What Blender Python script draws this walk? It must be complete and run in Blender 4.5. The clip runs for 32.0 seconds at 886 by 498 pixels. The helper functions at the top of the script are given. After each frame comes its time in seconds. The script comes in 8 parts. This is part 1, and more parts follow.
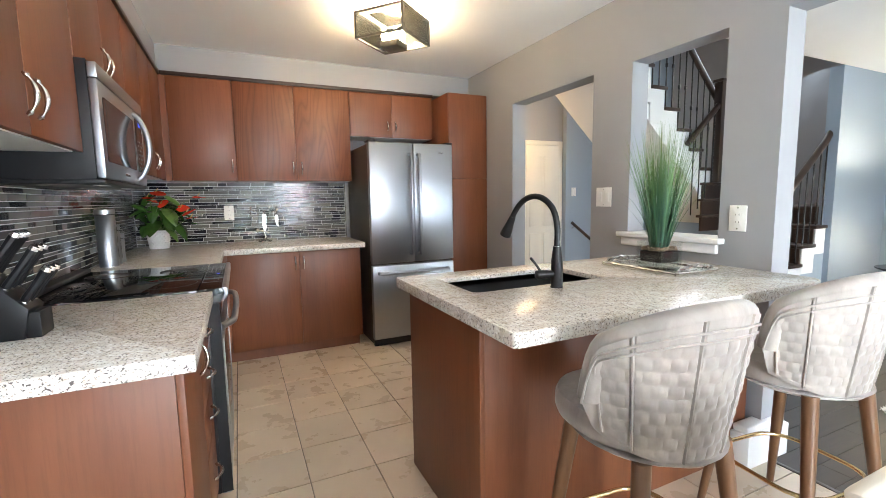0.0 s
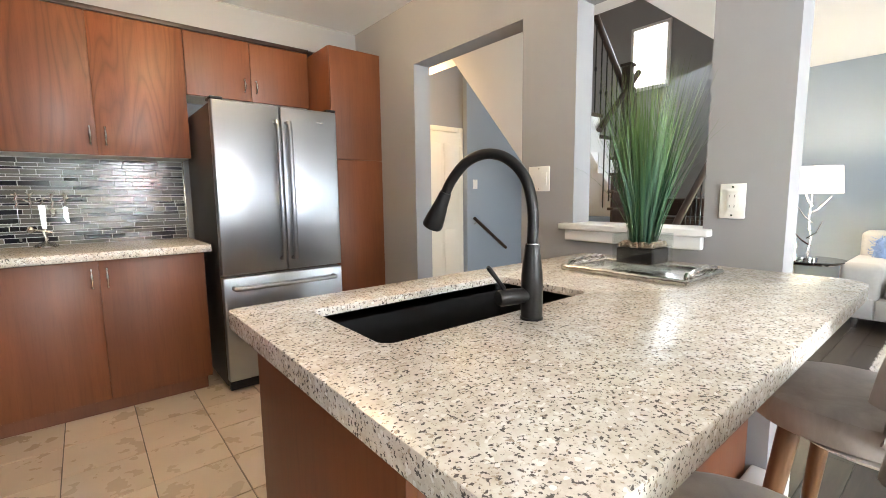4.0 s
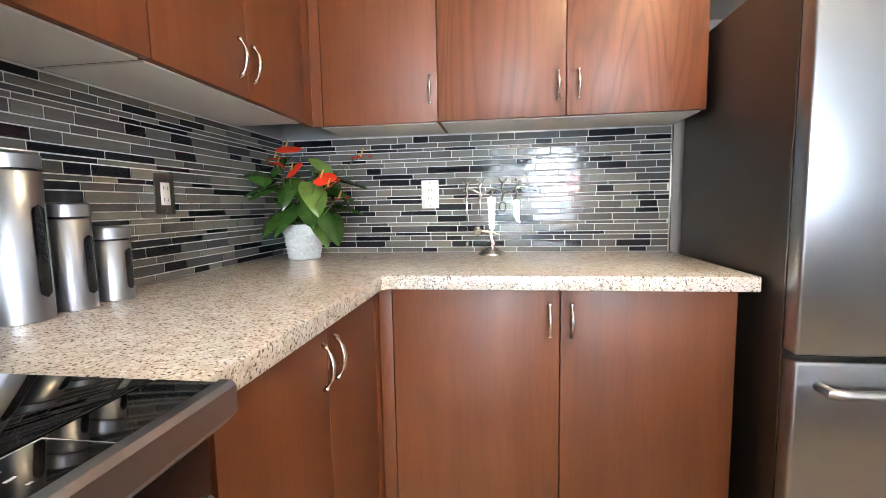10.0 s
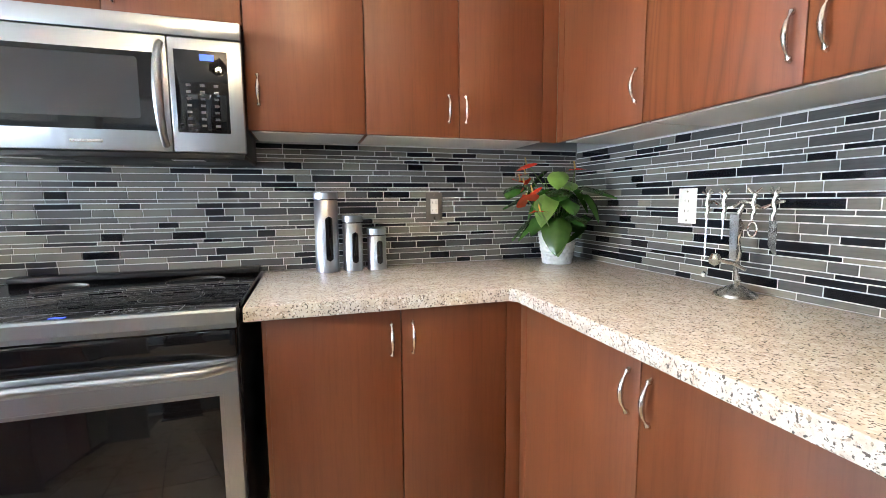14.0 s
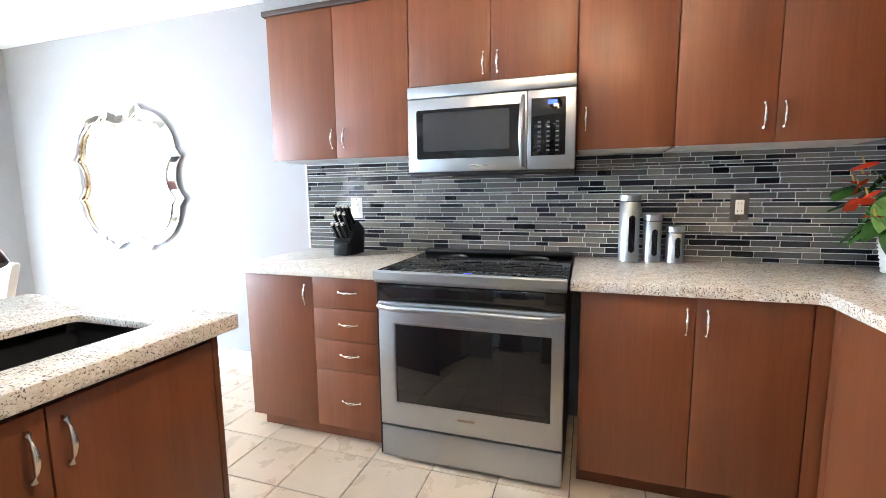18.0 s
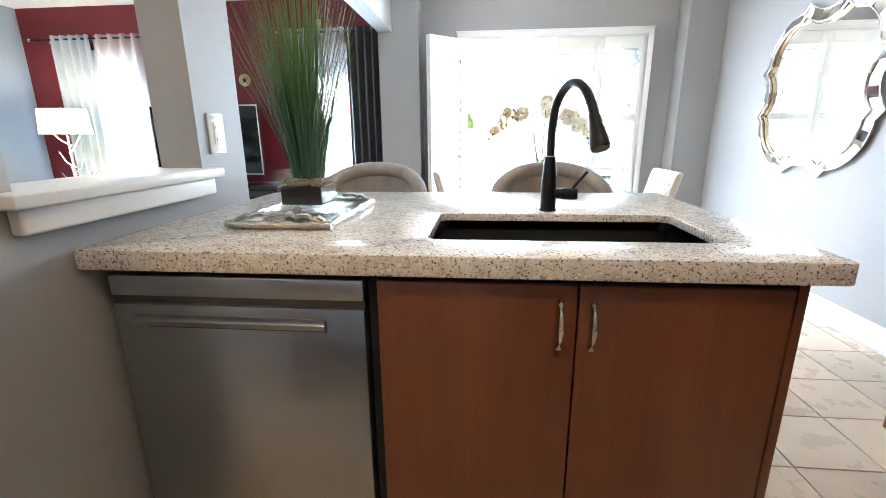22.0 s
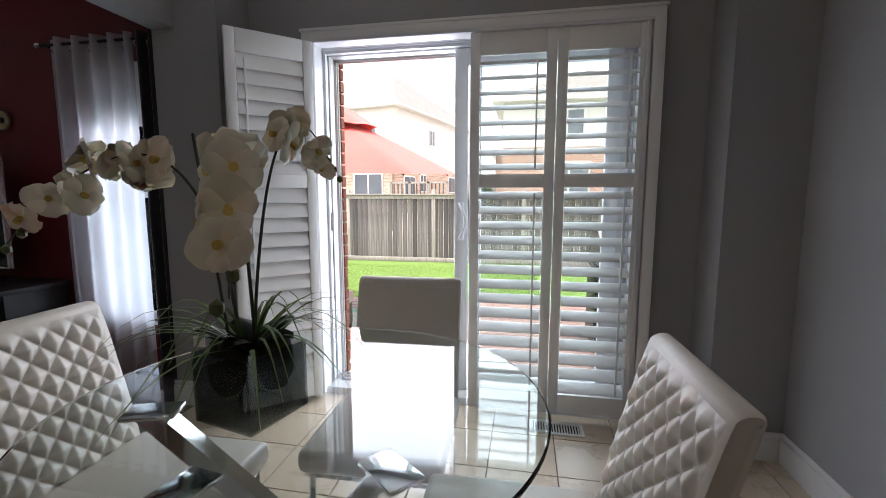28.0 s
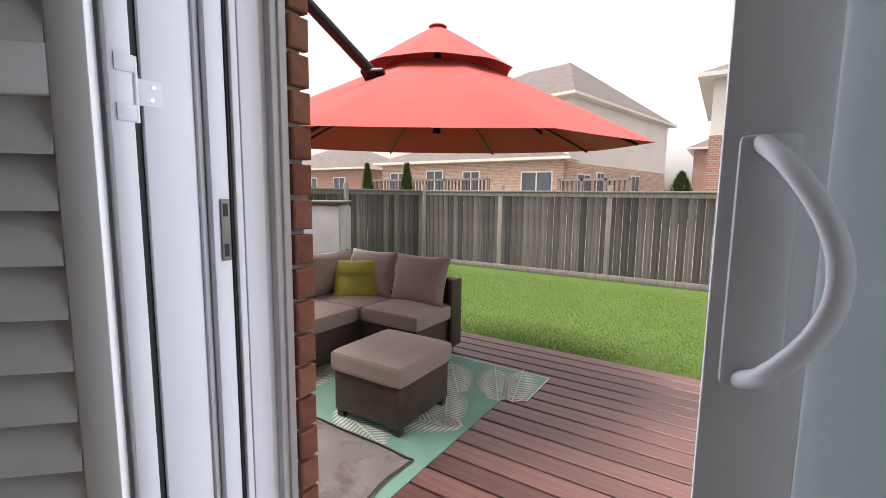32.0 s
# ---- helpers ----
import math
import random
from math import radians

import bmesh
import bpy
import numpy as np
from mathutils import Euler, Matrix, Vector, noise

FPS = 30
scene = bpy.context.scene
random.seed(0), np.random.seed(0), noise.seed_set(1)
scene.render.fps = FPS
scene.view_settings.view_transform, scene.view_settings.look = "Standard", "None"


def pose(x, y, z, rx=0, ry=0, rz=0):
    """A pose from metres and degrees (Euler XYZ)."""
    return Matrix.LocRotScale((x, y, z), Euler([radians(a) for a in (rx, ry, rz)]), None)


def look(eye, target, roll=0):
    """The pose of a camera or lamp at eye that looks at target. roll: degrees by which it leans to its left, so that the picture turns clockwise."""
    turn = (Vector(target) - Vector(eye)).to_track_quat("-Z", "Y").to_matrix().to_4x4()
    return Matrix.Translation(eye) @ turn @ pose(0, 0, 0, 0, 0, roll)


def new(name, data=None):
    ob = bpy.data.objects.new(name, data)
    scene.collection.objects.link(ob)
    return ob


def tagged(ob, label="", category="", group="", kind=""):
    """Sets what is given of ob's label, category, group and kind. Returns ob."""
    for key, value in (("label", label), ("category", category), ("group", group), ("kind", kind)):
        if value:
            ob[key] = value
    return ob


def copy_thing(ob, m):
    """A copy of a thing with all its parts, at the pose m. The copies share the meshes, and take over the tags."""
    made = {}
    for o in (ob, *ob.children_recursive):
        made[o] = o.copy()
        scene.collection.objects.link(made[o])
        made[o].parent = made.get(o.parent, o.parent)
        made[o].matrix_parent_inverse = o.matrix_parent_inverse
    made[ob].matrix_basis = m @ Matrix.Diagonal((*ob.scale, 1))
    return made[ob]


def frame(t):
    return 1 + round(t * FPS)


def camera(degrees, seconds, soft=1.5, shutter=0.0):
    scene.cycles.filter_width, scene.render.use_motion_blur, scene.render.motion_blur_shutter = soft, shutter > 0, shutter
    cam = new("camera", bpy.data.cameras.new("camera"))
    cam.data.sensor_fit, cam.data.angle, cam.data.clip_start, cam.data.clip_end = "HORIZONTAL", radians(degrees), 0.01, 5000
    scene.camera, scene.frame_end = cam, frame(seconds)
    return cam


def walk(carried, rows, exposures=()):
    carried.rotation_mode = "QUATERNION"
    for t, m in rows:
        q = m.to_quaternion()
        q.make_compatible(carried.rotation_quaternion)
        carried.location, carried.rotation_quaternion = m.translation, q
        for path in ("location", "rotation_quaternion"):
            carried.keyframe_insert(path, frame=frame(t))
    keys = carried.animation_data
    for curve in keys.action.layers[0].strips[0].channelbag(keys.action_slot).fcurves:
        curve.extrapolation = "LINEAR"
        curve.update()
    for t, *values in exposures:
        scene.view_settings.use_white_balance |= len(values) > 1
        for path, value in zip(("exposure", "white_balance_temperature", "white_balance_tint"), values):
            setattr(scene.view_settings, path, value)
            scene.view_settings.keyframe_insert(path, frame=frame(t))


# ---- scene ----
cam = camera(90.8, 32.0, soft=0.85)
ROWS = [
    (0, 0.067, -0.193, 1.286, -25.07, -6.54, 0.97),
    (0.5, 0.090, -0.070, 1.290, -31.30, -6.82, 0.93),
    (1, 0.132, 0.025, 1.277, -37.48, -7.00, 0.98),
    (1.5, 0.190, 0.154, 1.233, -42.61, -6.76, 0.83),
    (2, 0.276, 0.257, 1.226, -45.01, -6.92, 0.72),
    (2.5, 0.334, 0.336, 1.218, -45.64, -6.95, 0.68),
    (4.5, 0.486, 0.718, 1.179, -31.33, -6.59, 0.74),
    (5, 0.458, 0.820, 1.157, -18.55, -6.15, 1.01),
    (5.5, 0.491, 0.831, 1.136, -6.27, -5.56, 0.92),
    (6, 0.464, 0.849, 1.144, 1.41, -5.52, 0.82),
    (6.5, 0.455, 0.924, 1.161, 5.60, -5.92, 0.83),
    (7, 0.390, 1.086, 1.158, 6.77, -6.04, 0.93),
    (7.5, 0.348, 1.248, 1.169, 7.19, -5.88, 0.87),
    (8, 0.344, 1.427, 1.156, 7.53, -5.61, 1.07),
    (8.5, 0.324, 1.651, 1.165, 7.19, -5.88, 0.99),
    (9, 0.321, 1.860, 1.161, 7.18, -6.00, 1.12),
    (9.5, 0.273, 2.093, 1.176, 6.35, -6.59, 1.16),
    (10, 0.337, 2.258, 1.138, 7.90, -5.68, 1.09),
    (10.5, 0.389, 2.431, 1.146, 7.86, -6.36, 1.21),
    (11, 0.510, 2.564, 1.098, 11.82, -5.29, 1.00),
    (11.5, 0.613, 2.706, 1.105, 19.01, -5.78, 1.04),
    (12, 0.701, 2.789, 1.119, 28.77, -5.89, 0.83),
    (12.5, 0.867, 2.921, 1.125, 40.21, -5.95, 0.89),
    (13, 1.003, 2.966, 1.138, 51.69, -6.34, 0.71),
    (13.5, 1.175, 2.964, 1.173, 63.29, -5.96, 0.51),
    (14, 1.305, 2.952, 1.218, 72.94, -6.28, 0.43),
    (14.5, 1.437, 3.008, 1.279, 82.26, -6.97, 0.61),
    (15, 1.590, 3.000, 1.359, 88.47, -7.72, 0.77),
    (15.5, 1.707, 3.000, 1.372, 93.15, -7.32, 0.91),
    (17.5, 1.792, 2.896, 1.315, 103.75, -7.08, 0.70),
    (18, 1.800, 2.817, 1.279, 108.26, -7.28, 0.70),
    (18.5, 1.797, 2.716, 1.191, 118.69, -6.87, 0.50),
    (19, 1.807, 2.635, 1.120, 133.32, -7.32, 0.50),
    (19.5, 1.835, 2.583, 1.088, 148.46, -8.74, 0.50),
    (20, 1.786, 2.585, 1.070, 165.32, -10.82, 0.25),
    (20.5, 1.698, 2.587, 1.069, 178.51, -12.96, 0.70),
    (21, 1.607, 2.624, 1.092, 183.63, -14.19, 0.63),
    (21.5, 1.519, 2.625, 1.118, 185.18, -14.62, 0.78),
    (22, 1.450, 2.643, 1.158, 185.19, -14.84, 0.43),
    (22.5, 1.371, 2.627, 1.195, 185.60, -14.70, 0.90),
    (23, 1.299, 2.530, 1.223, 184.99, -13.31, 0.49),
    (23.5, 1.198, 2.357, 1.272, 184.18, -11.97, 0.50),
    (24, 1.087, 2.201, 1.294, 183.58, -10.48, 0.43),
    (24.5, 0.914, 2.034, 1.311, 183.48, -9.23, 0.55),
    (25, 0.792, 1.860, 1.298, 183.97, -8.64, 0.40),
    (25.5, 0.736, 1.595, 1.328, 184.81, -8.67, 0.48),
    (27.5, 0.558, 0.515, 1.272, 189.46, -7.58, -0.11),
    (28, 0.468, 0.226, 1.215, 190.64, -6.87, -0.04),
    (28.5, 0.394, -0.016, 1.195, 193.72, -6.69, -0.04),
    (29, 0.352, -0.320, 1.196, 198.42, -6.74, 0.03),
    (29.5, 0.322, -0.602, 1.191, 202.74, -6.76, -0.26),
    (30, 0.298, -0.916, 1.196, 207.78, -6.72, -0.57),
    (30.5, 0.390, -1.196, 1.178, 211.77, -6.88, -0.67),
    (31, 0.532, -1.438, 1.169, 213.08, -6.85, -0.72),
    (31.5, 0.697, -1.671, 1.133, 213.05, -6.90, -0.71),
    (32, 0.872, -1.870, 1.125, 212.89, -6.84, -0.75),
]
EXPOSURES = [(0.0, 5.5, 7000, 12), (1.0, 5.5, 6200, 10), (2.0, 5.55, 6600, 12), (4.0, 5.65, 7600, 14), (5.0, 5.85, 9200, 24), (6.0, 5.85, 8500, 20), (7.0, 5.85, 7400, 14), (9.0, 6.4, 6900, 13), (11.0, 6.2, 6700, 11), (12.0, 6.25, 6500, 10), (13.0, 6.3, 6300, 10), (15.0, 6.6, 6600, 10), (18.0, 6.4, 6350, 10), (20.0, 5.5, 6000, 10), (23.0, 5.65, 7000, 12), (24.0, 5.05, 7400, 22), (25.0, 4.2, 7100, 20), (27.5, 2.75, 6900, 18), (28.0, 2.5, 7000, 20), (30.0, 1.45, 7200, 22), (32.0, 1.2, 7200, 22)]
walk(cam, [(t, pose(x, y, z, 90 + pitch, roll, yaw)) for t, x, y, z, yaw, pitch, roll in ROWS], EXPOSURES)

# ---- world, sun and large lights ----
world = bpy.data.worlds.new("overcast_sky")
scene.world = world
world.use_nodes = True
wn = world.node_tree.nodes
sky = wn.new("ShaderNodeTexSky")
sky.sky_type = "NISHITA"
sky.sun_disc = False
sky.sun_elevation, sky.sun_rotation = radians(74), radians(40)
sky.air_density, sky.dust_density, sky.ozone_density = 1.0, 4.0, 1.0
pale = wn.new("ShaderNodeHueSaturation")
pale.inputs["Saturation"].default_value = 0.25
world.node_tree.links.new(sky.outputs[0], pale.inputs["Color"])
world.node_tree.links.new(pale.outputs[0], wn["Background"].inputs["Color"])
wn["Background"].inputs["Strength"].default_value = 0.15


def lamp(name, kind, place, power, colour=(1, 1, 1), size=0.1, size_y=None, target=None):
    data = bpy.data.lights.new(name, kind)
    data.energy, data.color = power, colour
    if kind == "AREA":
        data.size = size
        if size_y:
            data.shape, data.size_y = "RECTANGLE", size_y
    elif kind == "SUN":
        data.angle = radians(size)
    else:
        data.shadow_soft_size = size
    ob = new(name, data)
    ob.matrix_world = look(place, target) if target else pose(*place)
    return ob


lamp("sun", "SUN", (4, -12, 20), 1.5, (1.0, 0.97, 0.92), 25, target=(4 - 0.8, -12 - 0.9, 20 - 4.4))
DAY = (0.64, 0.81, 1.0)
WARM = (1.0, 0.76, 0.48)
lamp("patio_daylight", "AREA", (0.78, -2.435, 1.05), 8.5, DAY, 1.62, 2.0, (0.78, 0, 1.0))
lamp("living_daylight", "AREA", (3.1, -2.46, 1.2), 8, DAY, 1.0, 1.9, (3.1, 0, 1.1))
lamp("far_daylight", "AREA", (5.75, -2.46, 1.2), 8, DAY, 1.0, 1.9, (5.75, 0, 1.1))
for side in (-1, 1):
    lamp("kitchen_bulb", "POINT", (1.11 + 0.09 * side, 2.80 + 0.03 * side, 2.42), 0.40, WARM, 0.025)
    lamp("dining_bulb", "POINT", (0.78 + 0.09 * side, -0.93 + 0.03 * side, 2.42), 0.05, WARM, 0.025)
lamp("table_lamp_bulb", "POINT", (5.84, 1.6, 1.36), 0.6, (1.0, 0.9, 0.75), 0.05)
lamp("far_lamp_bulb", "POINT", (5.84, -1.75, 1.36), 0.6, (1.0, 0.9, 0.75), 0.05)
lamp("hall_bulb", "POINT", (3.5, 4.6, 2.30), 0.7, (1.0, 0.68, 0.36), 0.06)
lamp("stair_window_light", "AREA", (6.55, 3.3, 3.2), 0.6, DAY, 0.8, 1.0, (4.6, 3.0, 1.6))

# ---- mesh helpers ----
ORIGIN = {}


def thing(name, place, label, category, group="", kind=""):
    """An empty at the base of a thing, which carries its tags."""
    ob = new(name)
    ob.empty_display_size = 0.1
    ob.location = place
    ORIGIN[ob] = Vector(place)
    return tagged(ob, label, category, group, kind)


def part(name, bm, material, parent=None, label="", smooth=True, angle=38):
    """Links a bmesh, in the world's metres, as one mesh; under parent, if given."""
    org = ORIGIN.get(parent, Vector()) if parent else Vector()
    if org.length:
        bmesh.ops.translate(bm, vec=-org, verts=bm.verts)
    me = bpy.data.meshes.new(name)
    bm.to_mesh(me)
    bm.free()
    me.materials.append(material)
    if smooth:
        me.polygons.foreach_set("use_smooth", [True] * len(me.polygons))
        me.set_sharp_from_angle(angle=radians(angle))
    ob = new(name, me)
    if parent:
        ob.parent = parent
    ORIGIN[ob] = org
    return tagged(ob, label)


def solo(name, bm, material, label, category="", group="", kind="", smooth=True):
    """A thing of one mesh, with its origin at the middle of its base."""
    lo = [min(v.co[i] for v in bm.verts) for i in range(3)]
    hi = [max(v.co[i] for v in bm.verts) for i in range(3)]
    base = Vector(((lo[0] + hi[0]) / 2, (lo[1] + hi[1]) / 2, lo[2]))
    bmesh.ops.translate(bm, vec=-base, verts=bm.verts)
    ob = part(name, bm, material, None, "", smooth)
    ob.location = base
    ORIGIN[ob] = base
    return tagged(ob, label, category, group, kind)


def box(x0, x1, y0, y1, z0, z1, bevel=0.0, segments=2, bm=None):
    bm = bm or bmesh.new()
    made = bmesh.ops.create_cube(bm, size=1.0)["verts"]
    for v in made:
        v.co = Vector((x0 + (v.co.x + 0.5) * (x1 - x0), y0 + (v.co.y + 0.5) * (y1 - y0), z0 + (v.co.z + 0.5) * (z1 - z0)))
    if bevel:
        edges = list({e for v in made for e in v.link_edges})
        bmesh.ops.bevel(bm, geom=edges, offset=bevel, segments=segments, profile=0.5, affect="EDGES")
    return bm


def turned(bm, m):
    bmesh.ops.transform(bm, matrix=m, verts=bm.verts)
    return bm


def join(*bms):
    out = bms[0]
    for b in bms[1:]:
        me = bpy.data.meshes.new("joined")
        b.to_mesh(me)
        out.from_mesh(me)
        bpy.data.meshes.remove(me)
        b.free()
    return out


def tube(points, radii, sides=12, bm=None, closed=False, cap=True):
    """A round bar along points; radii is a number or one for each point."""
    bm = bm or bmesh.new()
    pts = [Vector(p) for p in points]
    n = len(pts)
    rad = radii if isinstance(radii, (list, tuple)) else [radii] * n
    rings = []
    up = None
    for i, p in enumerate(pts):
        a = pts[i - 1] if (i or closed) else pts[i]
        b = pts[(i + 1) % n] if (i < n - 1 or closed) else pts[i]
        d = (b - a).normalized()
        if up is None:
            up = Vector((0, 0, 1)) if abs(d.z) < 0.9 else Vector((1, 0, 0))
        side = d.cross(up)
        if side.length < 1e-4:
            side = d.orthogonal()
        side.normalize()
        up = side.cross(d).normalized()
        rings.append([bm.verts.new(p + (side * math.cos(2 * math.pi * k / sides) + up * math.sin(2 * math.pi * k / sides)) * rad[i]) for k in range(sides)])
    pairs = list(zip(rings, rings[1:])) + ([(rings[-1], rings[0])] if closed else [])
    for ra, rb in pairs:
        for k in range(sides):
            bm.faces.new((ra[k], ra[(k + 1) % sides], rb[(k + 1) % sides], rb[k]))
    if cap and not closed:
        bm.faces.new(rings[0][::-1])
        bm.faces.new(rings[-1])
    bmesh.ops.recalc_face_normals(bm, faces=bm.faces)
    return bm


def lathe(profile, cx=0.0, cy=0.0, sides=32, bm=None, wave=None):
    """Revolves (radius, z) pairs about the upright through cx, cy."""
    bm = bm or bmesh.new()
    rings = []
    for r, z in profile:
        rings.append([bm.verts.new((cx + r * math.cos(2 * math.pi * k / sides) * (wave(k, z) if wave else 1), cy + r * math.sin(2 * math.pi * k / sides) * (wave(k, z) if wave else 1), z)) for k in range(sides)])
    for ra, rb in zip(rings, rings[1:]):
        for k in range(sides):
            bm.faces.new((ra[k], ra[(k + 1) % sides], rb[(k + 1) % sides], rb[k]))
    for ring, r in ((rings[0][::-1], profile[0][0]), (rings[-1], profile[-1][0])):
        if r > 1e-4:
            bm.faces.new(ring)
    bmesh.ops.remove_doubles(bm, verts=bm.verts, dist=1e-5)
    bmesh.ops.recalc_face_normals(bm, faces=bm.faces)
    return bm


def prism(poly, axis, lo, hi, bevel=0.0, bm=None):
    """Extrudes a flat outline along an axis: for z the outline is (x, y), for y (x, z), for x (y, z)."""
    bm = bm or bmesh.new()

    def at(p, h):
        return {"z": (p[0], p[1], h), "y": (p[0], h, p[1]), "x": (h, p[0], p[1])}[axis]
    a = [bm.verts.new(at(p, lo)) for p in poly]
    b = [bm.verts.new(at(p, hi)) for p in poly]
    n = len(poly)
    faces = [bm.faces.new(a), bm.faces.new(b[::-1])]
    faces += [bm.faces.new((a[i], b[i], b[(i + 1) % n], a[(i + 1) % n])) for i in range(n)]
    bmesh.ops.recalc_face_normals(bm, faces=faces)
    if bevel:
        rims = [e for f in faces[:2] for e in f.edges]
        bmesh.ops.bevel(bm, geom=rims, offset=bevel, segments=2, profile=0.5, affect="EDGES")
    return bm


def rounded(x0, x1, y0, y1, r, n=6):
    """A rectangle's outline with round corners."""
    out = []
    for cx, cy, a in ((x1 - r, y1 - r, 0), (x0 + r, y1 - r, 90), (x0 + r, y0 + r, 180), (x1 - r, y0 + r, 270)):
        out += [(cx + r * math.cos(radians(a + 90 * k / n)), cy + r * math.sin(radians(a + 90 * k / n))) for k in range(n + 1)]
    return out


def sheet(nu, nv, at, bm=None, thick=0.0):
    """A grid of quads whose corner (u, v), both from 0 to 1, lies at at(u, v)."""
    bm = bm or bmesh.new()
    vs = [[bm.verts.new(at(i / nu, j / nv)) for j in range(nv + 1)] for i in range(nu + 1)]
    for i in range(nu):
        for j in range(nv):
            bm.faces.new((vs[i][j], vs[i + 1][j], vs[i + 1][j + 1], vs[i][j + 1]))
    if thick:
        bmesh.ops.solidify(bm, geom=bm.faces[:], thickness=thick)
    return bm


# ---- materials ----


class Mat:
    """A node material under construction, with short ways to add nodes."""

    def __init__(self, name, rough=0.5, metal=0.0, **inputs):
        self.m = bpy.data.materials.new(name)
        self.m.use_nodes = True
        self.t = self.m.node_tree
        self.b = self.t.nodes["Principled BSDF"]
        self.b.inputs["Roughness"].default_value = rough
        self.b.inputs["Metallic"].default_value = metal
        for key, value in inputs.items():
            self.b.inputs[key.replace("_", " ")].default_value = value
        self.co = self.t.nodes.new("ShaderNodeTexCoord")
        self.xyz = self.co.outputs["Object"]

    def n(self, kind, ins=None, **props):
        node = self.t.nodes.new("ShaderNode" + kind)
        for k, v in props.items():
            setattr(node, k, v)
        for k, v in (ins or {}).items():
            if hasattr(v, "is_linked"):
                self.t.links.new(v, node.inputs[k])
            else:
                node.inputs[k].default_value = v
        return node

    def noise(self, scale, detail=4, rough=0.55, stretch=None, distort=0.0):
        vec = self.xyz
        if stretch:
            vec = self.n("Mapping", {"Vector": self.xyz, "Scale": stretch}).outputs[0]
        return self.n("TexNoise", {"Vector": vec, "Scale": scale, "Detail": detail, "Roughness": rough, "Distortion": distort}).outputs["Fac"]

    def ramp(self, fac, *stops):
        node = self.n("ValToRGB", {"Fac": fac})
        el = node.color_ramp.elements
        while len(el) < len(stops):
            el.new(0.5)
        for e, (at, c) in zip(el, stops):
            e.position, e.color = at, (*c, 1) if len(c) == 3 else c
        return node.outputs["Color"]

    def mix(self, fac, a, b, how="MIX"):
        node = self.n("Mix", data_type="RGBA", blend_type=how)
        for sock, v in ((node.inputs[0], fac), (node.inputs[6], a), (node.inputs[7], b)):
            if hasattr(v, "is_linked"):
                self.t.links.new(v, sock)
            else:
                sock.default_value = v if isinstance(v, float) else (*v, 1)
        return node.outputs[2]

    def rand(self):
        return self.n("ObjectInfo").outputs["Random"]

    def island(self):
        return self.n("NewGeometry").outputs["Random Per Island"]

    def colour(self, c):
        self.t.links.new(c, self.b.inputs["Base Color"])
        return self

    def link(self, c, name):
        self.t.links.new(c, self.b.inputs[name])
        return self

    def rough(self, fac, lo, hi):
        node = self.n("MapRange", {"Value": fac, "To Min": lo, "To Max": hi})
        return self.link(node.outputs[0], "Roughness")

    def bump(self, height, strength=0.2, distance=0.002):
        node = self.n("Bump", {"Height": height, "Strength": strength, "Distance": distance})
        return self.link(node.outputs["Normal"], "Normal")


def plain(name, c, rough=0.5, metal=0.0, vary=0.12, scale=3.0, grain=120.0, relief=0.08, **inputs):
    """A surface of one colour, with slow blotches and fine relief."""
    m = Mat(name, rough, metal, **inputs)
    f = m.noise(scale, 5)
    m.colour(m.ramp(f, (0.3, tuple(v * (1 - vary) for v in c)), (0.7, tuple(min(1, v * (1 + vary)) for v in c))))
    g = m.noise(grain, 3)
    m.bump(g, relief, 0.001)
    m.rough(m.noise(scale * 4, 4), max(0.02, rough * 0.85), min(1, rough * 1.15))
    return m.m


def wood(name, dark, light, rough=0.38, grain=(22, 22, 1.1), coat=0.0):
    m = Mat(name, rough, 0.0, Coat_Weight=coat, Coat_Roughness=0.15)
    broad = m.noise(1.0, 6, 0.6, tuple(v * 0.35 for v in grain), 0.8)
    fine = m.noise(1.0, 8, 0.7, tuple(v * 4 for v in grain), 0.2)
    base = m.ramp(broad, (0.32, dark), (0.68, light))
    pores = m.ramp(fine, (0.34, (0.74, 0.70, 0.66)), (0.52, (1, 1, 1)))
    tone = m.ramp(m.rand(), (0.0, (0.93, 0.93, 0.93)), (1.0, (1.06, 1.04, 1.02)))
    m.colour(m.mix(1.0, m.mix(0.55, base, m.mix(1.0, base, pores, "MULTIPLY")), tone, "MULTIPLY"))
    m.bump(fine, 0.06, 0.0006)
    m.rough(broad, rough * 0.85, rough * 1.2)
    return m.m


CHERRY = wood("cherry_stained_wood", (0.158, 0.047, 0.017), (0.200, 0.064, 0.024), 0.44, coat=0.05)


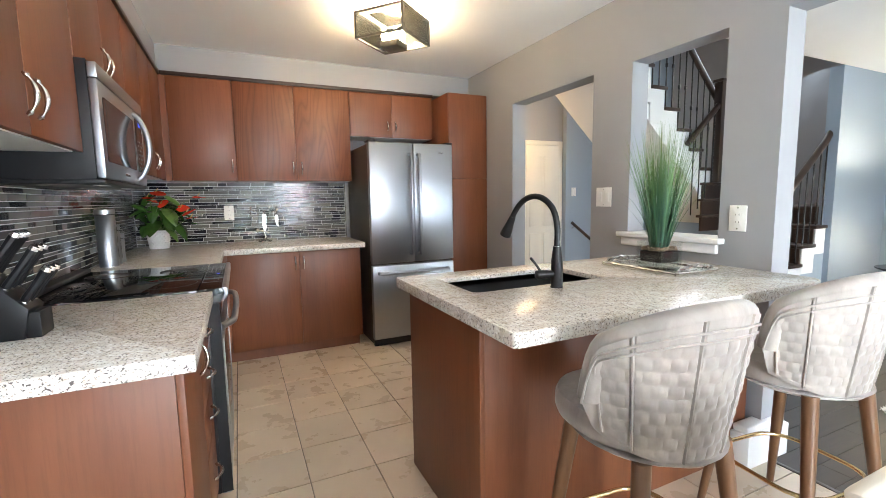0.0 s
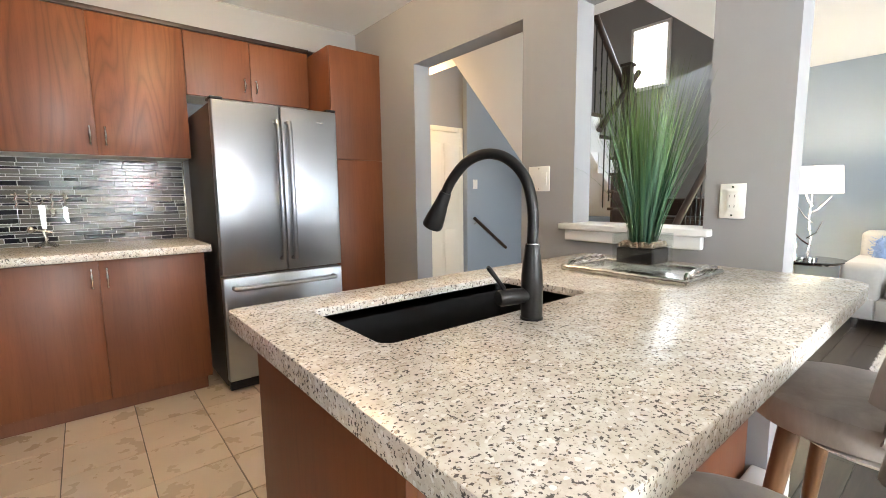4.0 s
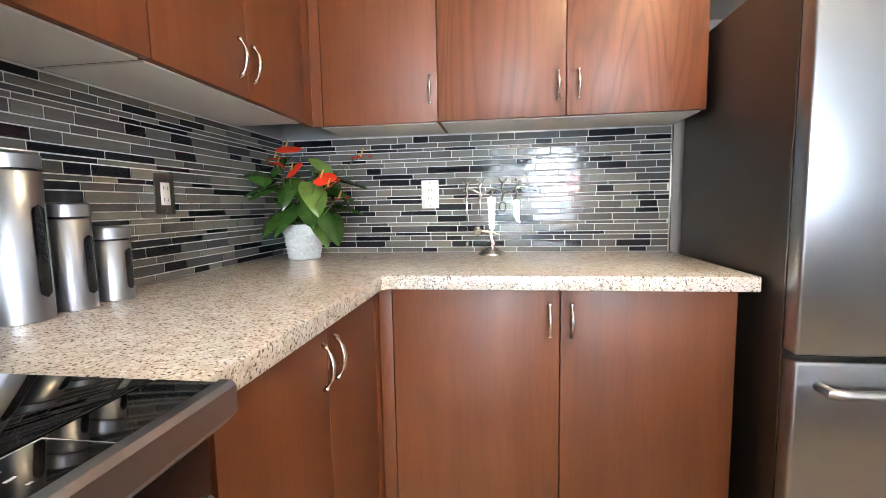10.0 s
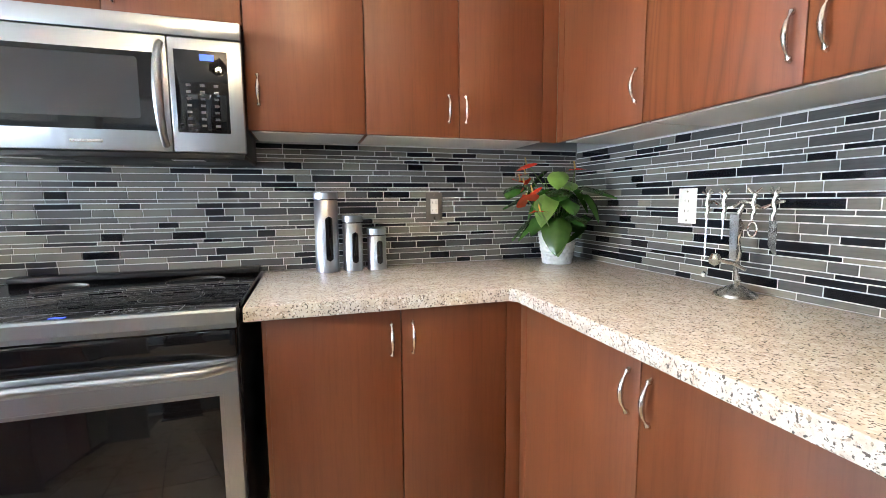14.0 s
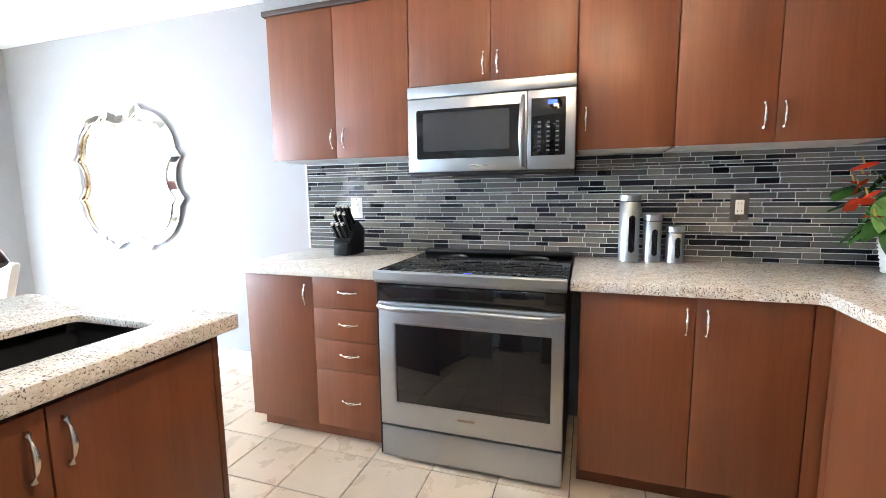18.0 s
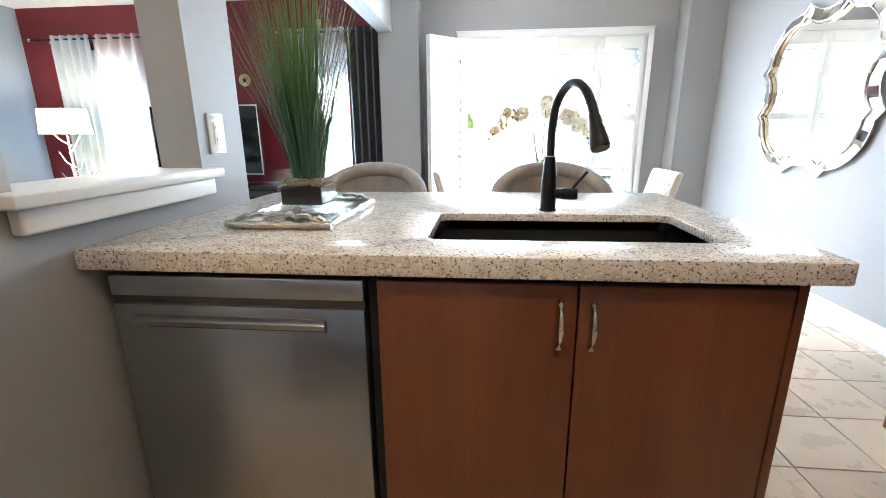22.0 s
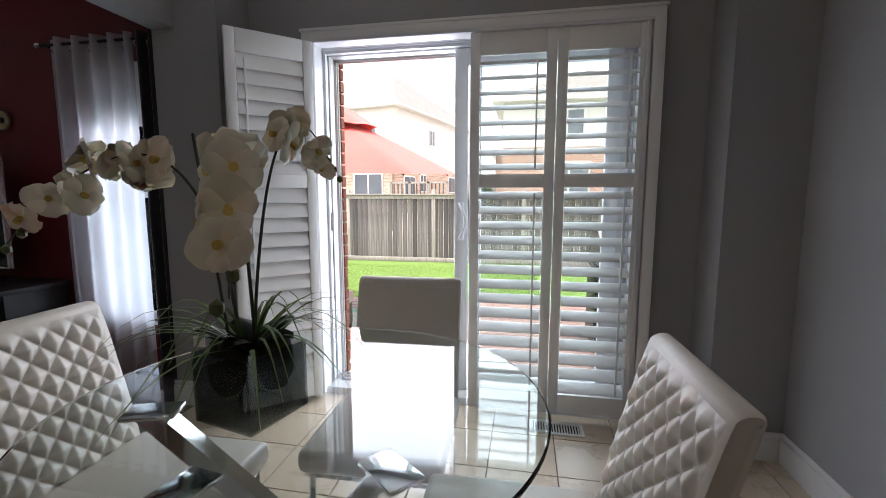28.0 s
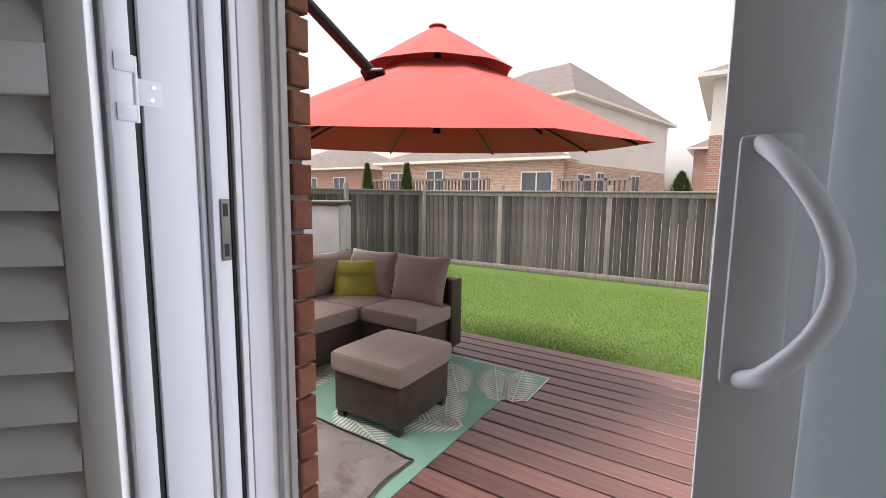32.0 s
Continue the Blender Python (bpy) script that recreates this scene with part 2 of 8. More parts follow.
def oak_face(name, dark, light):
    """Stained plain-sawn veneer: tall pointed arches of open grain."""
    m = Mat(name, 0.44, 0.0, Coat_Weight=0.06, Coat_Roughness=0.15)
    field = m.noise(1.0, 2, 0.4, (4.2, 4.2, 0.62), 0.35)
    rings = m.n("Math", {0: m.n("Math", {0: field, 1: 17.0}, operation="MULTIPLY").outputs[0], 1: 0.5}, operation="PINGPONG").outputs[0]
    pores = m.noise(1.0, 6, 0.7, (160, 160, 6), 0.1)
    base = m.ramp(m.noise(1.0, 5, 0.6, (8, 8, 0.4), 0.6), (0.32, dark), (0.68, light))
    line = m.ramp(rings, (0.0, (0.42, 0.36, 0.33)), (0.16, (0.80, 0.78, 0.76)), (0.34, (1.06, 1.05, 1.04)))
    cells = m.ramp(pores, (0.36, (0.66, 0.62, 0.58)), (0.50, (1, 1, 1)))
    m.colour(m.mix(0.42, base, m.mix(1.0, m.mix(1.0, base, line, "MULTIPLY"), cells, "MULTIPLY")))
    m.bump(pores, 0.10, 0.0006)
    return m.m


OAK = oak_face("cherry_stained_oak_veneer", (0.158, 0.047, 0.017), (0.215, 0.070, 0.026))
CROWN = wood("dark_moulding_wood", (0.022, 0.010, 0.006), (0.045, 0.020, 0.012), 0.4)
WALNUT = wood("walnut_stool_leg", (0.10, 0.045, 0.020), (0.20, 0.095, 0.045), 0.35, coat=0.2)
STAIRWOOD = wood("dark_stair_wood", (0.018, 0.009, 0.006), (0.045, 0.022, 0.013), 0.3, coat=0.3)
BLACKWOOD = wood("black_cabinet_wood", (0.010, 0.008, 0.008), (0.022, 0.018, 0.017), 0.35)


def granite_mat():
    m = Mat("speckled_granite", 0.24, 0.0, Coat_Weight=0.06, Coat_Roughness=0.10)
    base = m.ramp(m.noise(26, 6, 0.7), (0.30, (0.56, 0.49, 0.41)), (0.5, (0.71, 0.66, 0.59)), (0.68, (0.80, 0.78, 0.74)))
    spots = m.n("TexVoronoi", {"Vector": m.n("Mapping", {"Vector": m.xyz, "Scale": (1.0, 1.35, 1.15)}).outputs[0], "Scale": 140.0, "Randomness": 1.0}, feature="F1")
    dark = m.ramp(m.noise(165, 3, 0.5), (0.585, (0, 0, 0)), (0.62, (1, 1, 1)))
    brown = m.ramp(m.noise(110, 4, 0.6), (0.585, (0, 0, 0)), (0.64, (1, 1, 1)))
    c = m.mix(brown, base, (0.42, 0.35, 0.28))
    c = m.mix(dark, c, (0.13, 0.115, 0.105))
    white = m.ramp(spots.outputs["Color"], (0.80, (0, 0, 0)), (0.86, (1, 1, 1)))
    m.colour(m.mix(white, c, (0.84, 0.82, 0.78)))
    return m.m


GRANITE = granite_mat()


def steel_mat(name, c=(0.41, 0.43, 0.455), rough=0.32, along=(900, 900, 5)):
    m = Mat(name, rough, 1.0, Anisotropic=0.5)
    f = m.noise(1.0, 4, 0.6, along)
    m.colour(m.ramp(f, (0.2, tuple(v * 0.96 for v in c)), (0.8, c)))
    m.rough(m.noise(2.5, 4), rough * 0.92, rough * 1.08)
    return m.m


STEEL = steel_mat("brushed_stainless_steel")
STEEL_H = steel_mat("brushed_steel_across", along=(900, 5, 900))
STEEL_DARK = steel_mat("fridge_side_grey", (0.16, 0.145, 0.13), 0.42)
CHROME = plain("polished_chrome", (0.80, 0.80, 0.81), 0.08, 1.0, 0.02, relief=0.0)
NICKEL = plain("satin_nickel", (0.66, 0.63, 0.58), 0.24, 1.0, 0.04, relief=0.02)
GOLD = plain("brushed_brass", (0.72, 0.52, 0.27), 0.25, 1.0, 0.05, relief=0.02)
BLACKGLASS = plain("black_glass", (0.006, 0.006, 0.007), 0.04, 0.0, 0.0, relief=0.0, IOR=1.5)
BLACK = plain("black_plastic", (0.010, 0.010, 0.011), 0.42, relief=0.05, Specular_IOR_Level=0.3)
SINKBLACK = plain("black_composite_sink", (0.014, 0.014, 0.015), 0.45, relief=0.1)
FAUCET = plain("matte_black_faucet", (0.016, 0.015, 0.015), 0.30, 0.4, relief=0.02)
GREYWALL = plain("greige_wall_paint", (0.325, 0.325, 0.330), 0.62, 0.0, 0.025, 0.8, 260.0, 0.05)
BLUEWALL = plain("blue_grey_wall_paint", (0.30, 0.36, 0.42), 0.6, 0.0, 0.03, 0.8, 260.0, 0.05)
REDWALL = plain("deep_red_wall_paint", (0.155, 0.010, 0.016), 0.55, 0.0, 0.05, 0.8, 260.0, 0.05)
CEILING = plain("white_ceiling_paint", (0.80, 0.80, 0.79), 0.8, 0.0, 0.015, 1.0, 180.0, 0.10)
TRIM = plain("white_trim_paint", (0.78, 0.78, 0.77), 0.35, 0.0, 0.02, relief=0.03)
PLATE = plain("white_plastic_plate", (0.80, 0.79, 0.75), 0.3, 0.0, 0.02, relief=0.0)
HALLDOOR = plain("cream_door_paint", (0.76, 0.72, 0.62), 0.4, 0.0, 0.02, relief=0.02)
UNDER = plain("white_cabinet_underside", (0.66, 0.66, 0.64), 0.45, 0.0, 0.03, relief=0.02)
GROUT = plain("pale_tile_grout", (0.70, 0.70, 0.69), 0.85, 0.0, 0.08, 8, 400, 0.3)
FLOORGROUT = plain("dark_floor_grout", (0.16, 0.13, 0.10), 0.9, 0.0, 0.12, 6, 400, 0.3)


def splash_mat():
    m = Mat("glass_mosaic_tile", 0.10, 0.0, Coat_Weight=0.12, Coat_Roughness=0.05, IOR=1.5)
    r = m.rand()
    c = m.ramp(r, (0.0, (0.006, 0.007, 0.011)), (0.24, (0.016, 0.017, 0.021)), (0.26, (0.075, 0.075, 0.076)), (0.52, (0.115, 0.112, 0.108)), (0.54, (0.132, 0.128, 0.116)), (0.82, (0.165, 0.160, 0.145)), (1.0, (0.235, 0.215, 0.178)))
    f = m.noise(18, 4, 0.6, (1, 1, 6))
    m.colour(m.mix(0.35, c, m.mix(1.0, c, m.ramp(f, (0.3, (0.6, 0.6, 0.6)), (0.7, (1.35, 1.33, 1.3))), "MULTIPLY")))
    m.bump(m.noise(16, 3), 0.35, 0.004)
    return m.m


def splash_rest_mat():
    m = Mat("glass_mosaic_tile_rest", 0.10, 0.0, Coat_Weight=0.12, Coat_Roughness=0.05, IOR=1.5)
    r = m.island()
    c = m.ramp(r, (0.0, (0.006, 0.007, 0.011)), (0.24, (0.016, 0.017, 0.021)), (0.26, (0.075, 0.075, 0.076)), (0.52, (0.115, 0.112, 0.108)), (0.54, (0.132, 0.128, 0.116)), (0.82, (0.165, 0.160, 0.145)), (1.0, (0.235, 0.215, 0.178)))
    m.colour(c)
    m.bump(m.noise(16, 3), 0.35, 0.004)
    return m.m


MOSAIC, MOSAIC_REST = splash_mat(), splash_rest_mat()
for glassy in (MOSAIC, MOSAIC_REST):
    glassy.node_tree.nodes["Principled BSDF"].inputs["Specular IOR Level"].default_value = 0.3


def floor_tile_mat():
    m = Mat("beige_ceramic_floor_tile", 0.28)
    shift = m.n("VectorMath", {0: m.rand(), 1: (19.0, 27.0, 5.0)}, operation="MULTIPLY").outputs[0]
    m.xyz = m.n("VectorMath", {0: m.xyz, 1: shift}, operation="ADD").outputs[0]
    f = m.noise(2.4, 4, 0.5, None, 0.2)
    c = m.ramp(f, (0.28, (0.55, 0.435, 0.32)), (0.5, (0.595, 0.48, 0.36)), (0.72, (0.635, 0.525, 0.405)))
    tone = m.ramp(m.rand(), (0.0, (0.90, 0.90, 0.90)), (1.0, (1.06, 1.05, 1.04)))
    m.colour(m.mix(1.0, c, tone, "MULTIPLY"))
    m.rough(m.noise(9, 4), 0.2, 0.38)
    m.bump(m.noise(30, 4), 0.05, 0.001)
    return m.m


FLOORTILE = floor_tile_mat()


def plank_mat(name, dark, light, rough, grain, spread=0.28):
    m = Mat(name, rough, 0.0, Coat_Weight=0.1, Coat_Roughness=0.2)
    f = m.noise(1.0, 7, 0.65, grain, 0.5)
    c = m.ramp(f, (0.3, dark), (0.7, light))
    tone = m.ramp(m.rand(), (0.0, (1 - spread, 1 - spread, 1 - spread)), (1.0, (1 + spread * 0.9, 1 + spread * 0.8, 1 + spread * 0.72)))
    m.colour(m.mix(1.0, c, tone, "MULTIPLY"))
    m.bump(f, 0.12, 0.001)
    return m.m


HARDWOOD = plank_mat("espresso_hardwood_plank", (0.014, 0.009, 0.007), (0.040, 0.025, 0.019), 0.42, (2, 30, 30))
DECKWOOD = plank_mat("red_brown_stained_deck_board", (0.105, 0.056, 0.050), (0.190, 0.108, 0.098), 0.40, (2, 40, 40))
FENCEWOOD = plank_mat("weathered_grey_cedar", (0.040, 0.040, 0.042), (0.155, 0.152, 0.155), 0.9, (22, 22, 1.1), 0.55)
FENCERAIL = plank_mat("pale_weathered_cedar", (0.17, 0.16, 0.15), (0.31, 0.30, 0.285), 0.85, (30, 30, 1.4))


def brick_mat(name, a, b):
    m = Mat(name, 0.85)
    f = m.noise(30, 5)
    tone = m.ramp(m.rand(), (0.0, a), (1.0, b))
    m.colour(m.mix(1.0, tone, m.ramp(f, (0.3, (0.75, 0.75, 0.75)), (0.7, (1.15, 1.12, 1.1))), "MULTIPLY"))
    m.bump(m.noise(60, 4), 0.5, 0.004)
    return m.m


BRICK = brick_mat("red_clay_brick", (0.26, 0.095, 0.06), (0.40, 0.19, 0.125))


def far_brick_mat(name, a, b, mortar):
    m = Mat(name, 0.9)
    node = m.n("TexBrick", {"Vector": m.n("Mapping", {"Vector": m.xyz, "Rotation": (radians(90), 0, 0)}).outputs[0], "Color1": (*a, 1), "Color2": (*b, 1), "Mortar": (*mortar, 1), "Scale": 1.0, "Mortar Size": 0.012, "Brick Width": 0.24, "Row Height": 0.09})
    m.colour(m.mix(0.25, node.outputs["Color"], m.ramp(m.noise(6, 5), (0.3, a), (0.7, b))))
    return m.m


FARBRICK = far_brick_mat("far_buff_brick", (0.34, 0.19, 0.13), (0.55, 0.40, 0.30), (0.58, 0.54, 0.48))
FARRED = far_brick_mat("far_red_brick", (0.26, 0.13, 0.09), (0.36, 0.20, 0.14), (0.46, 0.42, 0.38))
STUCCO = plain("far_white_siding", (0.70, 0.69, 0.65), 0.8, 0.0, 0.05, 0.5, 20, 0.1)
SHINGLE = plain("grey_brown_roof_shingle", (0.135, 0.125, 0.12), 0.9, 0.0, 0.18, 2.0, 14, 0.6)
MORTAR = plain("grey_mortar", (0.42, 0.40, 0.37), 0.95, 0.0, 0.1, 10, 200, 0.5)


def velvet(name, c, vary=0.18):
    m = Mat(name, 0.75, 0.0, Sheen_Weight=0.45, Sheen_Roughness=0.4)
    f = m.noise(9, 5, 0.6, (1, 1, 0.45), 0.7)
    m.colour(m.ramp(f, (0.3, tuple(v * (1 - vary) for v in c)), (0.7, tuple(v * (1 + vary) for v in c))))
    m.bump(m.noise(300, 3), 0.2, 0.001)
    return m.m


VELVET = velvet("taupe_velvet", (0.34, 0.30, 0.27), 0.24)
LEATHER = plain("off_white_leather", (0.72, 0.66, 0.57), 0.38, 0.0, 0.04, 4, 300, 0.15)
CUSHION = velvet("taupe_outdoor_cushion", (0.34, 0.285, 0.25), 0.06)
LIME = velvet("lime_green_pillow_cloth", (0.36, 0.37, 0.06), 0.1)
SOFACLOTH = velvet("silver_grey_sofa_cloth", (0.46, 0.46, 0.45), 0.08)
DRAPE = velvet("charcoal_curtain_cloth", (0.035, 0.036, 0.042), 0.15)
BLUEDRAPE = velvet("silver_blue_curtain_cloth", (0.36, 0.40, 0.44), 0.12)


def sheer_mat():
    m = Mat("white_sheer_curtain", 0.8, 0.0)
    m.colour(m.ramp(m.noise(40, 3, 0.5, (1, 1, 0.1)), (0.3, (0.74, 0.74, 0.76)), (0.7, (0.84, 0.84, 0.86))))
    m.b.inputs["Transmission Weight"].default_value = 0.0
    out = m.t.nodes["Material Output"]
    trans = m.n("BsdfTranslucent", {"Color": (0.85, 0.86, 0.90, 1)})
    clear = m.n("BsdfTransparent")
    a = m.n("MixShader", {"Fac": 0.55})
    m.t.links.new(m.b.outputs[0], a.inputs[1])
    m.t.links.new(trans.outputs[0], a.inputs[2])
    b = m.n("MixShader", {"Fac": 0.42})
    m.t.links.new(a.outputs[0], b.inputs[1])
    m.t.links.new(clear.outputs[0], b.inputs[2])
    m.t.links.new(b.outputs[0], out.inputs["Surface"])
    return m.m


SHEER = sheer_mat()


def glass_mat(name, tint=(1, 1, 1), rough=0.0):
    m = Mat(name, rough, 0.0, Transmission_Weight=1.0, IOR=1.45)
    m.b.inputs["Base Color"].default_value = (*tint, 1)
    return m.m


GLASS = glass_mat("clear_glass")
TABLEGLASS = glass_mat("pale_green_table_glass", (0.90, 0.97, 0.95))


def pane_mat(name="window_pane_glass", tint=(0.93, 0.96, 0.95), ior=1.45, boxed=False):
    """Thin glass: mostly clear, with a weak mirror image."""
    m = Mat(name, 0.0)
    out = m.t.nodes["Material Output"]
    clear = m.n("BsdfTransparent", {"Color": (*tint, 1)})
    gloss = m.n("BsdfGlossy", {"Roughness": 0.01})
    fres = m.n("Fresnel", {"IOR": ior})
    fac = fres.outputs[0]
    if boxed:
        edge = m.n("LayerWeight", {"Blend": 0.5})
        steep = m.n("Math", {0: edge.outputs["Facing"], 1: 5.0})
        steep.operation = "POWER"
        fac = m.n("Math", {0: steep.outputs[0], 1: 0.93}).outputs[0]
        fac.node.operation = "MULTIPLY"
        lift = m.n("Math", {0: fac, 1: 0.045})
        fac = lift.outputs[0]
    a = m.n("MixShader", {"Fac": fac})
    m.t.links.new(clear.outputs[0], a.inputs[1])
    m.t.links.new(gloss.outputs[0], a.inputs[2])
    m.t.links.new(a.outputs[0], out.inputs["Surface"])
    return m.m


PANE = pane_mat()
MIRROR = plain("silvered_mirror", (0.90, 0.91, 0.91), 0.015, 1.0, 0.0, relief=0.0)
MIRRORFRAME = plain("champagne_silver_bevel", (0.80, 0.78, 0.74), 0.10, 1.0, 0.03, relief=0.02)


def glow(name, c, strength):
    m = Mat(name, 0.5)
    m.b.inputs["Base Color"].default_value = (*c, 1)
    m.b.inputs["Emission Color"].default_value = (*c, 1)
    m.b.inputs["Emission Strength"].default_value = strength
    return m.m


BULB = glow("warm_bulb", (1.0, 0.80, 0.52), 2.0)
DISPLAY = glow("blue_display", (0.05, 0.12, 1.0), 0.02)
SHADE = glow("lit_lamp_shade", (1.0, 0.93, 0.74), 0.07)

# ---- the large structure ----
XL, XR, XR2 = -0.75, 2.36, 2.50          # kitchen's side walls
YB, YP = 4.33, -2.24                     # back wall, patio wall
CEIL = 2.545
FL = -0.035                              # finished floor
LX, LY, RY = 6.72, 2.20, -2.33           # living room: far wall, inner wall, red wall


def structure(name, bm, material, label, category):
    return solo(name, bm, material, label, category, "", "structure", smooth=False)


structure("wall_left", box(XL - 0.15, XL, -2.6, YB + 0.15, FL - 0.02, CEIL + 0.1), GREYWALL, "greige painted kitchen wall, smooth drywall", "wall")
structure("wall_back", box(XL, XR2, YB, YB + 0.15, FL - 0.02, CEIL + 0.1), GREYWALL, "greige painted back wall behind the cabinets", "wall")

DOOR_Y, DOOR_Z = (2.208, 3.201), 2.122
HOLE_Y, HOLE_Z = (1.280, 1.875), (1.005, 2.118)
END_Y = 1.015
w = box(XR, XR2, END_Y, HOLE_Y[0], FL - 0.02, CEIL)
box(XR, XR2, HOLE_Y[0], HOLE_Y[1], FL - 0.02, HOLE_Z[0], bm=w)
box(XR, XR2, HOLE_Y[0], HOLE_Y[1], HOLE_Z[1], CEIL, bm=w)
box(XR, XR2, HOLE_Y[1], DOOR_Y[0], FL - 0.02, CEIL, bm=w)
box(XR, XR2, DOOR_Y[0], DOOR_Y[1], DOOR_Z, CEIL, bm=w)
box(XR, XR2, DOOR_Y[1], YB, FL - 0.02, CEIL, bm=w)
structure("wall_right", w, GREYWALL, "greige wall with a doorway and a pass-through opening", "wall")
structure("beam", box(XR + 0.002, XR2, -1.95, END_Y, 2.118, CEIL), GREYWALL, "dropped greige ceiling beam between dining and living", "beam")

DX = (-0.13, 1.69)
DZ = 2.085
w = box(XL, DX[0], YP - 0.14, YP, FL - 0.02, CEIL)
box(DX[1], XR2, YP - 0.14, YP, FL - 0.02, CEIL, bm=w)
box(DX[0], DX[1], YP - 0.14, YP, DZ, CEIL, bm=w)
structure("wall_patio", w, GREYWALL, "greige wall round the patio door", "wall")
structure("pilaster_right", box(XL, -0.42, YP, -1.98, FL - 0.02, CEIL), GREYWALL, "greige boxed corner pilaster beside the patio door", "wall")
structure("pilaster_left", box(2.10, XR2, YP, -1.95, FL - 0.02, CEIL), GREYWALL, "greige boxed corner pilaster under the beam", "wall")

# living room, hall and stairwell shells
WIN_A, WIN_B, WIN_Z = (2.62, 3.42), (5.35, 6.25), (0.35, 2.10)
w = box(XR2, WIN_A[0], RY - 0.15, RY, FL - 0.02, CEIL)
box(WIN_A[1], WIN_B[0], RY - 0.15, RY, FL - 0.02, CEIL, bm=w)
box(WIN_B[1], LX, RY - 0.15, RY, FL - 0.02, CEIL, bm=w)
for a, b in (WIN_A, WIN_B):
    box(a, b, RY - 0.15, RY, FL - 0.02, WIN_Z[0], bm=w)
    box(a, b, RY - 0.15, RY, WIN_Z[1], CEIL, bm=w)
structure("wall_red", w, REDWALL, "deep red accent wall with two tall windows", "wall")
structure("wall_far", box(LX, LX + 0.15, RY - 0.15, LY, FL - 0.02, CEIL), BLUEWALL, "blue-grey living room wall behind the sofa", "wall")
structure("wall_inner", box(5.62, LX, LY, LY + 0.12, FL - 0.02, CEIL), BLUEWALL, "blue-grey wall beside the stairs", "wall")
structure("wall_stair_far", box(6.9, 7.05, LY, 5.35, FL - 0.02, 5.2), GREYWALL, "grey stairwell wall", "wall")
structure("wall_hall_back", box(XR2, 7.05, 5.20, 5.35, FL - 0.02, 5.2), GREYWALL, "greige hall wall with the door", "wall")
structure("wall_hall_front", box(4.63, 6.9, 5.12, 5.20, FL - 0.02, 5.2), BLUEWALL, "blue-grey wall beside the hall door", "wall")
structure("wall_hall_side", box(XR2, XR2 + 0.1, YB + 0.15, 5.20, FL - 0.02, CEIL), GREYWALL, "hall side wall", "wall")
structure("wall_stair_top", box(3.6, 7.05, LY - 0.15, LY - 0.03, CEIL + 0.1, 5.2), GREYWALL, "upper stairwell wall", "wall")
structure("wall_stair_left", box(3.5, 3.6, LY - 0.15, 5.35, CEIL + 0.1, 5.2), BLUEWALL, "upper stairwell side wall", "wall")

structure("ceiling", box(XL, XR2, -2.6, YB, CEIL, CEIL + 0.1), CEILING, "flat white kitchen and dining ceiling", "ceiling")
structure("ceiling_living", box(XR2, LX + 0.15, RY - 0.15, LY, CEIL, CEIL + 0.1), CEILING, "flat white living room ceiling", "ceiling")
structure("ceiling_hall", box(XR2, 3.6, LY, 5.35, CEIL, CEIL + 0.1), CEILING, "flat white hall ceiling", "ceiling")
structure("ceiling_stair", box(3.5, 7.05, LY - 0.15, 5.35, 5.2, 5.3), CEILING, "white stairwell ceiling", "ceiling")

# soffit above the wall cabinets
w = box(XL, -0.452, 0.985, YB, 2.338, CEIL)
box(-0.452, XR, 4.028, YB, 2.338, CEIL, bm=w)
structure("soffit", w, GREYWALL, "greige drywall soffit above the wall cabinets", "soffit")


def baseboard(name, x0, x1, y0, y1):
    """A skirting board with a stepped top, along its longer side."""
    bm = box(x0, x1, y0, y1, FL, 0.082, 0.002)
    along_x = (x1 - x0) > (y1 - y0)
    if along_x:
        mid = (y0 + y1) / 2
        lo, hi = (y0, mid) if y0 < -2.0 or y0 in (YP, -1.95) else (mid, y1)
        box(x0, x1, lo, hi, 0.082, 0.112, 0.004, bm=bm)
    else:
        mid = (x0 + x1) / 2
        lo, hi = (x0, mid) if x0 < XL + 0.01 or abs(x0 - XR2) < 0.01 else (mid, x1)
        box(lo, hi, y0, y1, 0.082, 0.112, 0.004, bm=bm)
    return tagged(part(name, bm, TRIM), "white painted stepped baseboard", "baseboard", "", "structure")


baseboard("baseboard", XL, XL + 0.016, -1.964, 1.03)
baseboard("baseboard", XL, -0.404, -1.98, -1.964)
baseboard("baseboard", -0.42, -0.404, YP, -1.98)
baseboard("baseboard", -0.404, -0.19, YP, YP + 0.016)
baseboard("baseboard", 2.084, XR2 + 0.016, -1.95, -1.934)
baseboard("baseboard", 2.084, 2.10, YP, -1.95)
baseboard("baseboard", 3.45, 5.3, RY, RY + 0.016)
baseboard("baseboard", LX - 0.016, LX, RY, LY)

# white foot of the wall's end, at the island
foot = thing("column_plinth", (2.43, 0.98, 0), "white moulded plinth round the end of the wall", "plinth", "", "structure")
part("plinth_block", box(2.20, XR2 + 0.03, 0.975, END_Y + 0.05, FL, 0.13, 0.003), TRIM, foot)
part("plinth_moulding", box(2.215, XR2 + 0.018, 0.990, END_Y + 0.05, 0.13, 0.165, 0.010, 3), TRIM, foot)

